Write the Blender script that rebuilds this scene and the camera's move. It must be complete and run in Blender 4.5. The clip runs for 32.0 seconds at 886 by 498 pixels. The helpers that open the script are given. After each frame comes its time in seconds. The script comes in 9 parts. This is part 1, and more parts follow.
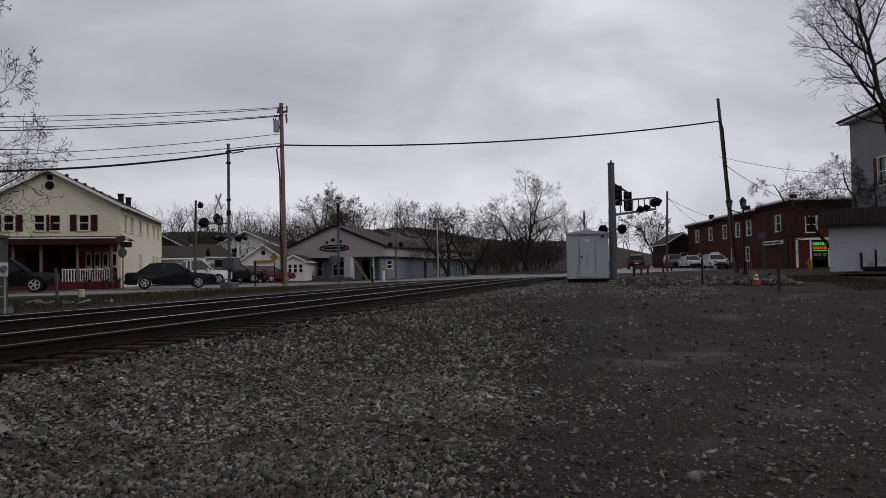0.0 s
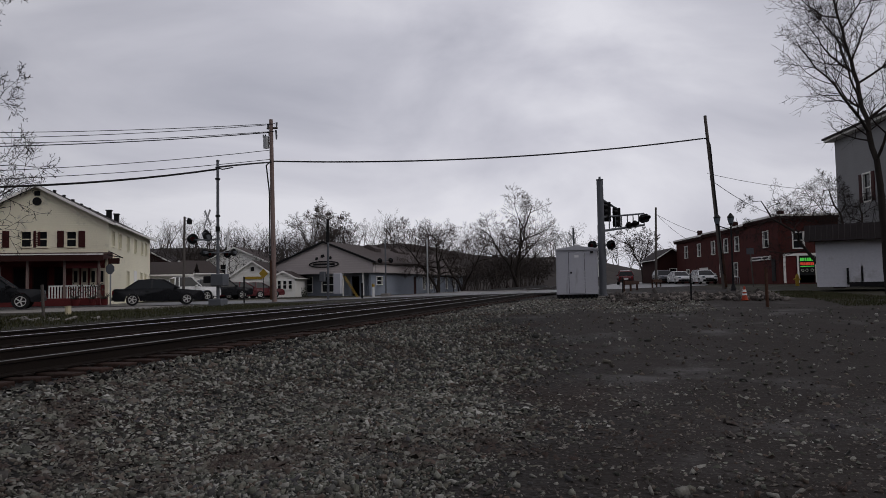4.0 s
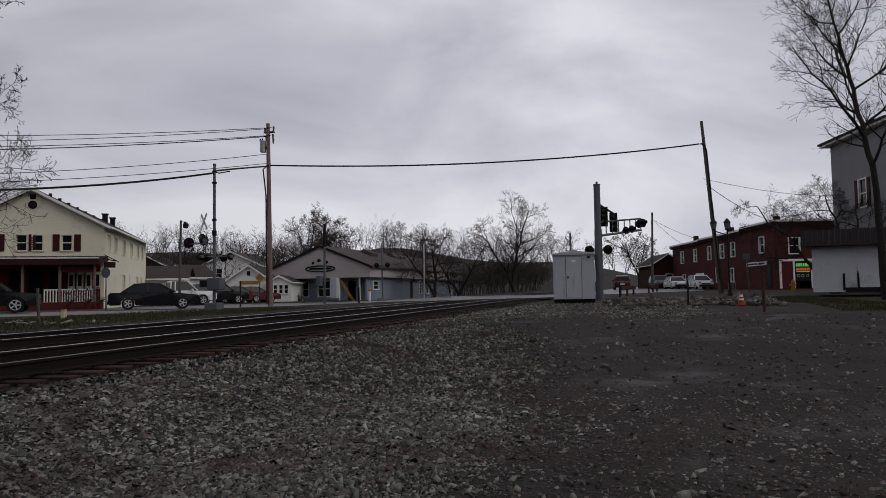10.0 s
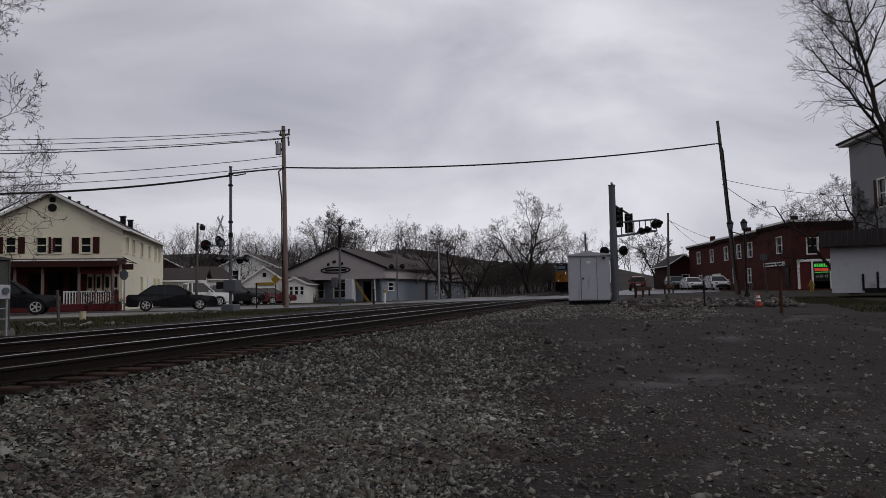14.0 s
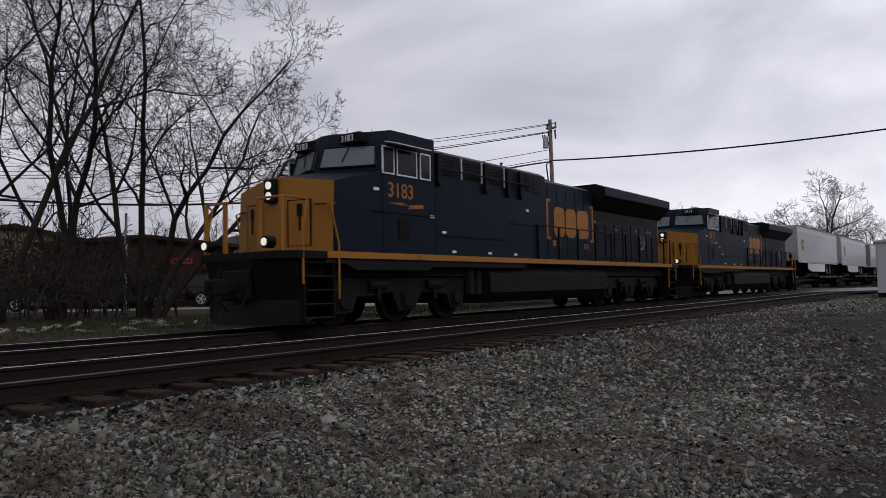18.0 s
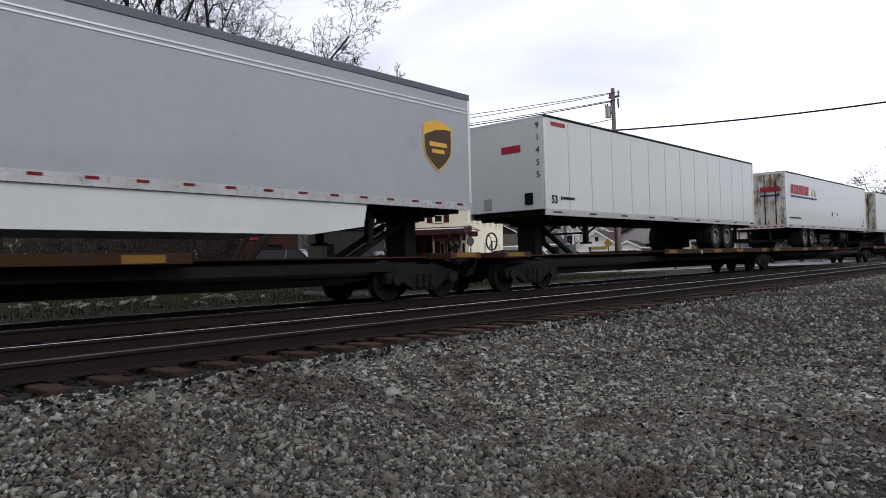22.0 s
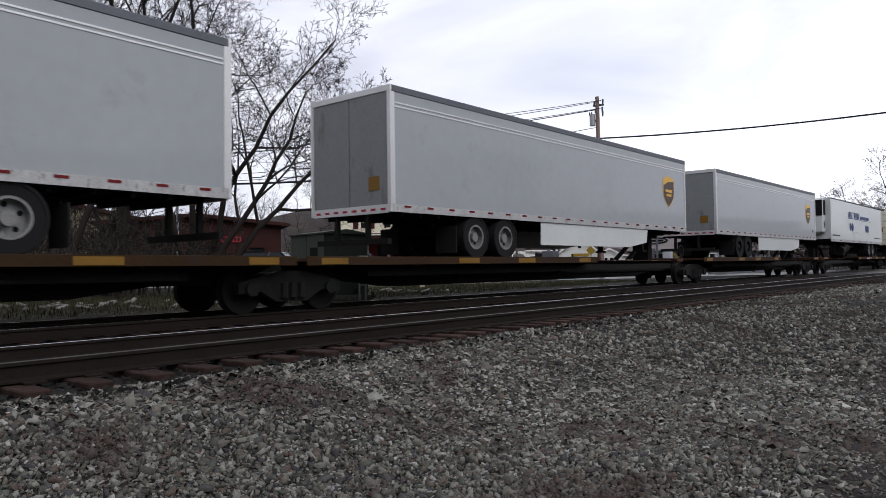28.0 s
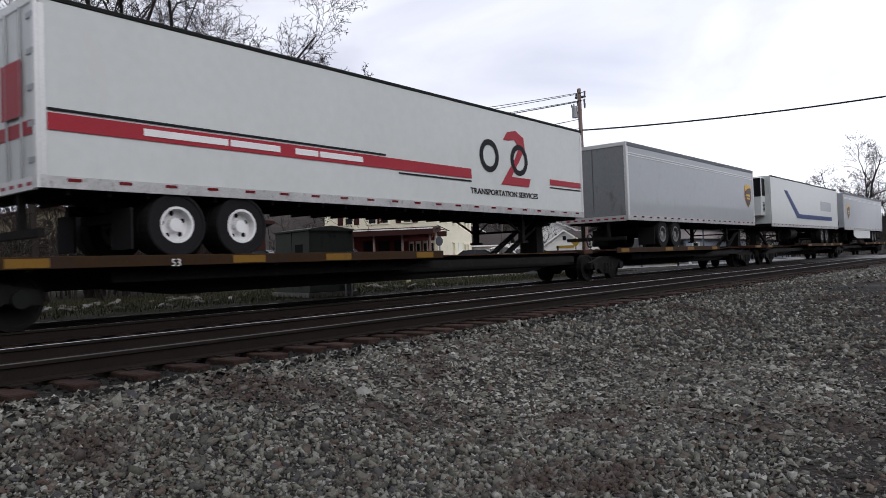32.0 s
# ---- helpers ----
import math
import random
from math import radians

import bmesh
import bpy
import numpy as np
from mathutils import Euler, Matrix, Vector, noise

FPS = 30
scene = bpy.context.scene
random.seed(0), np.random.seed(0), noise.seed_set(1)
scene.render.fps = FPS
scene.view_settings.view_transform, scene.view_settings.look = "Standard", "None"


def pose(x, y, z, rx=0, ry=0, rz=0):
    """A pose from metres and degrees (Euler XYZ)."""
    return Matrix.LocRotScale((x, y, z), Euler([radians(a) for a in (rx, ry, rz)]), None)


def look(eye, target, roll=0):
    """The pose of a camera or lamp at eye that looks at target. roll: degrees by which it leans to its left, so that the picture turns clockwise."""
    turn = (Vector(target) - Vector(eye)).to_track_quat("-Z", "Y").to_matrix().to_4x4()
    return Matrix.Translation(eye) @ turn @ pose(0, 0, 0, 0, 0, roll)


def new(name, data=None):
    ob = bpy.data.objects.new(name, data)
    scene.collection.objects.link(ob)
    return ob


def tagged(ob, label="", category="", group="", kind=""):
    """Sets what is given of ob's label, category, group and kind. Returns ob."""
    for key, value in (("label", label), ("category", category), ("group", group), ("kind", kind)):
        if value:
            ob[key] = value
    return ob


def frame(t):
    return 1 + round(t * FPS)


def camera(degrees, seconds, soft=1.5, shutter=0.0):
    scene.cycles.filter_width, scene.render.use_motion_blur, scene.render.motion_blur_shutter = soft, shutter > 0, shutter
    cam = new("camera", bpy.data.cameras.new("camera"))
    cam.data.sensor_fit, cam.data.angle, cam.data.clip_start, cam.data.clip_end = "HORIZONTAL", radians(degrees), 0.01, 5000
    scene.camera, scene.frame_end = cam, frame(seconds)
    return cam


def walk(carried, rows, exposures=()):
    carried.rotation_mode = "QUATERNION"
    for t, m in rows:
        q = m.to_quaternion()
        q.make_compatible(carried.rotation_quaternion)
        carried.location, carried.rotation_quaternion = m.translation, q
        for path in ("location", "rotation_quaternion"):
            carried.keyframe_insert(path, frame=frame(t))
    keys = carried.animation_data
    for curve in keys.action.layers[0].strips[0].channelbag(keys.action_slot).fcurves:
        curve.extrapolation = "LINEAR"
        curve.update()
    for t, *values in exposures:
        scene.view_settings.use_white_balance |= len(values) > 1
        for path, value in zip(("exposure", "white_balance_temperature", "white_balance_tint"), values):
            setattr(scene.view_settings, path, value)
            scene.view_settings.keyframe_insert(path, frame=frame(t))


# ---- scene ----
cam = camera(63.5, 32.0, soft=0.85, shutter=0.05)
walk(cam, [
    (0.0, pose(0.097, -0.012, 0.778, 91.77, 1.00, -75.71)),
    (0.5, pose(0.093, -0.016, 0.782, 91.92, 1.13, -76.06)),
    (1.0, pose(0.095, -0.014, 0.781, 91.67, 1.35, -76.25)),
    (1.5, pose(0.094, -0.014, 0.780, 91.47, 1.45, -75.98)),
    (2.0, pose(0.104, -0.019, 0.773, 91.91, 1.40, -76.04)),
    (2.5, pose(0.109, -0.007, 0.772, 92.05, 1.19, -76.54)),
    (3.0, pose(0.090, -0.014, 0.769, 92.44, 1.05, -76.77)),
    (3.5, pose(0.091, -0.026, 0.772, 92.87, 1.12, -76.52)),
    (5.5, pose(0.095, -0.021, 0.769, 93.30, 0.96, -76.65)),
    (6.0, pose(0.095, -0.013, 0.760, 92.64, 0.85, -76.90)),
    (6.5, pose(0.099, -0.009, 0.757, 92.21, 0.94, -76.67)),
    (7.0, pose(0.102, -0.006, 0.759, 92.42, 0.90, -76.55)),
    (7.5, pose(0.118, 0.009, 0.745, 92.88, 0.96, -76.33)),
    (8.0, pose(0.113, 0.015, 0.738, 92.58, 0.66, -76.07)),
    (8.5, pose(0.118, 0.005, 0.743, 93.14, 1.51, -76.19)),
    (9.0, pose(0.102, 0.007, 0.744, 93.56, 1.37, -75.73)),
    (9.5, pose(0.124, 0.010, 0.742, 93.44, 0.82, -76.61)),
    (10.0, pose(0.112, 0.012, 0.754, 93.43, 0.97, -76.81)),
    (10.5, pose(0.108, 0.013, 0.752, 93.18, 0.94, -76.54)),
    (11.0, pose(0.106, 0.006, 0.748, 93.36, 0.98, -76.29)),
    (11.5, pose(0.095, 0.005, 0.762, 93.63, 0.83, -76.12)),
    (12.0, pose(0.090, -0.000, 0.762, 93.62, 0.96, -76.07)),
    (12.5, pose(0.083, 0.004, 0.767, 93.52, 0.93, -75.90)),
    (13.0, pose(0.087, -0.003, 0.768, 93.71, 1.09, -75.61)),
    (13.5, pose(0.075, -0.002, 0.772, 93.71, 1.03, -75.82)),
    (15.5, pose(0.066, -0.005, 0.768, 92.59, 1.23, -73.79)),
    (16.0, pose(0.055, 0.003, 0.772, 92.77, 1.23, -72.93)),
    (16.5, pose(0.044, 0.009, 0.768, 92.88, 1.19, -70.93)),
    (17.0, pose(0.023, 0.023, 0.765, 92.99, 1.34, -67.29)),
    (17.5, pose(-0.011, 0.046, 0.760, 93.11, 1.03, -60.84)),
    (18.0, pose(-0.058, 0.064, 0.768, 93.22, 0.98, -54.46)),
    (18.5, pose(-0.069, 0.080, 0.762, 92.87, 1.31, -51.48)),
    (19.0, pose(-0.067, 0.085, 0.763, 91.76, 1.83, -50.86)),
    (19.5, pose(-0.069, 0.083, 0.772, 91.62, 1.91, -50.11)),
    (20.0, pose(-0.066, 0.086, 0.768, 92.36, 1.54, -50.05)),
    (20.5, pose(-0.057, 0.085, 0.770, 92.18, 1.51, -49.75)),
    (21.0, pose(-0.055, 0.100, 0.767, 92.20, 1.84, -49.12)),
    (21.5, pose(-0.049, 0.095, 0.771, 91.76, 1.74, -49.37)),
    (22.0, pose(-0.038, 0.085, 0.769, 91.21, 1.38, -49.58)),
    (22.5, pose(-0.035, 0.088, 0.772, 90.79, 0.80, -49.99)),
    (23.0, pose(-0.033, 0.096, 0.767, 91.35, 0.46, -50.72)),
    (23.5, pose(-0.039, 0.093, 0.757, 90.80, 0.55, -51.36)),
    (24.0, pose(-0.048, 0.097, 0.762, 90.65, 0.96, -50.81)),
    (24.5, pose(-0.035, 0.093, 0.768, 90.89, 0.94, -51.21)),
    (25.0, pose(-0.048, 0.096, 0.768, 91.24, 0.77, -51.51)),
    (25.5, pose(-0.051, 0.093, 0.769, 91.50, 1.00, -51.35)),
    (27.5, pose(-0.054, 0.092, 0.766, 91.59, 0.86, -50.78)),
    (28.0, pose(-0.051, 0.086, 0.774, 91.59, 0.64, -50.93)),
    (28.5, pose(-0.049, 0.090, 0.767, 92.07, 0.79, -51.54)),
    (29.0, pose(-0.058, 0.096, 0.769, 91.92, 0.41, -52.20)),
    (29.5, pose(-0.060, 0.103, 0.764, 92.36, 0.37, -51.36)),
    (30.0, pose(-0.059, 0.098, 0.762, 92.18, 0.95, -51.51)),
    (30.5, pose(-0.058, 0.097, 0.758, 91.50, 1.42, -51.75)),
    (31.0, pose(-0.056, 0.092, 0.758, 91.43, 1.45, -51.85)),
    (31.5, pose(-0.057, 0.084, 0.769, 91.05, 1.90, -52.12)),
    (32.0, pose(-0.059, 0.084, 0.759, 91.15, 1.87, -52.07)),
], exposures=[(0, -0.43, 6480, 12), (16.8, -0.43, 6480, 12), (17.6, -0.33, 6480, 12), (18.0, -0.1, 6440, 12.5), (18.5, 0.32, 6400, 12), (19.0, 0.62, 6320, 10.5), (20.0, 0.70, 6300, 10.5), (22.0, 0.65, 6300, 10.5), (25.0, 0.63, 6300, 10.5), (29.0, 0.55, 6300, 10.5), (32.0, 0.52, 6300, 10.5)])

# ---- world and light: a closed, bright grey cloud cover ----
SUN_EL, SUN_ROT = radians(42), radians(195)


def make_world():
    w = bpy.data.worlds.new("overcast")
    scene.world = w
    w.use_nodes = True
    nt = w.node_tree
    nt.nodes.clear()
    N, L = nt.nodes.new, nt.links.new
    out, bg = N("ShaderNodeOutputWorld"), N("ShaderNodeBackground")
    sky = N("ShaderNodeTexSky")
    sky.sky_type, sky.sun_disc = "NISHITA", False
    sky.sun_elevation, sky.sun_rotation = SUN_EL, SUN_ROT
    sky.air_density, sky.dust_density = 1.0, 4.0
    dim = N("ShaderNodeVectorMath"); dim.operation = "SCALE"; dim.inputs["Scale"].default_value = 0.05
    L(sky.outputs[0], dim.inputs[0])
    co = N("ShaderNodeTexCoord")
    pl = N("ShaderNodeVectorMath"); pl.operation = "MULTIPLY"; pl.inputs[1].default_value = (1.0, 1.0, 2.3); L(co.outputs["Generated"], pl.inputs[0])
    n1 = N("ShaderNodeTexNoise"); n1.inputs["Scale"].default_value = 2.3; n1.inputs["Detail"].default_value = 7; n1.inputs["Roughness"].default_value = 0.5
    n1.inputs["Distortion"].default_value = 0.5
    off = N("ShaderNodeVectorMath"); off.operation = "ADD"; off.inputs[1].default_value = (1.7, 4.1, 0.0)
    L(pl.outputs[0], off.inputs[0]); L(off.outputs[0], n1.inputs["Vector"])
    ramp = N("ShaderNodeValToRGB")
    e = ramp.color_ramp.elements
    e[0].position, e[0].color = 0.31, (0.50, 0.51, 0.58, 1)
    e[1].position, e[1].color = 0.62, (0.86, 0.865, 0.92, 1)
    mid = e.new(0.46); mid.color = (0.66, 0.665, 0.735, 1)
    L(n1.outputs[0], ramp.inputs[0])
    # the cover is thinner towards the hidden sun
    dot = N("ShaderNodeVectorMath"); dot.operation = "DOT_PRODUCT"; dot.inputs[1].default_value = (0.75, -0.66, 0.0); L(co.outputs["Generated"], dot.inputs[0])
    thin = N("ShaderNodeMapRange"); thin.inputs[1].default_value, thin.inputs[2].default_value, thin.inputs[3].default_value, thin.inputs[4].default_value = -1.0, 1.0, 0.74, 1.18
    L(dot.outputs["Value"], thin.inputs[0])
    lit = N("ShaderNodeVectorMath"); lit.operation = "SCALE"; L(ramp.outputs[0], lit.inputs[0])
    gap = N("ShaderNodeVectorMath"); gap.operation = "DOT_PRODUCT"; gap.inputs[1].default_value = (0.955, 0.27, 0.12); L(co.outputs["Generated"], gap.inputs[0])
    pale = N("ShaderNodeMapRange"); pale.interpolation_type = "SMOOTHSTEP"
    pale.inputs[1].default_value, pale.inputs[2].default_value, pale.inputs[3].default_value, pale.inputs[4].default_value = 0.80, 1.0, 1.0, 1.17
    L(gap.outputs["Value"], pale.inputs[0])
    both = N("ShaderNodeMath"); both.operation = "MULTIPLY"; L(thin.outputs[0], both.inputs[0]); L(pale.outputs[0], both.inputs[1])
    L(both.outputs[0], lit.inputs["Scale"])
    mix = N("ShaderNodeMix"); mix.data_type = "RGBA"; mix.inputs[0].default_value = 0.88
    L(dim.outputs[0], mix.inputs[6]); L(lit.outputs[0], mix.inputs[7])
    bg.inputs[1].default_value = 1.0
    L(mix.outputs[2], bg.inputs[0]); L(bg.outputs[0], out.inputs[0])


make_world()
sun_data = bpy.data.lights.new("sun", "SUN")
sun_data.energy, sun_data.angle, sun_data.color = 0.75, radians(40), (1.0, 0.97, 0.93)
sun = new("sun", sun_data)
sun.matrix_world = look((0, 0, 60), (0 - 60 * math.sin(SUN_ROT) / math.tan(SUN_EL), 0 - 60 * math.cos(SUN_ROT) / math.tan(SUN_EL), 0))


# ---- materials ----
def mk(name, base, rough=0.7, metal=0.0, var=0.18, scale=1.2, fine=35.0, bump=0.15, second=None, amount=0.5, streak=None, coat=0.0, emit=0.0, island=0.0, per_object=0.0):
    """A painted or raw surface with variation at two scales; second: stain colour; streak: stretch of the stains (x, y, z)."""
    m = bpy.data.materials.new(name)
    m.use_nodes = True
    nt = m.node_tree
    N, L = nt.nodes.new, nt.links.new
    b = nt.nodes["Principled BSDF"]
    b.inputs["Roughness"].default_value, b.inputs["Metallic"].default_value = rough, metal
    b.inputs["Coat Weight"].default_value = coat
    b.inputs["Specular IOR Level"].default_value = (0.2 if base[0] < 0.02 else 0.5) if rough < 0.3 else 0.22 if rough < 0.5 else 0.12
    co = N("ShaderNodeTexCoord")
    mp = N("ShaderNodeMapping"); L(co.outputs["Object"], mp.inputs[0])
    if streak:
        mp.inputs["Scale"].default_value = streak
    a = N("ShaderNodeTexNoise"); a.inputs["Scale"].default_value = scale; a.inputs["Detail"].default_value = 5
    f = N("ShaderNodeTexNoise"); f.inputs["Scale"].default_value = fine; f.inputs["Detail"].default_value = 3
    L(mp.outputs[0], a.inputs["Vector"]); L(co.outputs["Object"], f.inputs["Vector"])
    add = N("ShaderNodeMath"); add.operation = "ADD"; L(a.outputs[0], add.inputs[0]); L(f.outputs[0], add.inputs[1])
    mr = N("ShaderNodeMapRange"); mr.inputs[1].default_value, mr.inputs[2].default_value = 0.6, 1.4
    mr.inputs[3].default_value, mr.inputs[4].default_value = 1 - var, 1 + var
    L(add.outputs[0], mr.inputs[0])
    value = mr.outputs[0]
    if island or per_object:
        g = N("ShaderNodeNewGeometry") if island else N("ShaderNodeObjectInfo")
        r = N("ShaderNodeMapRange"); k = island or per_object
        r.inputs[3].default_value, r.inputs[4].default_value = 1 - k, 1 + (k * 2.6 if island else k)
        pw = N("ShaderNodeMath"); pw.operation = "POWER"; pw.inputs[1].default_value = 2.6 if island else 1.0
        L(g.outputs["Random Per Island"] if island else g.outputs["Random"], pw.inputs[0]); L(pw.outputs[0], r.inputs[0])
        mu = N("ShaderNodeMath"); mu.operation = "MULTIPLY"; L(value, mu.inputs[0]); L(r.outputs[0], mu.inputs[1])
        value = mu.outputs[0]
    col = N("ShaderNodeVectorMath"); col.operation = "SCALE"; col.inputs[0].default_value = base[:3]; L(value, col.inputs["Scale"])
    colour = col.outputs[0]
    if second:
        s = N("ShaderNodeTexNoise"); s.inputs["Scale"].default_value = scale * 2.3; s.inputs["Detail"].default_value = 8; s.inputs["Roughness"].default_value = 0.65
        L(mp.outputs[0], s.inputs["Vector"])
        rr = N("ShaderNodeMapRange"); rr.inputs[1].default_value, rr.inputs[2].default_value = 0.72 - amount * 0.4, 0.82 - amount * 0.35
        L(s.outputs[0], rr.inputs[0])
        mx = N("ShaderNodeMix"); mx.data_type = "RGBA"; L(rr.outputs[0], mx.inputs[0]); L(colour, mx.inputs[6]); mx.inputs[7].default_value = (*second[:3], 1)
        colour = mx.outputs[2]
    L(colour, b.inputs["Base Color"])
    ro = N("ShaderNodeMapRange"); ro.inputs[3].default_value, ro.inputs[4].default_value = max(0.03, rough - 0.08), min(1, rough + 0.1)
    L(a.outputs[0], ro.inputs[0]); L(ro.outputs[0], b.inputs["Roughness"])
    if bump:
        bp = N("ShaderNodeBump"); bp.inputs["Strength"].default_value = bump; bp.inputs["Distance"].default_value = 0.01
        L(f.outputs[0], bp.inputs["Height"]); L(bp.outputs[0], b.inputs["Normal"])
    if emit:
        b.inputs["Emission Color"].default_value, b.inputs["Emission Strength"].default_value = (*base[:3], 1), emit
    return m


def lined(m, axis, pitch, depth=0.01, dark=0.0, sharp=0.85):
    """Adds the relief of laps or ribs, one every pitch metres along the object's axis."""
    nt = m.node_tree
    N, L = nt.nodes.new, nt.links.new
    co, sep = N("ShaderNodeTexCoord"), N("ShaderNodeSeparateXYZ")
    L(co.outputs["Object"], sep.inputs[0])
    di = N("ShaderNodeMath"); di.operation = "DIVIDE"; di.inputs[1].default_value = pitch; L(sep.outputs["XYZ".index(axis)], di.inputs[0])
    fr = N("ShaderNodeMath"); fr.operation = "FRACT"; L(di.outputs[0], fr.inputs[0])
    old = next(n for n in nt.nodes if n.type == "BUMP") if any(n.type == "BUMP" for n in nt.nodes) else None
    bp = N("ShaderNodeBump"); bp.inputs["Strength"].default_value = 0.9; bp.inputs["Distance"].default_value = depth
    L(fr.outputs[0], bp.inputs["Height"])
    if old:
        L(old.outputs[0], bp.inputs["Normal"])
    L(bp.outputs[0], nt.nodes["Principled BSDF"].inputs["Normal"])
    return m


M = {}
M["gravel"] = mk("gravel", (0.065, 0.0625, 0.059), 0.85, var=0.5, scale=0.5, fine=22, bump=1.0, second=(0.0375, 0.0275, 0.0225), amount=0.55)
M["stone"] = mk("stone", (0.07, 0.07, 0.065), 0.8, var=0.35, scale=0.35, fine=60, bump=0.4, second=(0.05, 0.036, 0.031), amount=0.47)
M["mud"] = mk("mud", (0.035, 0.032, 0.03), 0.7, var=0.35, scale=0.4, fine=9, bump=0.8, second=(0.02, 0.018, 0.017), amount=0.5)
M["asphalt"] = mk("wet_asphalt", (0.045, 0.0438, 0.0438), 0.38, var=0.25, scale=0.3, fine=50, bump=0.3, second=(0.072, 0.069, 0.066), amount=0.4)
M["concrete"] = mk("concrete", (0.198, 0.186, 0.171), 0.6, var=0.2, scale=0.5, fine=30, bump=0.25, second=(0.12, 0.114, 0.105), amount=0.45)
M["grass"] = mk("winter_grass", (0.039, 0.042, 0.0192), 0.9, var=0.45, scale=0.8, fine=25, bump=1.0, second=(0.066, 0.051, 0.03), amount=0.5)
M["rail"] = mk("rail_side", (0.01614, 0.012, 0.00996), 0.7, 0.3, var=0.3, scale=2, fine=40, bump=0.2)
M["railtop"] = mk("rail_head", (0.495, 0.495, 0.504), 0.22, 1.0, var=0.1, scale=2, fine=60, bump=0.03)
M["raildull"] = mk("dull_rail_head", (0.096, 0.093, 0.09), 0.38, 0.8, var=0.2, scale=2, fine=50, bump=0.1)
M["tie"] = mk("creosoted_timber", (0.03072, 0.0178, 0.0143), 0.85, var=0.4, scale=3, fine=40, bump=0.8, second=(0.0413, 0.031, 0.0256), amount=0.4, per_object=0.35)
M["blue"] = mk("dark_blue_paint", (0.0036, 0.0072, 0.0165), 0.5, var=0.14, scale=0.8, fine=18, bump=0.05, second=(0.0062, 0.0086, 0.0135), amount=0.42, streak=(2.2, 1, 0.5))
M["grime"] = mk("grimy_dark_paint", (0.00785, 0.00842, 0.00785), 0.6, var=0.3, scale=1.2, fine=25, bump=0.1, second=(0.0155, 0.014, 0.0118), amount=0.45)
M["black"] = mk("black_paint", (0.005, 0.005, 0.00535), 0.55, var=0.25, scale=1.5, fine=30, bump=0.1)
M["under"] = mk("sooty_steel", (0.008866, 0.00806, 0.007651), 0.75, var=0.4, scale=2, fine=25, bump=0.3, second=(0.0146, 0.0111, 0.0091), amount=0.45)
M["yellow"] = mk("yellow_orange_paint", (0.27, 0.115, 0.016), 0.45, var=0.12, scale=1, fine=20, bump=0.05, second=(0.14, 0.066, 0.018), amount=0.36, streak=(1, 1, 0.4))
M["orange"] = mk("orange_lettering", (0.281, 0.112, 0.0293), 0.5, var=0.12, second=(0.148, 0.0763, 0.0352), amount=0.4)
M["glass"] = mk("dark_window_glass", (0.012, 0.014, 0.016), 0.06, var=0.05, bump=0)
M["glasslt"] = mk("sky_lit_glass", (0.10, 0.12, 0.14), 0.08, var=0.05, bump=0)
M["alu"] = mk("aluminium_trim", (0.62, 0.62, 0.61), 0.4, 0.6, var=0.1, bump=0.05)
M["railalu"] = mk("scuffed_aluminium", (0.42, 0.42, 0.415), 0.5, 0.4, var=0.25, scale=2.0, fine=30, bump=0.2, second=(0.2, 0.19, 0.18), amount=0.4, streak=(2, 1, 1))
M["doorgrey"] = mk("grey_roll_door", (0.2, 0.21, 0.215), 0.5, var=0.1, scale=0.8, fine=12, bump=0.1, second=(0.12, 0.115, 0.11), amount=0.4, streak=(1, 1, 0.4))
M["steel"] = mk("galvanised_steel", (0.36, 0.37, 0.38), 0.5, 0.6, var=0.2, bump=0.1)
M["greyt"] = mk("grey_trailer_skin", (0.3108, 0.3301, 0.3447), 0.34, var=0.05, scale=0.6, fine=4, bump=0.03, second=(0.279, 0.293, 0.304), amount=0.35, coat=0.25)
M["whitet"] = mk("white_trailer_skin", (0.5311, 0.5573, 0.5438), 0.35, var=0.05, scale=0.6, fine=6, bump=0.03, second=(0.528, 0.532, 0.52), amount=0.34, streak=(1.5, 1, 0.4), coat=0.2)
M["cream"] = mk("cream_trailer_skin", (0.5833, 0.5667, 0.4692), 0.4, var=0.06, scale=0.6, fine=6, bump=0.03, second=(0.528, 0.502, 0.405), amount=0.4, streak=(1.5, 1, 0.4), coat=0.15)
M["dirtyw"] = mk("rust_streaked_white_door", (0.561, 0.552, 0.493), 0.55, var=0.1, scale=1.3, fine=12, bump=0.1, second=(0.187, 0.111, 0.051), amount=0.62, streak=(1, 1, 0.35))
M["tan"] = mk("tan_container_paint", (0.5519, 0.4845, 0.3344), 0.5, var=0.08, scale=0.7, fine=9, bump=0.05, second=(0.458, 0.378, 0.238), amount=0.38, streak=(1.5, 1, 0.3))
M["tan2"] = mk("pale_tan_container_paint", (0.5681, 0.5187, 0.418), 0.5, var=0.08, scale=0.7, fine=9, bump=0.05, second=(0.396, 0.317, 0.229), amount=0.4, streak=(1.5, 1, 0.3))
M["tandoor"] = mk("rusted_container_door", (0.55, 0.46, 0.29), 0.6, var=0.15, scale=1.1, fine=12, bump=0.15, second=(0.13, 0.07, 0.035), amount=0.72, streak=(1, 1, 0.35))
M["whitec"] = mk("white_container_paint", (0.5896, 0.6054, 0.5896), 0.5, var=0.07, scale=0.7, fine=9, bump=0.05, second=(0.528, 0.528, 0.484), amount=0.36, streak=(1.5, 1, 0.3))
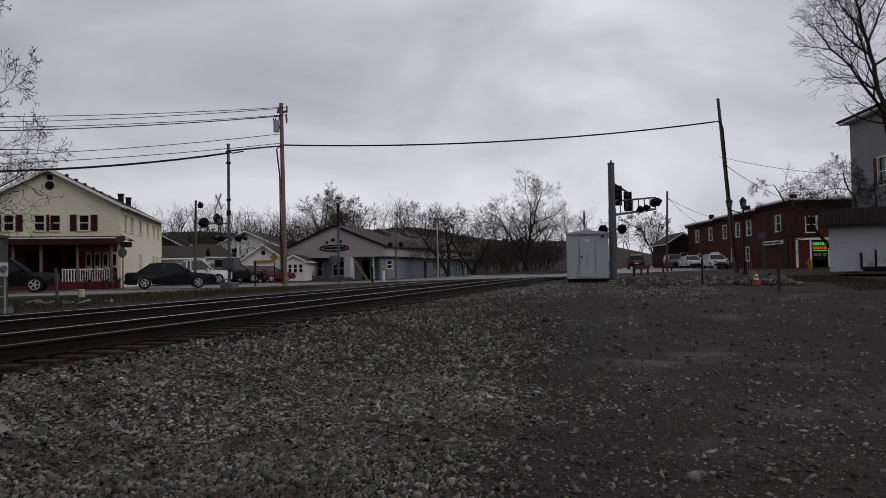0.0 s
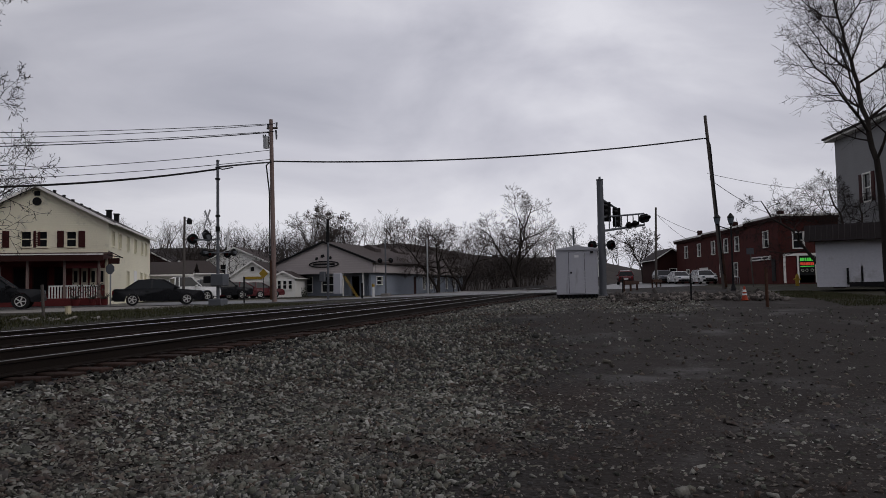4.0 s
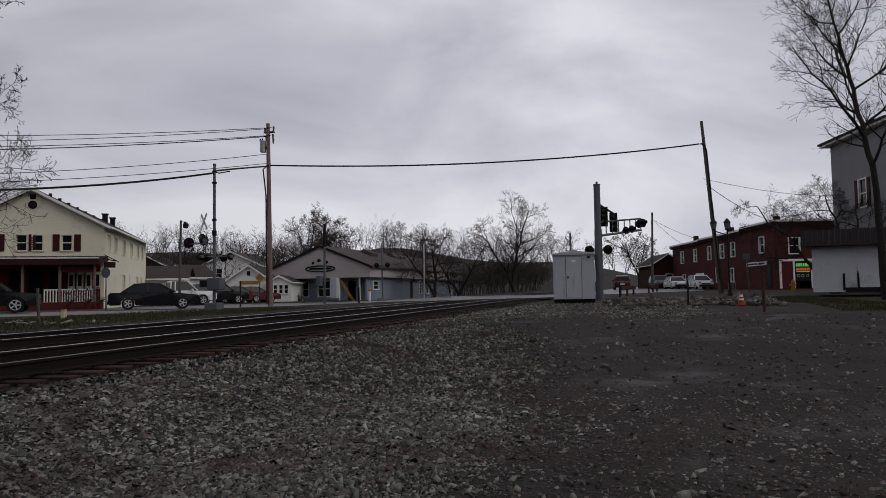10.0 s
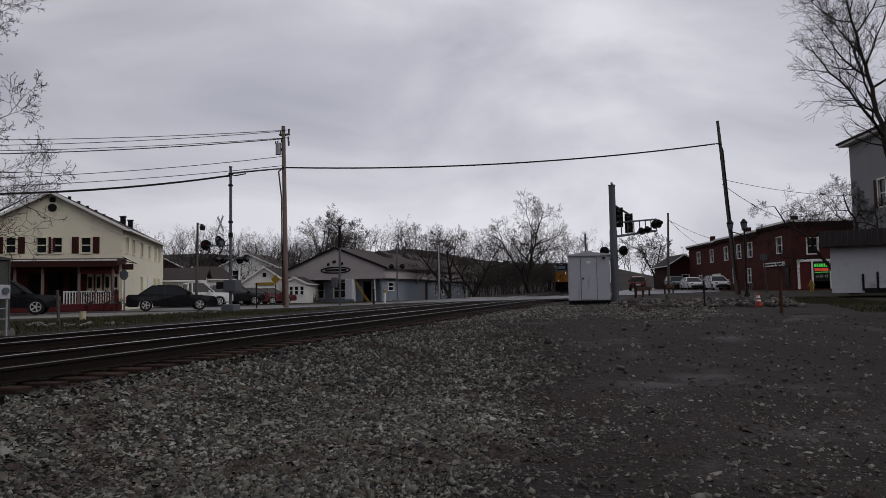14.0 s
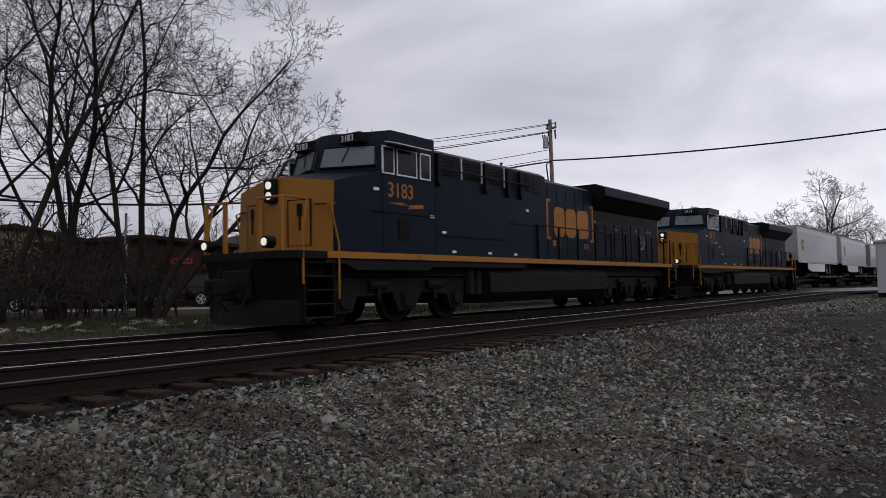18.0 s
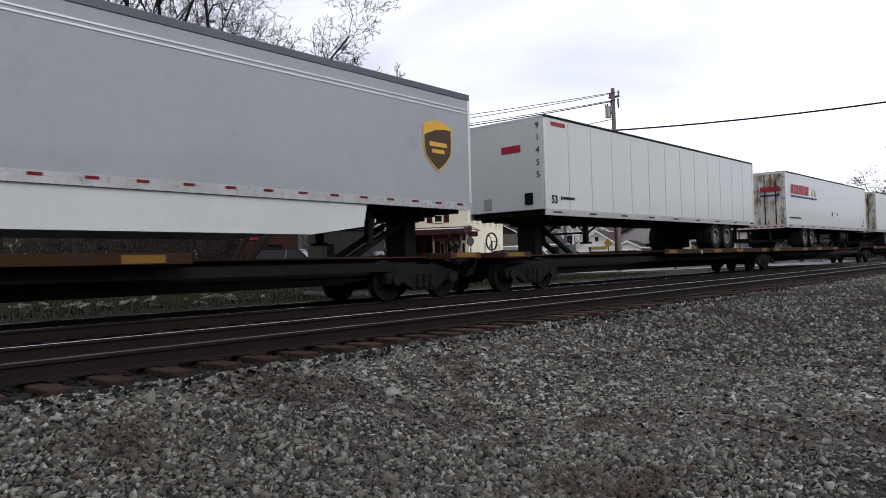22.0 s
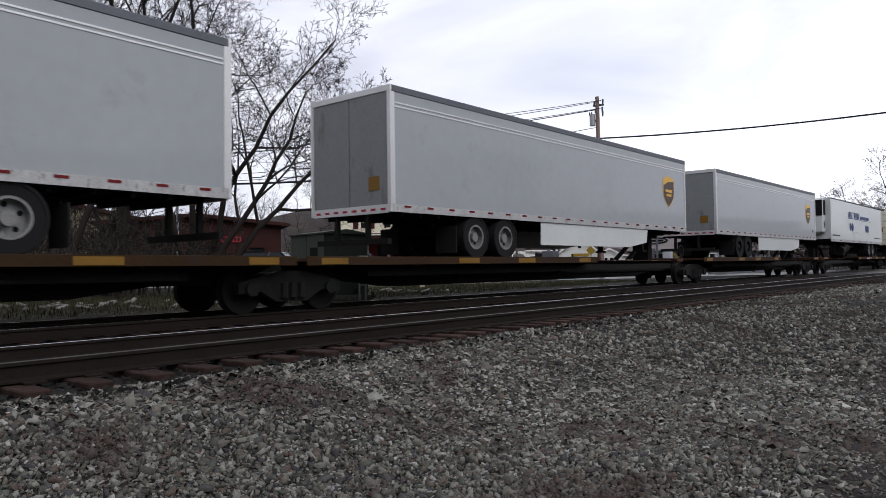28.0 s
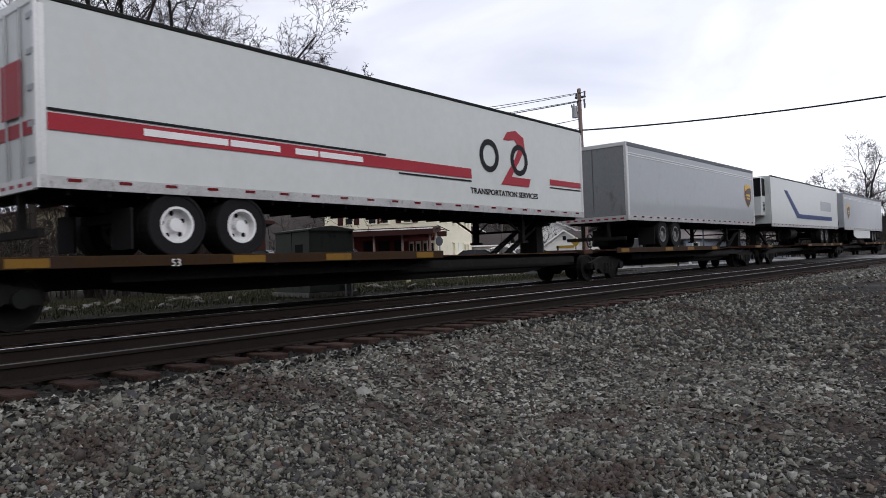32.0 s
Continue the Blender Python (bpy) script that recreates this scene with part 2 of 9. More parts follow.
M["navy"] = mk("navy_container_paint", (0.022, 0.036, 0.075), 0.45, var=0.12, scale=0.7, fine=9, bump=0.05)
M["wellcar"] = mk("weathered_ochre_car_paint", (0.2625, 0.126, 0.0288), 0.6, var=0.2, scale=0.8, fine=15, bump=0.1, second=(0.0952, 0.0476, 0.0238), amount=0.55, streak=(1.5, 1, 0.35))
M["rust"] = mk("rust_red_side_paint", (0.1625, 0.065, 0.0198), 0.65, var=0.25, scale=0.9, fine=14, bump=0.1, second=(0.05, 0.026, 0.016), amount=0.55, streak=(1.5, 1, 0.35))
M["deck"] = mk("rusty_brown_deck", (0.05798, 0.02873, 0.01911), 0.75, var=0.3, scale=1, fine=15, bump=0.2, second=(0.0236, 0.0158, 0.0131), amount=0.5)
M["ochre"] = mk("weathered_ochre_edge", (0.0297, 0.01544, 0.00594), 0.65, var=0.25, scale=1.2, fine=15, bump=0.1, second=(0.0275, 0.0165, 0.0121), amount=0.55)
M["stripe"] = mk("yellow_reflector", (0.164, 0.0872, 0.0132), 0.4, var=0.15, second=(0.116, 0.0594, 0.0165), amount=0.35)
M["rubber"] = mk("tyre_rubber", (0.0126, 0.0126, 0.0133), 0.85, var=0.25, fine=30, bump=0.2)
M["rim"] = mk("steel_rim", (0.235, 0.235, 0.23), 0.45, 0.5, var=0.2, second=(0.098, 0.0784, 0.0637), amount=0.4)
M["red"] = mk("red_paint", (0.3024, 0.021, 0.03375), 0.45, var=0.12)
M["blu"] = mk("blue_lettering", (0.016, 0.034, 0.135), 0.45, var=0.1)
M["ink"] = mk("black_lettering", (0.012, 0.012, 0.0132), 0.5, var=0.1)
M["brown"] = mk("brown_shield", (0.055, 0.032, 0.018), 0.4, var=0.1)
M["gold"] = mk("gold_shield", (0.62, 0.36, 0.05), 0.4, var=0.1)
M["siding"] = lined(mk("cream_vinyl_siding", (0.84, 0.793, 0.6208), 0.6, var=0.06, scale=0.4, fine=12, bump=0.05, second=(0.60, 0.57, 0.46), amount=0.36), "Z", 0.115, 0.012)
M["sidingw"] = lined(mk("white_clapboard", (0.7776, 0.7668, 0.7344), 0.6, var=0.06, scale=0.4, fine=12, bump=0.05), "Z", 0.12, 0.012)
M["sidingg"] = lined(mk("pinkish_grey_siding", (0.4284, 0.3876, 0.3828), 0.65, var=0.07, scale=0.4, fine=12, bump=0.05), "Z", 0.25, 0.02)
M["bluegrey"] = mk("blue_grey_block_wall", (0.221, 0.246, 0.293), 0.75, var=0.1, scale=0.5, fine=12, bump=0.15)
M["greywall"] = lined(mk("grey_shingle_wall", (0.27, 0.27, 0.2763), 0.8, var=0.15, scale=0.6, fine=10, bump=0.2), "Z", 0.18, 0.015)
M["palewall"] = mk("pale_painted_block", (0.575, 0.575, 0.6152), 0.7, var=0.1, scale=0.4, fine=10, bump=0.2, second=(0.38, 0.37, 0.38), amount=0.4)
M["tanwall"] = lined(mk("tan_metal_siding", (0.248, 0.2139, 0.1488), 0.6, var=0.1, scale=0.5, fine=10, bump=0.1, second=(0.28, 0.23, 0.16), amount=0.4), "X", 0.3, 0.02)
M["brick"] = mk("dark_red_brick", (0.0717, 0.02214, 0.01971), 0.85, var=0.22, scale=0.5, fine=14, bump=0.4, second=(0.0319, 0.0123, 0.0114), amount=0.45)
M["darkbrown"] = mk("dark_red_brown_boards", (0.03612, 0.0135, 0.01155), 0.75, var=0.2, scale=0.7, fine=16, bump=0.2)
M["porchred"] = mk("oxblood_porch_paint", (0.09555, 0.01905, 0.01905), 0.6, var=0.18, scale=0.8, fine=16, bump=0.1)
M["roof"] = lined(mk("brown_asphalt_shingle", (0.0735, 0.0616, 0.0595), 0.9, var=0.2, scale=0.8, fine=18, bump=0.5), "Z", 0.12, 0.01)
M["roofd"] = lined(mk("dark_shingle", (0.05, 0.043, 0.044), 0.9, var=0.2, scale=0.8, fine=18, bump=0.5), "Z", 0.12, 0.01)
M["roofr"] = mk("red_brown_shingle", (0.05, 0.041, 0.038), 0.9, var=0.2, scale=0.8, fine=18, bump=0.5)
M["trim"] = mk("white_trim_paint", (0.7776, 0.7668, 0.7344), 0.5, var=0.08, bump=0.05)
M["shutter"] = mk("dark_red_shutter", (0.05, 0.014, 0.013), 0.6, var=0.15)
M["door"] = mk("dark_door", (0.05, 0.022, 0.02), 0.5, var=0.15)
M["wood"] = mk("weathered_pole_wood", (0.21, 0.155, 0.14), 0.85, var=0.3, scale=1.5, fine=30, bump=0.5, streak=(3, 3, 0.25), second=(0.12, 0.092, 0.085), amount=0.4)
M["woodg"] = mk("grey_pole_wood", (0.098, 0.0875, 0.0805), 0.85, var=0.3, scale=1.5, fine=30, bump=0.5, streak=(3, 3, 0.25))
M["bark"] = mk("grey_bark", (0.027, 0.0223, 0.0198), 0.9, var=0.35, scale=3, fine=30, bump=0.6)
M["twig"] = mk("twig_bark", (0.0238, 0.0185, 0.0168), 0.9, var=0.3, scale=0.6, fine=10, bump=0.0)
# paler copy of the twig bark, with the haze of distance put into its colour
M["twighaze"] = mk("hazed_twig_bark", (0.062, 0.05, 0.046), 0.95, var=0.3, scale=0.6, fine=10, bump=0.0)
M["woods"] = mk("far_woodland", (0.036, 0.03, 0.0276), 0.95, var=0.4, scale=0.12, fine=1.2, bump=1.0, second=(0.051, 0.042, 0.036), amount=0.5)
M["bungalow"] = mk("pale_grey_case_paint", (0.423, 0.427, 0.468), 0.5, var=0.06, scale=0.8, fine=10, bump=0.04, second=(0.324, 0.324, 0.342), amount=0.34, streak=(2, 2, 0.3))
M["sigsteel"] = mk("dull_signal_steel", (0.119, 0.126, 0.14), 0.5, 0.4, var=0.15, bump=0.05)
M["cabgreen"] = mk("green_grey_cabinet_paint", (0.0681, 0.07425, 0.06405), 0.55, var=0.1, scale=0.7, fine=10, bump=0.04, second=(0.0316, 0.033, 0.0275), amount=0.36)
M["redlamp"] = mk("red_lens", (0.122, 0.00525, 0.007), 0.15, var=0.05, bump=0)
M["redlit"] = mk("lit_red_lens", (1.0, 0.04, 0.05), 0.2, var=0.0, bump=0, emit=0.5)
M["headlit"] = mk("lit_headlamp", (1, 0.96, 0.86), 0.2, var=0.0, bump=0, emit=0.6)
M["greenlit"] = mk("green_neon", (0.12, 0.85, 0.12), 0.3, var=0.0, bump=0, emit=0.42)
M["redneon"] = mk("red_neon", (0.95, 0.09, 0.05), 0.3, var=0.0, bump=0, emit=0.42)
M["cone"] = mk("orange_cone_plastic", (0.31, 0.05, 0.025), 0.5, var=0.1)
M["white"] = mk("white_enamel", (0.70, 0.70, 0.70), 0.5, var=0.08)
M["signyellow"] = mk("yellow_sign", (0.303, 0.198, 0.0275), 0.5, var=0.08)
M["wire"] = mk("black_cable", (0.015, 0.015, 0.016), 0.6, var=0.1, bump=0)
for k, c in (("car_black", (0.006, 0.0065, 0.008)), ("car_white", (0.72, 0.72, 0.72)), ("car_red", (0.09, 0.01, 0.013)), ("car_grey", (0.10, 0.10, 0.11)), ("car_green", (0.03, 0.045, 0.035)), ("car_silver", (0.4, 0.4, 0.41))):
    M[k] = mk(k, c, 0.25, 0.1, var=0.05, bump=0, coat=0.25)


def tint_stones(m):
    """Each stone takes its own colour: green-grey, brown, slate, a few nearly white."""
    nt = m.node_tree
    N, L = nt.nodes.new, nt.links.new
    g = N("ShaderNodeNewGeometry")
    r = N("ShaderNodeValToRGB")
    e = r.color_ramp.elements
    e[0].position, e[0].color = 0.0, (0.022, 0.022, 0.021, 1)
    e[1].position, e[1].color = 1.0, (0.34, 0.335, 0.31, 1)
    for p, c in ((0.2, (0.085, 0.088, 0.072)), (0.34, (0.05, 0.047, 0.052)), (0.48, (0.12, 0.122, 0.1)), (0.62, (0.085, 0.06, 0.05)), (0.76, (0.16, 0.162, 0.137)), (0.9, (0.2, 0.195, 0.175)), (0.97, (0.23, 0.225, 0.205))):
        e.new(p).color = (*c, 1)
    L(g.outputs["Random Per Island"], r.inputs[0])
    col = next(n for n in nt.nodes if n.type == "VECT_MATH")
    L(r.outputs[0], col.inputs[0])


tint_stones(M["stone"])
# track bed ballast, much darker than the stones of the lot
M["bedstone"] = mk("dark_ballast", (0.01056, 0.0096, 0.00864), 0.8, var=0.3, scale=0.5, fine=50, bump=0.3, island=0.5)
M["grit"] = mk("wet_grit", (0.08125, 0.0715, 0.065), 0.8, var=0.3, scale=0.6, fine=50, bump=0.2, second=(0.04, 0.03, 0.026), amount=0.4, island=0.55)
M["sheet"] = mk("grey_plastic_sheet", (0.064, 0.064, 0.066), 0.5, var=0.2)
M["mailgreen"] = mk("olive_plank", (0.05, 0.055, 0.045), 0.7, var=0.2)


# ---- mesh helpers ----
def part(name, bm, material, parent=None, label=""):
    """Links a bmesh as one mesh object under a thing or a part."""
    me = bpy.data.meshes.new(name)
    bm.normal_update()
    bm.to_mesh(me)
    bm.free()
    me.materials.append(M[material] if isinstance(material, str) else material)
    ob = new(name, me)
    ob.parent = parent
    if label:
        ob["label"] = label
    return ob


def thing(name, m, label, category, group="", kind=""):
    ob = new(name)
    ob.empty_display_size = 0.2
    ob.matrix_world = m
    return tagged(ob, label, category, group, kind)


def smooth(ob, angle=40):
    for p in ob.data.polygons:
        p.use_smooth = True
    ob.data.set_sharp_from_angle(angle=radians(angle))
    return ob


def box(bm, x0, x1, y0, y1, z0, z1, m=None):
    vs = [bm.verts.new(Vector((x, y, z)) if m is None else m @ Vector((x, y, z))) for x in (x0, x1) for y in (y0, y1) for z in (z0, z1)]
    for f in ((0, 1, 3, 2), (4, 6, 7, 5), (0, 4, 5, 1), (2, 3, 7, 6), (0, 2, 6, 4), (1, 5, 7, 3)):
        bm.faces.new([vs[i] for i in f])
    return vs


def B(*boxes, bevel=0.0):
    """A bmesh of boxes, each (x0, x1, y0, y1, z0, z1), with worn edges where bevel is given."""
    bm = bmesh.new()
    for b in boxes:
        box(bm, *b)
    if bevel:
        bmesh.ops.bevel(bm, geom=bm.edges[:], offset=bevel, segments=1, affect="EDGES")
    return bm


def each(name, boxes, material, parent, bevel=0.0, label=""):
    """One part for each box."""
    for b in boxes:
        part(name, B(b, bevel=bevel), material, parent, label)


def rod(bm, p, q, r, r2=None, n=8, caps=True):
    """A round bar from p to q."""
    p, q = Vector(p), Vector(q)
    r2 = r if r2 is None else r2
    d = (q - p).normalized()
    a = d.orthogonal().normalized()
    c = d.cross(a)
    rings = []
    for o, rr in ((p, r), (q, r2)):
        rings.append([bm.verts.new(o + (a * math.cos(2 * math.pi * i / n) + c * math.sin(2 * math.pi * i / n)) * rr) for i in range(n)])
    for i in range(n):
        bm.faces.new((rings[0][i], rings[0][(i + 1) % n], rings[1][(i + 1) % n], rings[1][i]))
    if caps:
        bm.faces.new(rings[0][::-1])
        bm.faces.new(rings[1])
    return bm


def R_(*rods, n=8):
    bm = bmesh.new()
    for r in rods:
        rod(bm, r[0], r[1], r[2], r[3] if len(r) > 3 else None, n)
    return bm


def tube(bm, pts, r, n=6):
    """One continuous round tube through the points."""
    pts = [Vector(p) for p in pts]
    rings = []
    for i, p in enumerate(pts):
        d = (pts[min(i + 1, len(pts) - 1)] - pts[max(i - 1, 0)]).normalized()
        a = d.orthogonal().normalized()
        if rings:
            a = (last - d * last.dot(d)).normalized()
        last = a
        c = d.cross(a)
        rings.append([bm.verts.new(p + (a * math.cos(2 * math.pi * k / n) + c * math.sin(2 * math.pi * k / n)) * r) for k in range(n)])
    for u, v in zip(rings, rings[1:]):
        for k in range(n):
            bm.faces.new((u[k], u[(k + 1) % n], v[(k + 1) % n], v[k]))
    bm.faces.new(rings[0][::-1])
    bm.faces.new(rings[-1])
    return bm


def prism(bm, outline, y0, y1, axis="y"):
    """A flat outline pushed through from y0 to y1; axis y: outline in x, z; x: in y, z; z: in x, y."""
    def at(p, d):
        return {"y": (p[0], d, p[1]), "x": (d, p[0], p[1]), "z": (p[0], p[1], d)}[axis]
    a, b = [bm.verts.new(at(p, y0)) for p in outline], [bm.verts.new(at(p, y1)) for p in outline]
    n = len(outline)
    for i in range(n):
        bm.faces.new((a[i], a[(i + 1) % n], b[(i + 1) % n], b[i]))
    bm.faces.new(a[::-1])
    bm.faces.new(b)
    bmesh.ops.recalc_face_normals(bm, faces=bm.faces[:])
    return bm


def P_(outline, y0, y1, axis="y"):
    return prism(bmesh.new(), outline, y0, y1, axis)


def lettering(text, size, m, material, parent, name="lettering", label="", depth=0.004, bold=0.0, wide=1.0):
    """Raised letters from the built-in font; m: pose of the first letter's lower left corner, letters in its x, y plane."""
    cu = bpy.data.curves.new(name, "FONT")
    cu.body, cu.size, cu.extrude, cu.offset, cu.resolution_u = text, size, depth, bold, 3
    tmp = new(name, cu)
    me = bpy.data.meshes.new_from_object(tmp.evaluated_get(bpy.context.evaluated_depsgraph_get()))
    bpy.data.objects.remove(tmp)
    me.transform(m @ Matrix.Diagonal((wide, 1, 1, 1)))
    me.materials.clear()
    me.materials.append(M[material])
    ob = new(name, me)
    ob.parent = parent
    if label:
        ob["label"] = label
    return ob


def gz(x, y):
    """Height of the ground: railway bed, lot beside it, town behind."""
    def s(a, b, v):
        v = min(max((v - a) / (b - a), 0.0), 1.0)
        return v * v * (3 - 2 * v)
    bed = rail_z(x) - 0.25
    yc = y + bend(x)
    rise = 0.0085 * max(0.0, x - 14) * (1 - s(10, 24, y)) if x < 130 else 0.986 * (1 - s(10, 24, y))
    lot = -0.76 + 0.74 * s(5, 29, x) + rise
    town = -0.05 + 0.1 * s(13, 30, y) + rise
    if yc < 9.5:
        k = s(3.4, 6.25, yc)
        return lot * (1 - k) + bed * k
    k = s(13.2, 14.6, yc)
    return bed * (1 - k) + town * k


def soft(v, w):
    return w * math.log1p(math.exp(max(-60.0, min(60.0, v / w)))) if v < 60 * w else v


def bend(x):
    """How far the line has swung towards the lot at x."""
    return 0.036 * soft(x - 15, 4.0) - 0.086 * soft(x - 125, 15.0)


def rail_z(x):
    return 0.006 * soft(x - 12, 6.0) - 0.006 * soft(x - 140, 20.0)


TRACK_NEAR, TRACK_FAR = 7.69, 11.65

# ---- ground ----
def grid_axis(stops):
    """Coordinates with a step that changes from stretch to stretch: (start, end, step)."""
    out = []
    for a, b, st in stops:
        n = max(1, round((b - a) / st))
        out += [a + (b - a) * i / n for i in range(n)]
    return out + [stops[-1][1]]


def make_ground():
    xs = grid_axis([(-3000, -200, 400), (-200, -30, 17), (-30, -4, 1.3), (-4, 24, 0.25), (24, 60, 0.6), (60, 140, 4), (140, 400, 20), (400, 4000, 400)])
    ys = grid_axis([(-3000, -200, 400), (-200, -30, 17), (-30, -8, 1.1), (-8, 15, 0.25), (15, 40, 1.2), (40, 140, 6), (140, 500, 30), (500, 4000, 400)])
    vs = []
    for y in ys:
        for x in xs:
            z = gz(x, y)
            if -6 < x < 45 and -9 < y < 6.2:
                z += 0.05 * noise.noise((x * 0.5, y * 0.5, 0)) + 0.022 * noise.noise((x * 2.1, y * 2.1, 4))
            vs.append((x, y, z))
    nx = len(xs)
    fs = [(j * nx + i, j * nx + i + 1, (j + 1) * nx + i + 1, (j + 1) * nx + i) for j in range(len(ys) - 1) for i in range(nx - 1)]
    me = bpy.data.meshes.new("ground")
    me.from_pydata(vs, [], fs)
    for p in me.polygons:
        p.use_smooth = True
    # ballast by the line, gravel that thins to wet mud on the lot, turf beyond the tracks
    m = bpy.data.materials.new("ground_cover")
    m.use_nodes = True
    nt = m.node_tree
    N, L = nt.nodes.new, nt.links.new
    b = nt.nodes["Principled BSDF"]
    b.inputs["Specular IOR Level"].default_value = 0.12
    co = N("ShaderNodeTexCoord")
    sep = N("ShaderNodeSeparateXYZ"); L(co.outputs["Object"], sep.inputs[0])

    def noise_(scale, detail=5, rough=0.6):
        n = N("ShaderNodeTexNoise"); n.inputs["Scale"].default_value, n.inputs["Detail"].default_value, n.inputs["Roughness"].default_value = scale, detail, rough
        L(co.outputs["Object"], n.inputs["Vector"])
        return n.outputs[0]

    def rng(v, a, b_, c=0.0, d=1.0):
        r = N("ShaderNodeMapRange"); r.inputs[1].default_value, r.inputs[2].default_value, r.inputs[3].default_value, r.inputs[4].default_value = a, b_, c, d
        L(v, r.inputs[0])
        return r.outputs[0]

    def math_(op, p, q):
        n = N("ShaderNodeMath"); n.operation = op
        for i, v in enumerate((p, q)):
            if isinstance(v, (int, float)):
                n.inputs[i].default_value = v
            else:
                L(v, n.inputs[i])
        return n.outputs[0]

    def blend(k, p, q):
        n = N("ShaderNodeMix"); n.data_type = "RGBA"; L(k, n.inputs[0])
        for i, v in ((6, p), (7, q)):
            if isinstance(v, tuple):
                n.inputs[i].default_value = (*v, 1)
            else:
                L(v, n.inputs[i])
        return n.outputs[2]

    vor = N("ShaderNodeTexVoronoi"); vor.inputs["Scale"].default_value = 17.0; L(co.outputs["Object"], vor.inputs["Vector"])
    # ground under the loose stones: the shade of their gaps is in this colour
    stone = blend(rng(vor.outputs["Color"], 0.1, 0.9), (0.006, 0.006, 0.0055), (0.03, 0.029, 0.028))
    stone = blend(rng(noise_(0.55), 0.5, 0.66), stone, (0.026, 0.018, 0.015))
    mud = blend(noise_(2.5), (0.015, 0.012, 0.0105), (0.032, 0.026, 0.0225))
    mud = blend(rng(noise_(24.0, 4), 0.56, 0.68), mud, (0.06, 0.055, 0.052))
    mud = blend(rng(noise_(70.0, 3), 0.5, 0.7), mud, (0.012, 0.010, 0.009))
    # the lot's bare wet lane runs along x, some metres off the line
    over = math_("MINIMUM", math_("MAXIMUM", math_("SUBTRACT", sep.outputs[0], 7.0), 0.0), 18.0)
    lane = math_("SUBTRACT", sep.outputs[1], math_("MULTIPLY", math_("MULTIPLY", over, over), 0.012))
    k = rng(math_("ADD", lane, rng(noise_(0.35), 0.3, 0.7, -1.1, 1.1)), -0.6, 1.4)
    lot = blend(k, mud, stone)
    turf = blend(noise_(1.6), (0.02, 0.023, 0.012), (0.045, 0.039, 0.024))
    turf = blend(rng(noise_(14.0), 0.45, 0.6), turf, (0.024, 0.02, 0.017))
    far_side = rng(math_("ADD", sep.outputs[1], rng(noise_(0.9), 0.3, 0.7, -0.5, 0.5)), 13.7, 14.5)
    colour = blend(far_side, lot, turf)
    verge = math_("MULTIPLY", rng(math_("ADD", sep.outputs[1], rng(noise_(0.5), 0.3, 0.7, -0.7, 0.7)), -6.8, -7.8), rng(sep.outputs[0], 22.0, 25.0))
    colour = blend(verge, colour, turf)
    L(colour, b.inputs["Base Color"])
    wet = rng(noise_(0.5), 0.55, 0.68)
    ro = math_("SUBTRACT", 0.88, math_("MULTIPLY", math_("MULTIPLY", wet, math_("SUBTRACT", 1.0, k)), 0.3))
    L(ro, b.inputs["Roughness"])
    bp = N("ShaderNodeBump"); bp.inputs["Distance"].default_value = 0.03
    L(rng(k, 0, 1, 0.15, 0.9), bp.inputs["Strength"])
    L(math_("SUBTRACT", noise_(9.0), vor.outputs["Distance"]), bp.inputs["Height"])
    L(bp.outputs[0], b.inputs["Normal"])
    me.materials.append(m)
    tagged(new("ground", me), "dark wet gravel lot beside ballast, turf past the rails", "ground", kind="structure")


make_ground()


# ---- railway ----
def along(x, y0, dz=0.0):
    return Vector((x, y0 - bend(x), rail_z(x) + dz))


def sweep(profile, xs, y0):
    """A closed profile (offset across, height) carried along the line."""
    bm = bmesh.new()
    rings = []
    for x in xs:
        c = along(x, y0)
        rings.append([bm.verts.new((c.x, c.y + p[0], c.z + p[1])) for p in profile])
    n = len(profile)
    for a, b in zip(rings, rings[1:]):
        for i in range(n):
            bm.faces.new((a[i], b[i], b[(i + 1) % n], a[(i + 1) % n]))
    bmesh.ops.recalc_face_normals(bm, faces=bm.faces[:])
    return bm


RAIL_X = grid_axis([(-160, -20, 20), (-20, 80, 2.0), (80, 200, 6), (200, 900, 50)])
rail_profile = [(-0.07, -0.18), (0.07, -0.18), (0.07, -0.165), (0.012, -0.145), (0.012, -0.045), (0.036, -0.035), (0.036, -0.004), (-0.036, -0.004), (-0.036, -0.035), (-0.012, -0.045), (-0.012, -0.145), (-0.07, -0.165)]
head_profile = [(-0.033, -0.0039), (0.033, -0.0039), (0.028, 0.0), (-0.028, 0.0)]
tie_bm = B((-0.115, 0.115, -1.3, 1.3, -0.36, -0.185), bevel=0.012)
tie_mesh = None


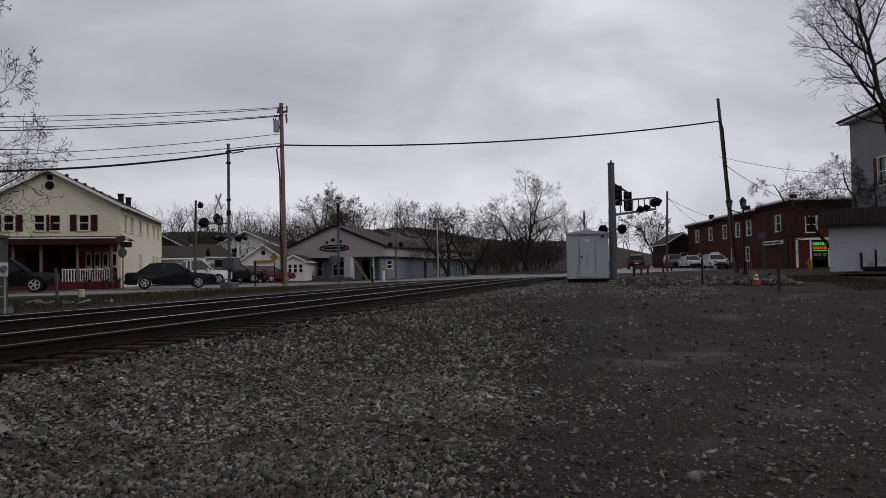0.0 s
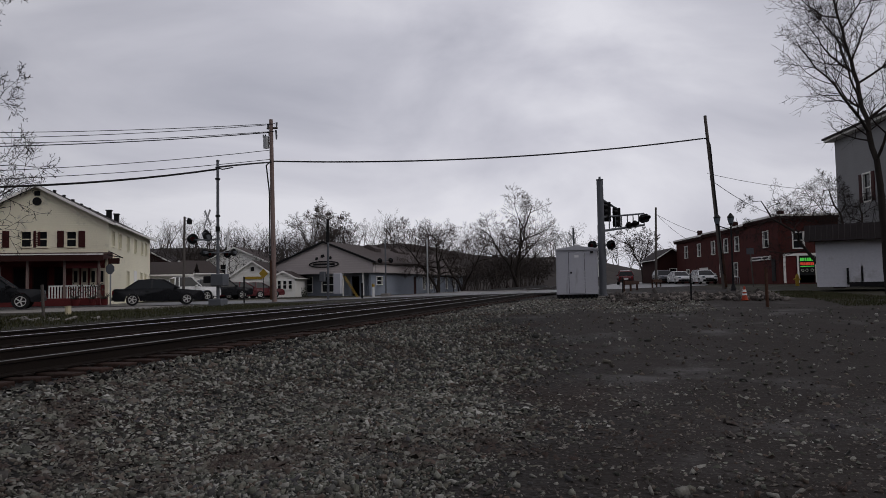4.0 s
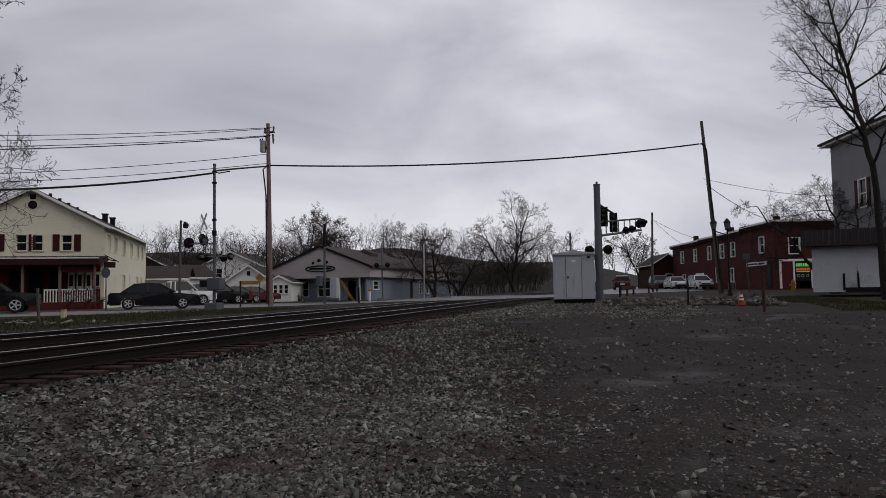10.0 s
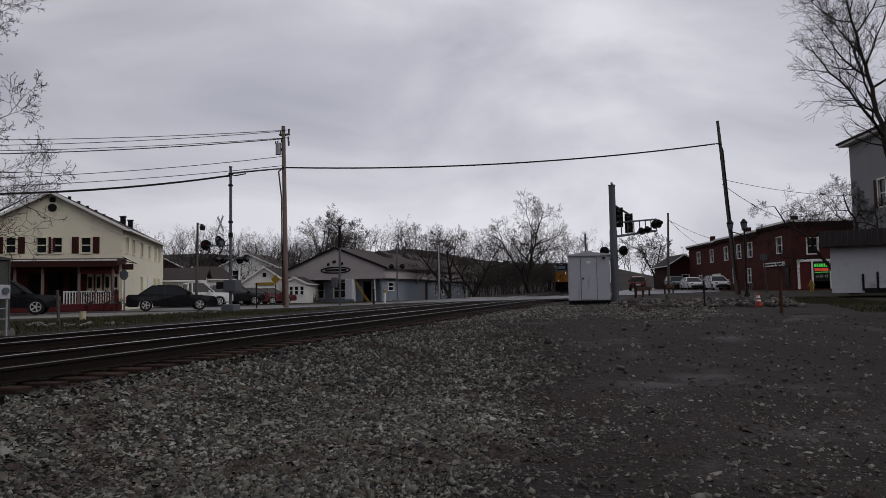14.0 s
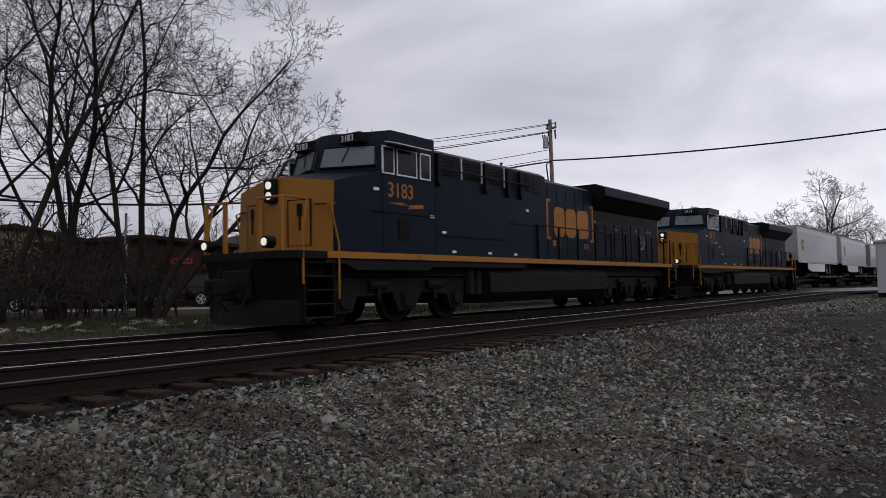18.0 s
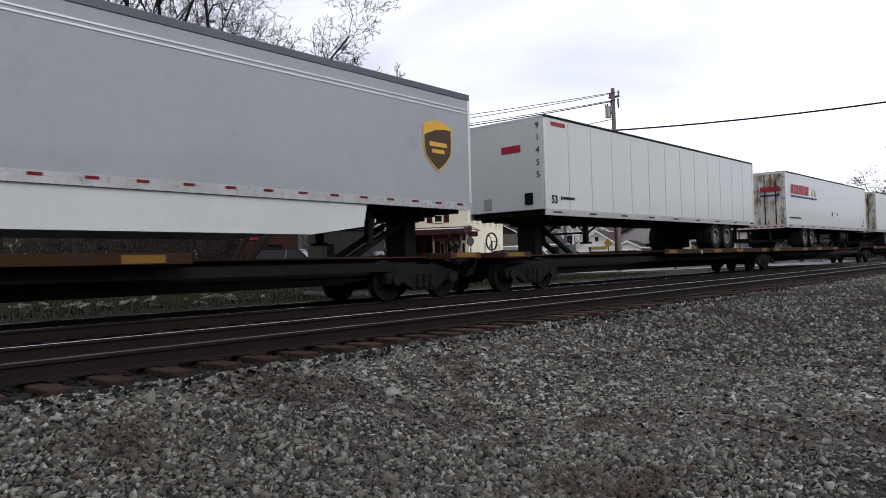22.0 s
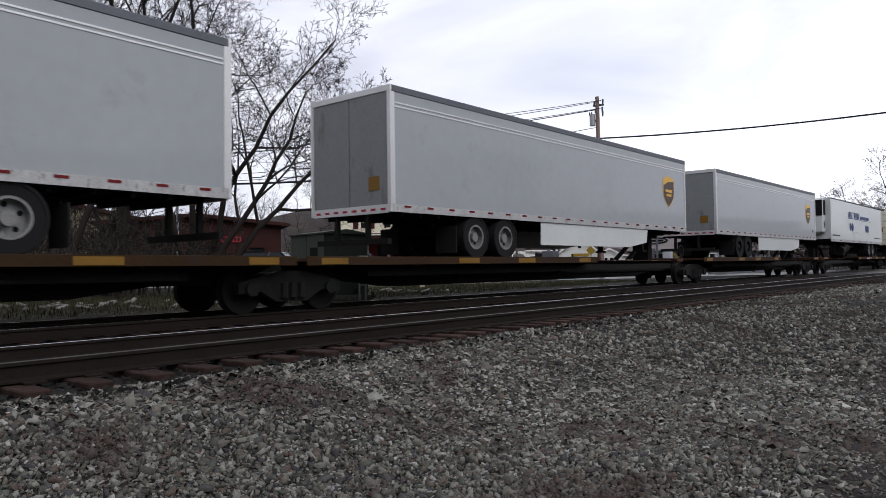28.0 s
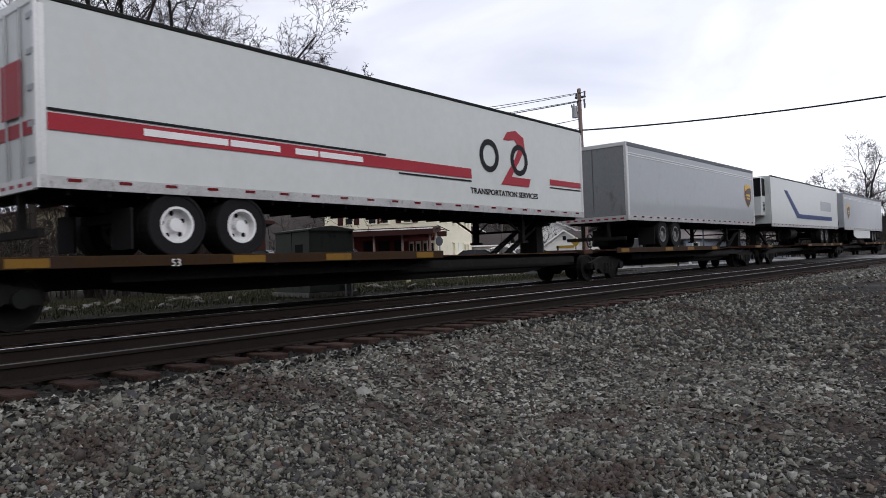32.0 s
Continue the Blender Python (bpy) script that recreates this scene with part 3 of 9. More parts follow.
def make_track(name, y0, label):
    global tie_mesh
    root = tagged(new(name), label, "railway track", kind="structure")
    for side in (-0.7525, 0.7525):
        r = part("rail", sweep(rail_profile, RAIL_X, y0 + side), "rail", root, "rusty brown steel rail")
        part("rail_head", sweep(head_profile, RAIL_X, y0 + side), "raildull" if y0 < 9 and side < 0 else "railtop", r, "worn running surface")
    if tie_mesh is None:
        first = part("tie", tie_bm, "tie", root)
        tie_mesh = first.data
        bpy.data.objects.remove(first)
    rnd = random.Random(int(y0 * 10))
    x = -12.0
    while x < 62:
        t = new("tie", tie_mesh)
        t.parent = root
        c = along(x, y0 + rnd.uniform(-0.05, 0.05), rnd.uniform(-0.015, 0.006))
        t.matrix_basis = Matrix.Translation(c) @ pose(0, 0, 0, 0, 0, rnd.uniform(-1.5, 1.5))
        x += 0.52 + rnd.uniform(-0.03, 0.03)
    far = bmesh.new()
    x = 62.5
    while x < 160:
        c = along(x, y0)
        box(far, -0.115, 0.115, -1.3, 1.3, -0.34, -0.185, Matrix.Translation(c))
        x += 0.52
    tagged(part("far_ties", far, "tie", root), kind="stuff")
    plates = bmesh.new()
    x = -12.0
    for i in range(130):
        for side in (-0.7525, 0.7525):
            c = along(x + i * 0.52, y0 + side)
            box(plates, -0.09, 0.09, -0.18, 0.18, -0.187, -0.172, Matrix.Translation(c))
    tagged(part("tie_plates", plates, "rail", root), kind="stuff")
    return root


make_track("track_near", TRACK_NEAR, "near railway track of rusty rails on dark timber ties")
make_track("track_far", TRACK_FAR, "far railway track of worn rails on dark timber ties")


# ---- road, crossing, kerbs ----
def road_strip(name, centre, width, dz, material, label, thick=0.12):
    """A paved strip along a line of (x, y) that follows the ground."""
    bm = bmesh.new()
    pts = []
    for (x0, y0), (x1, y1) in zip(centre, centre[1:]):
        n = max(1, int(math.hypot(x1 - x0, y1 - y0) / 1.5))
        pts += [(x0 + (x1 - x0) * i / n, y0 + (y1 - y0) * i / n) for i in range(n)]
    pts.append(centre[-1])
    rows = []
    for i, p in enumerate(pts):
        a, b = pts[max(0, i - 1)], pts[min(len(pts) - 1, i + 1)]
        d = Vector((b[0] - a[0], b[1] - a[1])).normalized()
        row = []
        for k in range(7):
            o = width * (k / 6 - 0.5)
            x, y = p[0] - d.y * o, p[1] + d.x * o
            yc = y + bend(x)
            z = gz(x, y)
            if 4.5 < yc < 15:
                z = max(z, rail_z(x) - 0.035)
            row.append(bm.verts.new((x, y, z + dz)))
        rows.append(row)
    for a, b in zip(rows, rows[1:]):
        for k in range(6):
            bm.faces.new((a[k], b[k], b[k + 1], a[k + 1]))
    bmesh.ops.recalc_face_normals(bm, faces=bm.faces[:])
    if bm.faces[0].normal.z < 0:
        bmesh.ops.reverse_faces(bm, faces=bm.faces[:])
    edge = [e for e in bm.edges if e.is_boundary]
    r = bmesh.ops.extrude_edge_only(bm, edges=edge)
    for v in [g for g in r["geom"] if isinstance(g, bmesh.types.BMVert)]:
        v.co.z -= thick
    ob = part(name, bm, material)
    smooth(ob)
    return tagged(ob, label, "road", kind="structure")


road_strip("road", [(22, 64), (33, 37), (41, 26), (52, 13.5), (60, 4.5), (70, -2.5), (90, -5.0), (140, -8), (230, -14)], 11.5, 0.03, "asphalt", "wet worn asphalt street that crosses the tracks")
road_strip("parking_apron", [(14, 40.5), (20, 33.5), (27, 28.0), (35.5, 21.0)], 8.0, 0.012, "concrete", "pale wet concrete apron before the porch house")
road_strip("pavement_far", [(46.5, 27.8), (57.5, 15.2), (66, 8.5)], 2.2, 0.06, "concrete", "pale concrete footway along the street")

# ---- the train: things in their own space, x to the rear from the front end, y across (the lot's side is -y), z from the rail head ----
SPEED = 24.2
moving = []


def rolling(name, s, length, label, category, group=""):
    """A thing of the train whose front end passes x = s at 18 s."""
    ob = thing(name, Matrix(), label, category, group)
    moving.append((ob, s, length))
    return ob


def train_pose(s, length, t):
    x = s - SPEED * (t - 18.0)
    a, b = along(x + 0.15 * length, TRACK_FAR), along(x + 0.85 * length, TRACK_FAR)
    d = (b - a).normalized()
    o = a - d * 0.15 * length
    return pose(o.x, o.y, o.z, 0, -math.degrees(math.asin(d.z)), math.degrees(math.atan2(d.y, d.x)))


def disc(bm, c, r, y0, y1, n=24):
    return rod(bm, (c[0], y0, c[1]), (c[0], y1, c[1]), r, None, n)


def ring(bm, c, r, inner, y0, y1, n=24):
    vs = []
    for rr, yy in ((r, y0), (r, y1), (inner, y1), (inner, y0)):
        vs.append([bm.verts.new((c[0] + rr * math.cos(2 * math.pi * i / n), yy, c[1] + rr * math.sin(2 * math.pi * i / n))) for i in range(n)])
    for a, b in zip(vs, vs[1:] + vs[:1]):
        for i in range(n):
            bm.faces.new((a[i], a[(i + 1) % n], b[(i + 1) % n], b[i]))
    bmesh.ops.recalc_face_normals(bm, faces=bm.faces[:])
    return bm


def railway_wheels(parent, xs, r=0.46):
    """Wheelsets: two flanged wheels with an axle each."""
    for x in xs:
        w = part("wheelset", R_(((x, -0.75, r), (x, 0.75, r), 0.09)), "under", parent)
        for sgn in (-1, 1):
            bm = bmesh.new()
            disc(bm, (x, r), r, sgn * 0.69, sgn * 0.80)
            disc(bm, (x, r), r + 0.025, sgn * 0.66, sgn * 0.69)
            ring(bm, (x, r), r * 0.99, r * 0.82, sgn * 0.80, sgn * 0.825)
            disc(bm, (x, r), 0.13, sgn * 0.80, sgn * 0.90, 12)
            part("wheel", bm, "under", w, "dark worn steel wheel")


def freight_truck(parent, x):
    """A two-axle truck under the end of a car."""
    railway_wheels(parent, (x - 0.89, x + 0.89), 0.42)
    for sgn in (-1, 1):
        y0, y1 = sorted((sgn * 0.93, sgn * 1.08))
        bm = P_([(x - 1.15, 0.36), (x - 1.15, 0.56), (x - 0.7, 0.66), (x - 0.3, 0.76), (x + 0.3, 0.76), (x + 0.7, 0.66), (x + 1.15, 0.56), (x + 1.15, 0.36), (x + 0.7, 0.40), (x + 0.34, 0.20), (x - 0.34, 0.20), (x - 0.7, 0.40)], y0, y1)
        part("side_frame", bm, "under", parent, "cast steel truck side frame")
        for dx in (-0.2, 0.0, 0.2):
            part("spring", R_(((x + dx, sgn * 1.09, 0.27), (x + dx, sgn * 1.09, 0.55), 0.075)), "grime", parent)
        for dx in (-0.89, 0.89):
            bb = bmesh.new()
            disc(bb, (x + dx, 0.45), 0.13, sgn * 1.05, sgn * 1.14, 12)
            part("bearing_cap", bb, "grime", parent)
    part("bolster", B((x - 0.22, x + 0.22, -1.05, 1.05, 0.5, 0.74), bevel=0.02), "under", parent)


def coupler(parent, x, d):
    bm = B((min(x, x + d * 0.7), max(x, x + d * 0.7), -0.11, 0.11, 0.78, 0.98), (x + d * 0.55 - 0.15, x + d * 0.55 + 0.15, -0.19, 0.19, 0.72, 1.02), bevel=0.02)
    part("coupler", bm, "under", parent)
    h = bmesh.new()
    tube(h, [(x + d * 0.1, -0.45, 0.9), (x + d * 0.3, -0.45, 0.5), (x + d * 0.6, -0.42, 0.42), (x + d * 0.8, -0.4, 0.62)], 0.025)
    part("air_hose", h, "black", parent)


def boxes_m(m, *bs):
    bm = bmesh.new()
    for b in bs:
        box(bm, *b, m)
    bmesh.ops.recalc_face_normals(bm, faces=bm.faces[:])
    return bm


def locomotive(s, number, label):
    """A six-axle road locomotive, short nose first, 22.35 m over its couplers."""
    L = rolling("locomotive", s, 22.35, label, "locomotive", "locomotives")
    # frame, deck and stripe
    part("frame", B((1.0, 21.7, -1.25, 1.25, 1.05, 1.40), (0.8, 22.15, -0.5, 0.5, 0.85, 1.3), bevel=0.01), "under", L)
    part("deck", P_([(1.0, -1.52), (0.72, -1.15), (0.72, 1.15), (1.0, 1.52), (22.2, 1.52), (22.2, -1.52)], 1.40, 1.545, "z"), "black", L)
    for sgn in (-1, 1):
        y0, y1 = sorted((sgn * 1.523, sgn * 1.54))
        part("sill_stripe", B((1.75, 21.35, y0, y1, 1.415, 1.55)), "yellow", L, "scuffed yellow sill stripe")
        part("side_skirt", P_([(1.75, 1.41), (9.6, 1.41), (9.4, 1.27), (5.2, 1.27), (5.0, 1.18), (2.6, 1.18), (2.3, 1.3), (1.75, 1.3)], *sorted((sgn * 1.44, sgn * 1.50))), "grime", L)
    # nose: a blunt wedge with a yellow face
    bm = bmesh.new()
    sec = [(1.92, -1.48, 1.55), (1.62, -0.2, 1.55), (1.62, 0.2, 1.55), (1.92, 1.48, 1.55)]
    top = [(1.98, -1.48, 2.98), (1.70, -0.2, 3.16), (1.70, 0.2, 3.16), (1.98, 1.48, 2.98)]
    lo, hi = [bm.verts.new(v) for v in sec], [bm.verts.new(v) for v in top]
    for i in range(3):
        bm.faces.new((lo[i + 1], lo[i], hi[i], hi[i + 1]))
    back = [bm.verts.new((v[0] + 0.06, v[1], v[2])) for v in sec + top]
    bm.faces.new((lo[0], back[0], back[4], hi[0]))
    bm.faces.new((back[3], lo[3], hi[3], back[7]))
    part("nose_face", bm, "yellow", L, "yellow front face of the nose")
    bm = bmesh.new()
    a = [bm.verts.new(v) for v in ((1.94, -1.49, 1.55), (2.0, -1.49, 2.98), (3.45, -1.49, 3.36), (3.45, -1.49, 1.55))]
    b = [bm.verts.new(v) for v in ((1.94, 1.49, 1.55), (2.0, 1.49, 2.98), (3.45, 1.49, 3.36), (3.45, 1.49, 1.55))]
    c = [bm.verts.new(v) for v in ((1.72, -0.2, 3.16), (1.72, 0.2, 3.16), (2.93, 0.2, 3.40), (2.93, -0.2, 3.40))]
    bm.faces.new(a[::-1]); bm.faces.new(b)
    bm.faces.new((a[1], c[0], c[3], a[2])); bm.faces.new((c[0], c[1], c[2], c[3])); bm.faces.new((c[1], b[1], b[2], c[2]))
    bmesh.ops.recalc_face_normals(bm, faces=bm.faces[:])
    part("nose", bm, "blue", L)
    hb = part("headlight_box", B((1.55, 1.68, -0.16, 0.16, 2.62, 3.12), bevel=0.02), "black", L)
    for z in (2.76, 2.98):
        part("headlight", R_(((1.56, 0, z), (1.535, 0, z), 0.08), n=16), "headlit", hb, "lit round headlight")
    for sgn in (-1, 1):
        wm = Matrix.Translation((1.63, sgn * 0.2, 0)) @ Matrix(((0.228, 0.974, 0, 0), (0.974 * sgn, -0.228 * sgn, 0, 0), (0, 0, 1, 0), (0, 0, 0, 1)))
        dr = part("nose_door", boxes_m(wm, (0.28, 0.80, -0.022, -0.004, 1.7, 2.62)), "yellow", L)
        part("door_seam", boxes_m(wm, (0.25, 0.28, -0.024, -0.004, 1.68, 2.64), (0.80, 0.83, -0.024, -0.004, 1.68, 2.64), (0.28, 0.80, -0.024, -0.004, 2.62, 2.64)), "black", dr)
        part("latch", boxes_m(wm, (0.5, 0.62, -0.045, -0.022, 2.3, 2.55), (0.55, 0.58, -0.05, -0.022, 2.0, 2.3)), "black", dr)
        part("grab_iron", boxes_m(wm, (0.95, 1.2, -0.06, -0.035, 2.5, 2.525), (0.95, 0.975, -0.036, 0.0, 2.5, 2.525), (1.175, 1.2, -0.036, 0.0, 2.5, 2.525)), "black", L)
    # cab: its front comes to a blunt point
    cab = bmesh.new()
    rings = []
    for z, k in ((1.55, 0.0), (3.40, 0.0), (4.06, 0.2), (4.29, 0.30)):
        rings.append([cab.verts.new(v) for v in ((3.45 + k, -1.5, z), (2.9 + k, -0.15, z), (2.9 + k, 0.15, z), (3.45 + k, 1.5, z), (5.3, 1.5, z), (5.3, -1.5, z))])
    for u, v in zip(rings, rings[1:]):
        for i in range(6):
            cab.faces.new((u[i], u[(i + 1) % 6], v[(i + 1) % 6], v[i]))
    cab.faces.new(rings[0][::-1]); cab.faces.new(rings[-1])
    bmesh.ops.recalc_face_normals(cab, faces=cab.faces[:])
    part("cab", cab, "blue", L)
    bm = bmesh.new()
    prism(bm, [(-1.45, 4.27), (-0.9, 4.34), (0.9, 4.34), (1.45, 4.27)], 3.8, 5.34, "x")
    part("cab_roof", bm, "grime", L, "dark sooty cab roof")
    # wind screens and number boards
    for sgn in (-1, 1):
        y0, y1 = sorted((sgn * 0.12, sgn * 1.36))
        bm = bmesh.new()
        def fr(y, z):
            return 2.9 + 0.407 * (abs(y) - 0.15) + (z - 3.40) / 0.62 * 0.2
        yo, yi = (y1 - 0.1, y0) if sgn > 0 else (y0 + 0.1, y1)
        q = [(fr(y, z), y, z) for y, z in ((yi, 3.47), (sgn * 1.36, 3.47), (yo, 3.95), (yi, 3.95))]
        f = [bm.verts.new((x - 0.035, y, z + 0.01)) for x, y, z in q]
        g2 = [bm.verts.new((x + 0.02, y, z)) for x, y, z in q]
        bm.faces.new(f)
        for i in range(4):
            bm.faces.new((f[i], f[(i + 1) % 4], g2[(i + 1) % 4], g2[i]))
        ws = part("windshield", bm, "glasslt", L, "raked windshield pane")
        def f_at(p):
            return (p[0] - 0.04, p[1], p[2] + 0.01)
        w = bmesh.new()
        for i in range(4):
            rod(w, f_at(q[i]), f_at(q[(i + 1) % 4]), 0.022, None, 5)
        rod(w, (fr(0.7, 3.95) - 0.06, sgn * 0.7, 3.95), (fr(0.62, 3.6) - 0.06, sgn * 0.62, 3.6), 0.012, None, 4)
        part("window_gasket", w, "black", ws)
        nb = part("number_board", B((3.2, 3.68, sgn * 0.74 - 0.32, sgn * 0.74 + 0.32, 4.02, 4.25), bevel=0.02), "black", L)
        lettering(number, 0.2, Matrix.Translation((3.192, sgn * 0.74 + 0.25, 4.065)) @ pose(0, 0, 0, 90, 0, -90), "white", nb, "road_number", "lit white road number")
    # side windows, awning, vents
    for sgn in (-1, 1):
        for x0, x1 in ((3.42, 3.82), (3.90, 4.62), (4.72, 5.12)):
            y0, y1 = sorted((sgn * 1.497, sgn * 1.512))
            p = part("cab_window", B((x0 + 0.03, x1 - 0.03, y0, y1, 3.33, 3.87)), "glass", L)
            y0, y1 = sorted((sgn * 1.50, sgn * 1.53))
            part("window_frame", B((x0, x0 + 0.035, y0, y1, 3.29, 3.91), (x1 - 0.035, x1, y0, y1, 3.29, 3.91), (x0 + 0.036, x1 - 0.036, y0, y1, 3.29, 3.325), (x0 + 0.036, x1 - 0.036, y0, y1, 3.875, 3.91)), "alu", p)
        part("awning", P_([(sgn * 1.53, 3.99), (sgn * 1.53, 4.01), (sgn * 1.86, 3.93), (sgn * 1.86, 3.91)], 3.5, 4.75, "x"), "alu", L, "tilted metal sun awning")
        part("side_grille", B((3.95, 4.35, *sorted((sgn * 1.5, sgn * 1.512)), 1.85, 2.35)), "black", L)
        rows = bmesh.new()
        for k in range(8):
            box(rows, 3.97, 4.33, *sorted((sgn * 1.513, sgn * 1.525)), 1.88 + k * 0.058, 1.91 + k * 0.058)
        part("grille_slats", rows, "grime", L)
        m = Matrix.Translation((3.60 if sgn < 0 else 4.85, sgn * 1.503, 2.80)) @ pose(0, 0, 0, 90, 0, 0 if sgn < 0 else 180)
        lettering(number, 0.47, m, "orange", L, "road_number", "faded orange road number", wide=0.97, bold=0.006)
        part("flash_mark", P_([(3.6, 2.66), (4.1, 2.70), (4.05, 2.63), (4.85, 2.70), (4.85, 2.62), (4.3, 2.56), (4.35, 2.64)], *sorted((sgn * 1.5, sgn * 1.507))), "orange", L)
        # body behind the cab
        part("body_rib", B((3.1, 5.25, *sorted((sgn * 1.5, sgn * 1.52)), 2.44, 2.465)), "black", L)
    part("equipment_body", P_([(-1.47, 1.55), (-1.47, 4.02), (-1.3, 4.12), (1.3, 4.12), (1.47, 4.02), (1.47, 1.55)], 5.36, 10.76, "x"), "blue", L)
    for sgn in (-1, 1):
        for x0, x1, mat_ in ((5.45, 6.15, 0), (6.45, 7.3, 1), (7.55, 8.4, 1), (8.65, 9.05, 0), (9.35, 9.85, 0)):
            g = part("intake_grille", B((x0, x1, *sorted((sgn * 1.47, sgn * 1.482)), 3.50, 3.98)), "black", L)
            sl = bmesh.new()
            for k in range(6):
                box(sl, x0 + 0.02, x1 - 0.02, *sorted((sgn * 1.483, sgn * 1.50)), 3.53 + k * 0.074, 3.555 + k * 0.074)
            part("louvres", sl, "grime", g)
            if mat_:
                part("grille_frame", B((x0 - 0.06, x0, *sorted((sgn * 1.47, sgn * 1.51)), 3.46, 4.0)), "steel", g)
                part("grille_frame", B((x1, x1 + 0.06, *sorted((sgn * 1.47, sgn * 1.51)), 3.46, 4.0)), "steel", g)
        for x in (5.38, 7.42, 8.52, 9.2):
            part("drip_bracket", P_([(x, 4.0), (x + 0.16, 4.0), (x + 0.16, 3.3), (x + 0.08, 3.2), (x, 3.3)], *sorted((sgn * 1.47, sgn * 1.56))), "black", L)
        hr = bmesh.new()
        tube(hr, [(5.5, sgn * 1.6, 3.62), (9.9, sgn * 1.6, 3.62)], 0.018)
        part("upper_handrail", hr, "black", L)
        part("body_rib", B((5.5, 8.7, *sorted((sgn * 1.47, sgn * 1.49)), 2.02, 2.045), (8.7, 10.05, *sorted((sgn * 1.47, sgn * 1.49)), 2.5, 2.525)), "black", L)
        for x, z in ((5.6, 2.08), (6.0, 1.62), (7.6, 1.62), (8.9, 1.62), (9.6, 2.9), (3.15, 2.9), (5.1, 2.42)):
            part("placard", B((x, x + 0.16, *sorted((sgn * 1.475, sgn * (1.515 if x < 5.3 else 1.482))), z, z + 0.06)), "white", L)
    # engine hood, narrower, with its doors
    part("engine_hood", P_([(-1.12, 1.55), (-1.12, 3.98), (-0.95, 4.08), (0.95, 4.08), (1.12, 3.98), (1.12, 1.55)], 10.78, 14.75, "x"), "blue", L)
    part("rear_hood", P_([(-1.10, 1.55), (-1.10, 3.72), (1.10, 3.72), (1.10, 1.55)], 14.75, 21.0, "x"), "black", L)
    for sgn in (-1, 1):
        part("body_window", B((10.05, 10.49, *sorted((sgn * 1.47, sgn * 1.485)), 3.44, 3.87)), "black", L, "small dark window")
        for k in range(6):
            part("hood_door", B((10.86 + k * 0.64, 11.45 + k * 0.64, *sorted((sgn * 1.12, sgn * 1.135)), 1.75, 3.85), bevel=0.006), "blue", L)
        # the operator's mark: plain bars and blocks
        y0, y1 = sorted((sgn * 1.136, sgn * 1.145))
        part("mark_bracket", B((11.42, 11.52, y0, y1, 2.2, 3.47), (11.53, 11.68, y0, y1, 3.38, 3.47), (11.53, 11.68, y0, y1, 2.2, 2.29)), "orange", L)
        part("mark_bracket", B((14.64, 14.74, y0, y1, 2.2, 3.47), (14.49, 14.63, y0, y1, 3.38, 3.47), (14.49, 14.63, y0, y1, 2.2, 2.29)), "orange", L)
        for x0, x1 in ((11.9, 12.62), (12.7, 13.42), (13.5, 14.35)):
            part("mark_block", P_([(x0, 2.44), (x0 + 0.13, 2.31), (x1 - 0.13, 2.31), (x1, 2.44), (x1, 3.12), (x1 - 0.13, 3.25), (x0 + 0.13, 3.25), (x0, 3.12)], y0, y1), "orange", L, "plain orange block mark")
        each("mark_bar", ((11.8, 12.0, y0, y1, 2.0, 2.18), (12.12, 12.32, y0, y1, 2.0, 2.18), (14.0, 14.1, y0, y1, 1.97, 2.14), (14.2, 14.3, y0, y1, 1.97, 2.14)), "orange", L)
        # rear: louvred doors, brake wheel
        for k in range(7):
            part("rear_door", B((15.0 + k * 0.78, 15.66 + k * 0.78, *sorted((sgn * 1.10, sgn * 1.125)), 1.7, 2.95), bevel=0.006), "blue", L)
        wn = bmesh.new()
        for k in range(4):
            box(wn, 15.1 + k * 0.78, 15.56 + k * 0.78, *sorted((sgn * 1.126, sgn * 1.135)), 2.2, 2.85)
        part("door_louvres", wn, "black", L)
        for x, z in ((14.8, 2.9), (14.7, 2.5), (16.6, 2.7), (18.5, 2.75), (19.6, 2.75), (19.9, 2.75)):
            part("placard", B((x, x + 0.2, *sorted((sgn * 1.10, sgn * 1.14)), z, z + 0.1)), "sigsteel", L)
    bw = ring(bmesh.new(), (19.0, 2.35), 0.28, 0.24, -1.2, -1.17)
    for k in range(4):
        a = k * math.pi / 2 + 0.4
        rod(bw, (19.0, -1.18, 2.35), (19.0 + 0.25 * math.cos(a), -1.18, 2.35 + 0.25 * math.sin(a)), 0.012, None, 4)
    part("brake_wheel", bw, "steel", L)
    # radiator wings
    part("radiator", P_([(-1.10, 3.35), (-1.58, 3.82), (-1.58, 4.12), (-1.25, 4.24), (1.25, 4.24), (1.58, 4.12), (1.58, 3.82), (1.10, 3.35)], 14.79, 21.2, "x"), "black", L, "flared black radiator wings")
    for sgn in (-1, 1):
        part("radiator_edge", B((14.82, 21.16, *sorted((sgn * 1.58, sgn * 1.595)), 3.84, 4.1)), "blue", L)
    rv = bmesh.new()
    for k in range(14):
        box(rv, 14.9 + k * 0.44, 15.22 + k * 0.44, -1.2, 1.2, 4.24, 4.27)
    part("roof_grilles", rv, "grime", L)
    part("rear_end_face", B((21.002, 21.04, -1.1, 1.1, 1.6, 3.35)), "yellow", L, "yellow edge of the rear hood")
    # roof gear: horn, exhaust, aerials
    part("exhaust", B((12.2, 13.1, -0.4, 0.4, 4.08, 4.3), bevel=0.03), "black", L)
    hn = bmesh.new()
    for y in (-0.25, 0.0, 0.25):
        rod(hn, (11.4, y, 4.2), (10.95, y, 4.2), 0.03, 0.09)
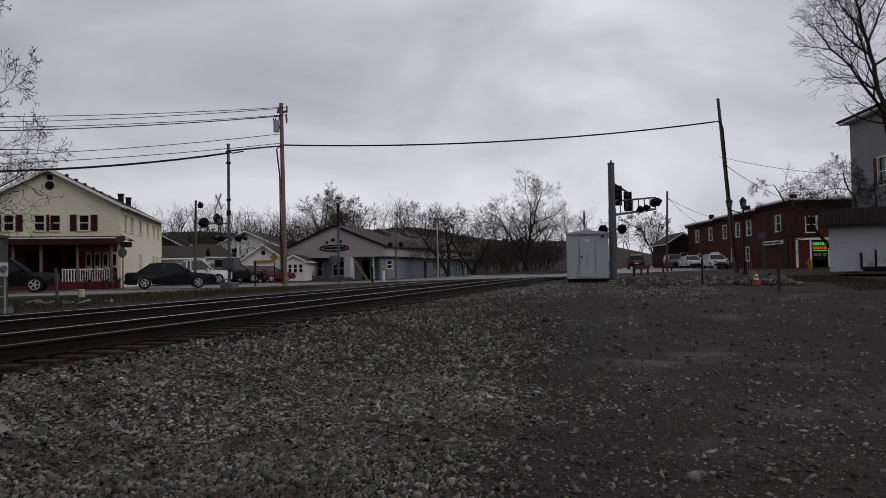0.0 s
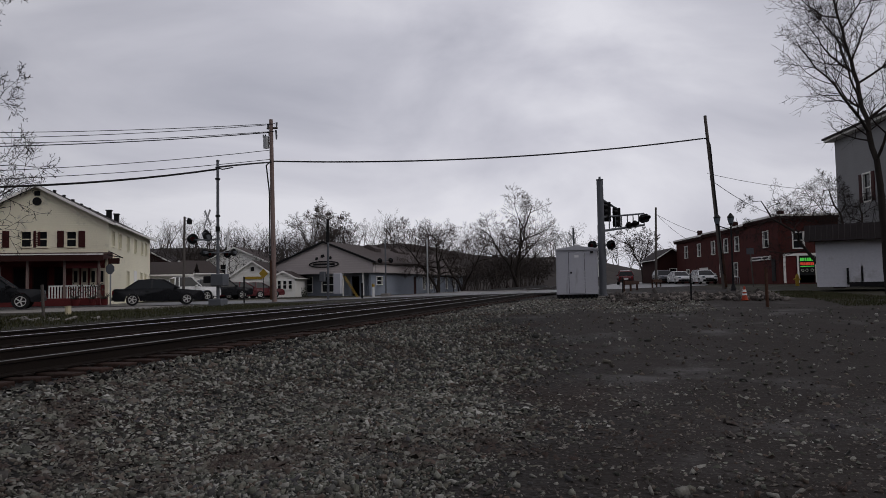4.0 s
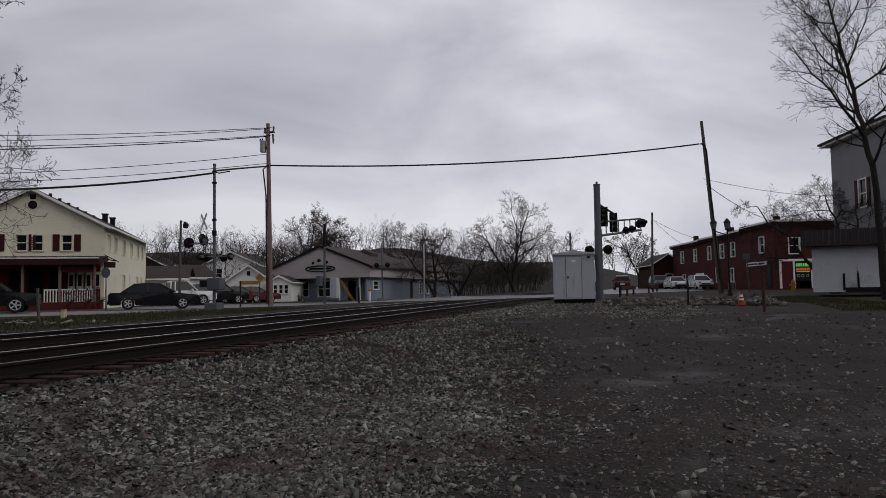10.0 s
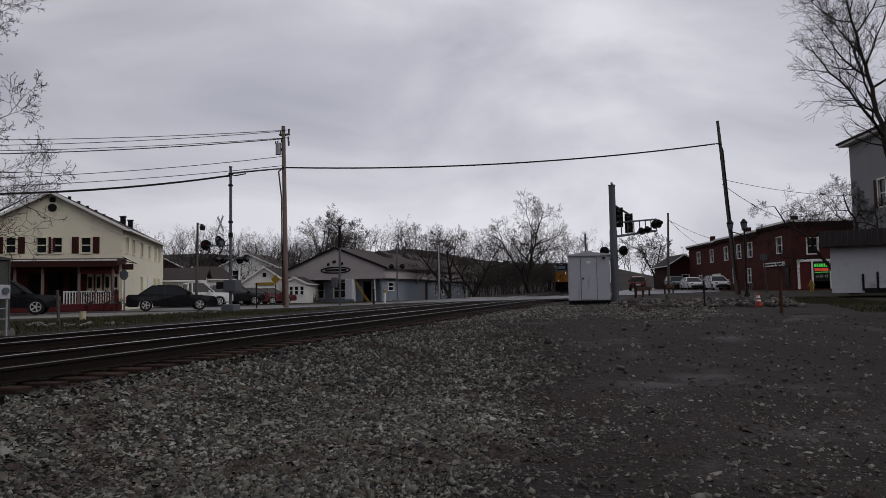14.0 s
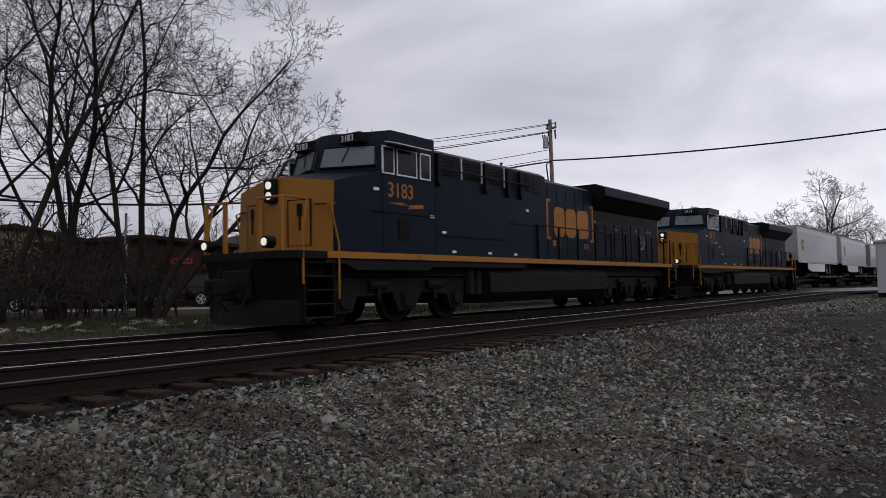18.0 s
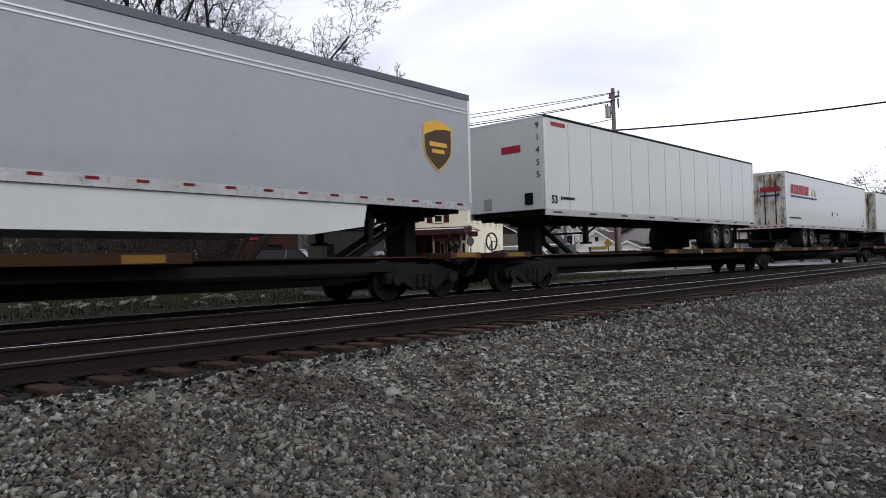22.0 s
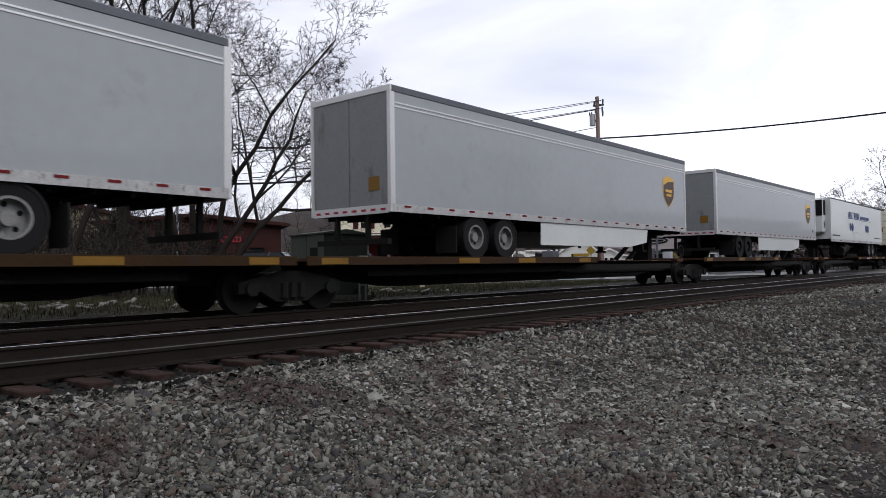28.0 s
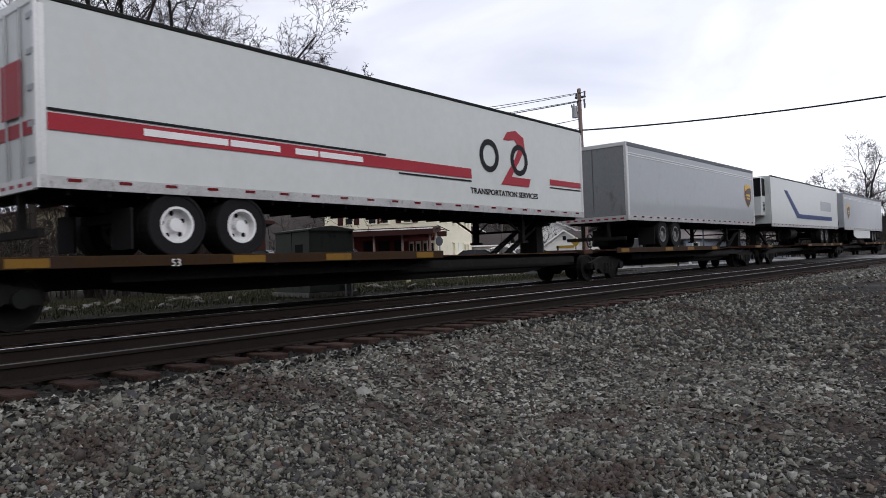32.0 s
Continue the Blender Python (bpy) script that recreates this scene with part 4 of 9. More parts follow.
    rod(hn, (11.4, -0.3, 4.18), (11.4, 0.3, 4.18), 0.03)
    part("horn", hn, "under", L)
    for x, y in ((3.6, -0.3), (3.7, 0.4), (4.1, -0.6), (4.6, 0.1)):
        part("aerial", R_(((x, y, 4.31), (x, y, 4.5), 0.02, 0.012), n=5), "white", L)
    part("aerial_box", B((4.3, 4.65, -0.75, -0.45, 4.335, 4.45), bevel=0.01), "white", L)
    # fuel tank
    tk = P_([(-1.30, 1.25), (-1.43, 1.10), (-1.43, 0.62), (-1.15, 0.34), (1.15, 0.34), (1.43, 0.62), (1.43, 1.10), (1.30, 1.25)], 7.75, 15.1, "x")
    part("fuel_tank", tk, "grime", L, "dark grimy belly fuel tank")
    gc = bmesh.new()
    for x in (7.0, 7.35):
        rod(gc, (x, -1.25, 0.6), (x, -1.25, 1.2), 0.13)
    rod(gc, (6.6, -1.2, 1.15), (8.0, -1.2, 1.15), 0.05)
    part("air_tank", gc, "grime", L)
    # trucks
    for xs in ((2.55, 4.6, 6.55), (15.75, 17.75, 19.8)):
        railway_wheels(L, xs, 0.53)
        xa, xb = xs[0] - 0.75, xs[-1] + 0.75
        for sgn in (-1, 1):
            pts = [(xa, 0.62), (xa, 0.92), (xa + 0.5, 1.04), (xb - 0.5, 1.04), (xb, 0.92), (xb, 0.62), (xs[2] + 0.35, 0.6), (xs[2] + 0.25, 0.28), (xs[2] - 0.25, 0.28), (xs[2] - 0.4, 0.62), (xs[1] + 0.55, 0.70), (xs[1] + 0.28, 0.28), (xs[1] - 0.28, 0.28), (xs[1] - 0.5, 0.70), (xs[0] + 0.4, 0.62), (xs[0] + 0.25, 0.28), (xs[0] - 0.25, 0.28), (xs[0] - 0.35, 0.6)]
            tf = part("truck_frame", P_(pts, *sorted((sgn * 1.0, sgn * 1.16))), "grime", L, "cast three-axle truck frame")
            for x in xs:
                ax = bmesh.new()
                disc(ax, (x, 0.53), 0.17, sgn * 1.14, sgn * 1.24, 14)
                box(ax, x - 0.2, x + 0.2, *sorted((sgn * 1.13, sgn * 1.19)), 0.36, 0.72)
                part("axle_box", ax, "under", tf)
            for x in (xs[0] + 1.02, xs[1] + 0.98):
                bc = bmesh.new()
                rod(bc, (x - 0.3, sgn * 1.2, 0.86), (x + 0.25, sgn * 1.2, 0.86), 0.11)
                rod(bc, (x, sgn * 1.22, 0.5), (x, sgn * 1.22, 0.8), 0.06)
                part("brake_cylinder", bc, "under", tf)
            sp2 = bmesh.new()
            tube(sp2, [(xa, sgn * 1.2, 1.1), (xb, sgn * 1.2, 1.1)], 0.03)
            part("sand_pipe", sp2, "under", tf)
    # pilot, steps, handrails at both ends
    plow = bmesh.new()
    lo = [plow.verts.new((x, y, 0.12)) for x, y in ((1.15, -1.4), (0.75, -0.5), (0.72, 0.5), (1.15, 1.4))]
    md = [plow.verts.new((x, y, 0.6)) for x, y in ((1.2, -1.4), (0.85, -0.5), (0.85, 0.5), (1.2, 1.4))]
    hi = [plow.verts.new((x, y, 1.4)) for x, y in ((1.0, -1.4), (0.72, -0.55), (0.72, 0.55), (1.0, 1.4))]
    for a, b in ((lo, md), (md, hi)):
        for i in range(3):
            plow.faces.new((a[i + 1], a[i], b[i], b[i + 1]))
    bk = [plow.verts.new((1.3, y, z)) for y, z in ((-1.4, 0.12), (1.4, 0.12), (1.4, 1.4), (-1.4, 1.4))]
    plow.faces.new((lo[0], bk[0], bk[3], hi[0], md[0])); plow.faces.new((bk[1], lo[3], md[3], hi[3], bk[2]))
    part("pilot", plow, "black", L, "black snowplough pilot")
    part("rear_pilot", P_([(22.05, 0.12), (22.3, 0.5), (22.3, 1.4), (21.95, 1.4), (21.95, 0.12)], -1.35, 1.35), "black", L)
    for xe, d in ((0.82, 1), (22.2, -1)):
        for sgn in (-1, 1):
            x0, x1 = sorted((xe + d * 0.35, xe + d * 1.15))
            sw = part("step_well", B((x0, x0 + 0.03, *sorted((sgn * 1.0, sgn * 1.5)), 0.2, 1.4), (x1 - 0.03, x1, *sorted((sgn * 1.0, sgn * 1.5)), 0.2, 1.4), (x0 + 0.031, x1 - 0.031, *sorted((sgn * 0.98, sgn * 1.0)), 0.2, 1.4)), "black", L)
            for k in range(5):
                part("step", B((x0 + 0.03, x1 - 0.03, *sorted((sgn * 1.2, sgn * 1.52)), 0.23 + k * 0.27, 0.25 + k * 0.27)), "ochre" if k < 4 else "black", sw, "worn ochre-edged step")
            rl = bmesh.new()
            xr = xe + d * 0.32
            tube(rl, [(xr, sgn * 1.5, 0.9), (xr, sgn * 1.5, 2.0), (xr + d * 0.1, sgn * 1.5, 2.55), (xr - d * 0.25, sgn * 1.2, 2.6), (xr - d * 0.28, sgn * 0.45, 2.6)], 0.024)
            tube(rl, [(xe + d * 1.25, sgn * 1.53, 0.6), (xe + d * 1.25, sgn * 1.53, 1.7), (xe + d * 1.05, sgn * 1.5, 2.5), (xe + d * 1.3, sgn * 1.46, 2.55)], 0.024)
            part("grab_rail", rl, "yellow", L, "yellow grab rail")
            for y in (0.5, 1.15):
                part("end_post", B((*sorted((xe + d * 0.02, xe + d * 0.09)), *sorted((sgn * y, sgn * (y + 0.08))), 1.55, 2.6)), "yellow" if d > 0 else "deck", L)
        dl = part("coupler_pocket", B((min(xe, xe - d * 0.15), max(xe, xe - d * 0.15), -0.4, 0.4, 0.6, 1.2), bevel=0.03), "under", L)
        coupler(L, xe, -d)
    for sgn in (-1, 1):
        d1 = part("ditch_light", R_(((0.66, sgn * 0.95, 1.72), (0.86, sgn * 0.95, 1.72), 0.12), n=14), "black", L)
        part("lens", R_(((0.655, sgn * 0.95, 1.72), (0.64, sgn * 0.95, 1.72), 0.075), n=14), "headlit", d1, "lit ditch light")
        # side handrails on posts
        pr = bmesh.new()
        tube(pr, [(10.15, sgn * 1.5, 2.55), (20.6, sgn * 1.5, 2.55)], 0.02)
        part("handrail", pr, "black", L)
        for k in range(9):
            x = 10.2 + k * 1.29
            part("stanchion", B((x, x + 0.07, *sorted((sgn * 1.48, sgn * 1.53)), 1.5, 2.56)), "black", L)
    cv = bmesh.new()
    for dy in (-0.45, 0.5):
        tube(cv, [(0.72, dy, 1.25), (0.6, dy, 0.95), (0.58, dy + 0.12, 0.62), (0.62, dy + 0.3, 0.75)], 0.025)
    part("mu_hose", cv, "under", L)
    return L


locomotive(8.4, "3183", "dark blue road locomotive with a yellow nose and lit headlights")
locomotive(31.3, "3417", "dark blue second locomotive with a yellow nose")


# ---- trailers, 15.75 m boxes ----
def shield(parent, x, z, y, w=0.95, h=1.05):
    """A parcel carrier's mark as a plain two-colour shield."""
    out = [(-0.5, 0.42), (-0.25, 0.5), (0, 0.53), (0.25, 0.5), (0.5, 0.42), (0.5, 0.0), (0.44, -0.2), (0.25, -0.38), (0, -0.53), (-0.25, -0.38), (-0.44, -0.2), (-0.5, 0.0)]
    p = part("shield_border", P_([(x + a * w, z + b * h) for a, b in out], y - 0.006, y), "gold", parent, "gold shield border")
    inn = [(-0.46, 0.2), (-0.1, 0.32), (0.2, 0.36), (0.46, 0.36), (0.46, -0.01), (0.41, -0.19), (0.235, -0.355), (0, -0.495), (-0.235, -0.355), (-0.41, -0.19), (-0.46, -0.01)]
    q = part("shield_field", P_([(x + a * w, z + b * h) for a, b in inn], y - 0.012, y - 0.006), "brown", p, "brown shield field")
    part("shield_bars", B((x - 0.3 * w, x + 0.3 * w, y - 0.017, y - 0.012, z - 0.02 * h, z + 0.07 * h), (x - 0.22 * w, x + 0.22 * w, y - 0.017, y - 0.012, z - 0.16 * h, z - 0.08 * h)), "gold", q)


def highway_wheels(parent, xs, spare=False, z=1.5, rim="rim"):
    """Twin-tyred axles with recessed rims."""
    for x in xs:
        a = part("axle", R_(((x, -0.9, z), (x, 0.9, z), 0.08)), "under", parent)
        for sgn in (-1, 1):
            bm = bmesh.new()
            for yo in (0.68, 0.99):
                ring(bm, (x, z), 0.505, 0.29, sgn * yo, sgn * (yo + 0.26), 28)
                ring(bm, (x, z), 0.49, 0.45, sgn * (yo + 0.26), sgn * (yo + 0.275), 28)
            part("tyre", bm, "rubber", a)
            rb = bmesh.new()
            ring(rb, (x, z), 0.295, 0.255, sgn * 0.98, sgn * 1.25, 24)
            disc(rb, (x, z), 0.27, sgn * 1.05, sgn * 1.10, 24)
            disc(rb, (x, z), 0.11, sgn * 1.10, sgn * 1.22, 12)
            w = part("wheel_rim", rb, rim, a, "steel rim")
            ho = bmesh.new()
            for k in range(5):
                t = k * 2 * math.pi / 5 + 0.4
                disc(ho, (x + 0.19 * math.cos(t), z + 0.19 * math.sin(t)), 0.042, sgn * 1.10, sgn * 1.104, 8)
            part("hand_holes", ho, "black", w)


def trailer(s, skin, nose_lead, label, length=15.75, door="greyt", skirt=False, reflect="red", panels=0, vents=False, reefer=False, rim="rim", band=False, z0=1.97, z1=4.66, doors="swing", group="road trailers on the train", wheels=None):
    """A road trailer on its wheels; nose_lead: its kingpin end runs first."""
    T = rolling("semi_trailer", s, length, label, "trailer", group)
    L = length
    fx = (lambda x: x) if nose_lead else (lambda x: L - x)   # from the kingpin end

    def bx(x0, x1, *r):
        a, b = sorted((fx(x0), fx(x1)))
        return (a, b, *r)
    part("box_body", B((0.03, L - 0.03, -1.285, 1.285, z0 + 0.16, z1 - 0.06), bevel=0.008), skin, T)
    part("roof", B((0.02, L - 0.02, -1.27, 1.27, z1 - 0.07, z1 - 0.02)), "alu", T)
    for sgn in (-1, 1):
        y0, y1 = sorted((sgn * 1.27, sgn * 1.30))
        part("top_rail", B((0, L, y0, y1, z1 - (0.07 if skin in ("whitet", "cream") else 0.14), z1), bevel=0.008), "grime" if skin in ("whitet", "cream") else "sigsteel", T)
        br = part("bottom_rail", B((0, L, y0, sgn * 1.305 if sgn > 0 else y1, z0, z0 + 0.17)) if sgn > 0 else B((0, L, -1.305, y1, z0, z0 + 0.17)), "railalu", T, "scuffed metal bottom rail")
        tp = bmesh.new()
        n = 21 if reflect == "red" else 9
        for k in range(n):
            x = 0.35 + k * (L - 0.9) / (n - 1)
            box(tp, x, x + (0.2 if reflect == "red" else 0.42), *sorted((sgn * 1.305, sgn * 1.312)), z0 + (0.10 if reflect == "red" else 0.07), z0 + (0.145 if reflect == "red" else 0.11))
        tagged(part("reflector_tape", tp, "redlamp" if reflect == "red" else "ink", br), kind="stuff")
        for x in (0.0, L - 0.09):
            part("corner_post", B((x, x + 0.09, *sorted((sgn * 1.24, sgn * 1.303)), z0 + 0.17, z1 - 0.14), bevel=0.006), "alu" if skin != "cream" else "cream", T)
        if panels:
            for k in range(1, panels):
                x = k * L / panels
                part("panel_seam", B((x - 0.006, x + 0.006, *sorted((sgn * 1.285, sgn * 1.291)), z0 + 0.17, z1 - 0.14)), "greyt", T)
        if band:
            bd = bmesh.new()
            box(bd, 0.1, L - 0.1, *sorted((sgn * 1.285, sgn * 1.296)), z1 - 0.38, z1 - 0.35)
            box(bd, 0.1, L - 0.1, *sorted((sgn * 1.285, sgn * 1.296)), z1 - 0.46, z1 - 0.43)
            part("roof_band", bd, "alu", T)
        if skirt:
            a, b = 3.4, 10.0
            part("side_skirt", P_([(fx(a), 1.52), (fx(a + 1.3), 1.35), (fx(b), 1.35), (fx(b), z0 - 0.005), (fx(a - 0.1), z0 - 0.005)], *sorted((sgn * 1.24, sgn * 1.265))), "whitet", T, "pale side skirt")
    part("floor", B((0.1, L - 0.1, -1.2, 1.2, z0 + 0.02, z0 + 0.15)), "under", T)
    first = part("floor_beam", B((-0.03, 0.03, -1.2, 1.2, z0 - 0.08, z0 + 0.02)), "under", T)
    first.matrix_basis = Matrix.Translation((0.4, 0, 0))
    for k in range(1, 26):
        fb = new("floor_beam", first.data)
        fb.parent = T
        fb.matrix_basis = Matrix.Translation((0.4 + k * (L - 0.8) / 25, 0, 0))
    # running gear
    wx = (11.2, 12.45) if nose_lead else (L - 2.9, L - 4.12)
    wx = wheels or (wx if nose_lead else tuple(fx(v) for v in wx))
    highway_wheels(T, wx, rim=rim)
    w0, w1 = min(wx) - 0.9, max(wx) + 0.9
    part("bogie_frame", B((w0, w1, -0.6, -0.45, z0 - 0.25, z0 - 0.085), (w0, w1, 0.45, 0.6, z0 - 0.25, z0 - 0.085), (w0 + 0.3, w0 + 0.5, -0.75, 0.75, z0 - 0.4, z0 - 0.25), (w1 - 0.5, w1 - 0.3, -0.75, 0.75, z0 - 0.4, z0 - 0.25)), "under", T)
    fl = max(wx) + 0.75 if nose_lead else min(wx) - 0.75
    part("mud_flap", B((fl - 0.015, fl + 0.015, -1.25, -0.62, 1.12, 1.75)), "rubber", T)
    part("mud_flap", B((fl - 0.015, fl + 0.015, 0.62, 1.25, 1.12, 1.75)), "rubber", T)
    # landing gear
    for sgn in (-1, 1):
        lg = part("landing_leg", B(bx(2.75, 2.88, *sorted((sgn * 0.72, sgn * 0.86)), 1.28, z0 - 0.085), bx(2.68, 2.95, *sorted((sgn * 0.66, sgn * 0.92)), 1.22, 1.28)), "under", T)
        br2 = bmesh.new()
        rod(br2, (fx(2.82), sgn * 0.79, 1.5), (fx(3.7), sgn * 0.79, z0 - 0.1), 0.03, None, 6)
        rod(br2, (fx(2.82), sgn * 0.79, 1.5), (fx(2.2), sgn * 0.79, z0 - 0.1), 0.025, None, 6)
        part("leg_brace", br2, "under", lg)
    part("leg_crossbar", R_(((fx(2.82), -0.8, 1.55), (fx(2.82), 0.8, 1.55), 0.03)), "under", T)
    part("kingpin_plate", B(bx(0.5, 1.6, -0.6, 0.6, z0 - 0.12, z0 - 0.08)), "under", T)
    # the kingpin end
    xn = 0.0 if nose_lead else L
    d = -1 if nose_lead else 1
    part("front_wall", B((*sorted((xn - d * 0.0, xn + d * 0.025)), -1.24, 1.24, z0 + 0.17, z1 - 0.1)), skin, T)
    if reefer:
        u = part("reefer_unit", B((*sorted((xn + d * 0.03, xn + d * 0.62)), -1.02, 1.02, z1 - 2.15, z1 - 0.12), bevel=0.06), "whitet", T, "refrigeration unit with a dark grille")
        part("unit_grille", B((*sorted((xn + d * 0.625, xn + d * 0.64)), -0.98, 0.98, z1 - 1.12, z1 - 0.16), bevel=0.005), "black", u)
        part("unit_side_grille", B((*sorted((xn + d * 0.1, xn + d * 0.57)), -1.035, -1.02, z1 - 1.1, z1 - 0.18)), "black", u)
        gl = bmesh.new()
        for k in range(7):
            box(gl, *sorted((xn + d * 0.15, xn + d * 0.5)), -1.03, -1.02, z1 - 1.9 + k * 0.07, z1 - 1.86 + k * 0.07)
        part("unit_louvres", gl, "ink", u)
        part("fuel_tank", R_(((fx(4.3), -0.85, 1.62), (fx(5.6), -0.85, 1.62), 0.3), n=14), "under", T)
    elif nose_lead:
        part("service_box", B((*sorted((xn - d * 0.0, xn + d * 0.06)), -0.92, -0.66, z0 + 0.3, z0 + 0.62), bevel=0.01), "black", T)
        part("service_plate", B((*sorted((xn - d * 0.0, xn + d * 0.045)), 0.5, 0.75, z0 + 0.25, z0 + 0.55)), "steel", T)
    # the door end
    xd = L if nose_lead else 0.0
    d = 1 if nose_lead else -1
    for sgn in (-1, 1):
        dr = part("door", B((*sorted((xd, xd + d * 0.035)), *sorted((sgn * 0.015, sgn * 1.2)), z0 + 0.17, z1 - 0.13), bevel=0.006), door, T)
        if doors == "swing":
            lb = bmesh.new()
            for y in (0.35, 0.85):
                rod(lb, (xd + d * 0.06, sgn * y, z0 + 0.15), (xd + d * 0.06, sgn * y, z1 - 0.12), 0.018, None, 6)
            part("lock_rod", lb, "grime" if door == "dirtyw" else "steel", dr)
            hg = bmesh.new()
            for k in range(5):
                box(hg, *sorted((xd, xd + d * 0.055)), *sorted((sgn * 1.05, sgn * 1.28)), z0 + 0.35 + k * 0.5, z0 + 0.43 + k * 0.5)
            part("hinge", hg, "steel", dr)
    part("door_frame", B((*sorted((xd, xd + d * 0.05)), -1.3, -1.205, z0, z1), (*sorted((xd, xd + d * 0.05)), 1.205, 1.3, z0, z1), (*sorted((xd, xd + d * 0.05)), -1.2, 1.2, z1 - 0.125, z1), (*sorted((xd, xd + d * 0.06)), -1.2, 1.2, z0 - 0.02, z0 + 0.165)), "alu" if skin != "cream" else "cream", T)
    for k in range(8):
        y = -1.15 + k * 0.3
        part("rear_reflector", B((*sorted((xd + d * 0.061, xd + d * 0.066)), y, y + 0.15, z0 + 0.04, z0 + 0.09)), "red", T)
    if door in ("dirtyw", "tandoor"):
        for k in range(5):
            part("door_rail", B((*sorted((xd + d * 0.036, xd + d * 0.048)), -1.19, 1.19, z0 + 0.45 + k * 0.45, z0 + 0.475 + k * 0.45)), "dirtyw", T)
    ug = bmesh.new()
    for y in (-0.55, 0.45):
        box(ug, *sorted((xd + d * 0.0, xd - d * 0.1)), y, y + 0.1, 1.42, z0 - 0.02)
    box(ug, *sorted((xd + d * 0.0, xd - d * 0.1)), -1.15, 1.15, 1.3, 1.42)
    part("underride_guard", ug, "under", T)
    return T, (z0, z1)


YS = -1.293
FRONT = pose(0, 0, 0, 90, 0, 0)


def side_text(parent, text, size, x, z, material="ink", bold=0.0, wide=1.0):
    return lettering(text, size, Matrix.Translation((x, YS, z)) @ FRONT, material, parent, "lettering", "", 0.004, bold, wide)


def bars(parent, rects, material, name="marking", y=YS):
    return part(name, B(*[(x0, x1, y - 0.008, y, z0, z1) for x0, x1, z0, z1 in rects]), material, parent)


grey = dict(skin="greyt", skirt=True, band=True, doors="roll", door="doorgrey")
T1, _ = trailer(55.43, nose_lead=True, wheels=(10.85, 12.15), label="grey parcel trailer with a brown shield near its nose", **grey)
shield(T1, 1.5, 3.29, YS); bars(T1, [(0.3, 0.5, 2.28, 2.33)], "ink")
T2, _ = trailer(73.77, nose_lead=True, label="grey parcel trailer with a brown shield, second of its kind", **grey)
shield(T2, 1.72, 3.29, YS); side_text(T2, "53", 0.2, 0.3, 2.4)
T3, _ = trailer(94.1, nose_lead=False, label="grey parcel trailer with roll door foremost and yellow tag", **grey)
shield(T3, 14.6, 3.35, YS)
T4, _ = trailer(113.0, "whitet", True, "plain white trailer numbered 91455 with red nose band", wheels=(11.6, 12.75), panels=13, reflect="ink", door="whitet")
side_text(T4, "53", 0.3, 0.3, 2.3, bold=0.01); bars(T4, [(0.85, 1.45, 2.42, 2.49), (0.75, 0.82, 2.40, 2.5)], "ink"); bars(T4, [(0.35, 1.05, 4.4, 4.5)], "red")
for i, ch in enumerate("91455"):
    lettering(ch, 0.24, Matrix.Translation((-0.032, -1.05, 4.3 - i * 0.33)) @ pose(0, 0, 0, 90, 0, -90), "ink", T4)
part("nose_band", B((-0.035, -0.025, -0.55, 0.1, 3.72, 3.92)), "red", T4)
T5, _ = trailer(133.1, "whitet", False, reefer=True, label="white trailer with red lettering blocks and rust-stained doors", panels=0, door="dirtyw", reflect="ink")
# the haulier's mark: slanted red blocks over a blue band, no letters
for k in range(7):
    x = 0.85 + k * 0.42
    rd = bmesh.new()
    prism(rd, [(x - 0.12, 3.62), (x - 0.02, 4.08), (x + 0.31, 4.08), (x + 0.21, 3.62)], YS - 0.008, YS)
    part("red_block", rd, "red", T5, "slanted red block mark")
bars(T5, [(0.75, 5.05, 3.46, 3.55)], "blu", "blue_band")
part("ship_sketch", P_([(4.1, 3.65), (4.25, 3.9), (4.45, 4.02), (4.6, 4.1), (4.75, 3.95), (4.9, 3.75), (5.0, 3.62)], YS - 0.008, YS), M["dirtyw"], T5)
bars(T5, [(0.45, 2.3, 2.43, 2.49)], "ink"); side_text(T5, "53'", 0.26, 14.9, 2.45); bars(T5, [(14.6, 15.0, 2.25, 2.33)], "ink")
bars(T5, [(7.85, 8.05, 2.7, 2.95), (8.9, 9.05, 2.75, 2.9)], "sheet", "scuffed_patch")
part("door_mark", B((-0.075, -0.07, 0.15, 1.1, 3.72, 3.95), (-0.075, -0.07, -1.05, -0.15, 3.72, 3.95)), "red", T5)
part("door_band", B((-0.075, -0.07, 0.15, 1.1, 3.5, 3.57), (-0.075, -0.07, -1.05, -0.15, 3.5, 3.57)), "blu", T5)
T6, _ = trailer(151.75, "whitet", False, "scuffed white trailer with stained doors foremost", length=15.55, panels=0, door="dirtyw")
side_text(T6, "TEMZ 553030", 0.17, 11.75, 2.2, wide=0.95)
part("patch", B((12.0, 12.95, YS - 0.006, YS, 3.5, 3.9)), "palewall", T6); bars(T6, [(12.15, 12.85, 3.66, 3.74), (12.25, 12.8, 3.58, 3.62)], "ink", y=YS - 0.007)
for x, z in ((7.8, 2.75), (8.4, 2.75), (9.55, 2.42)):
    part("torn_placard", P_([(x - 0.17, z), (x, z + 0.17), (x + 0.17, z), (x, z - 0.17)], YS - 0.006, YS), "sheet", T6)
T7, _ = trailer(233.2, nose_lead=True, label="grey parcel trailer with a brown shield behind the containers", **grey)
shield(T7, 1.5, 3.29, YS); side_text(T7, "53", 0.2, 0.3, 2.4)
T8, _ = trailer(252.97, nose_lead=False, label="grey parcel trailer with plain roll door and yellow tag", **grey)
shield(T8, 14.2, 3.38, YS)
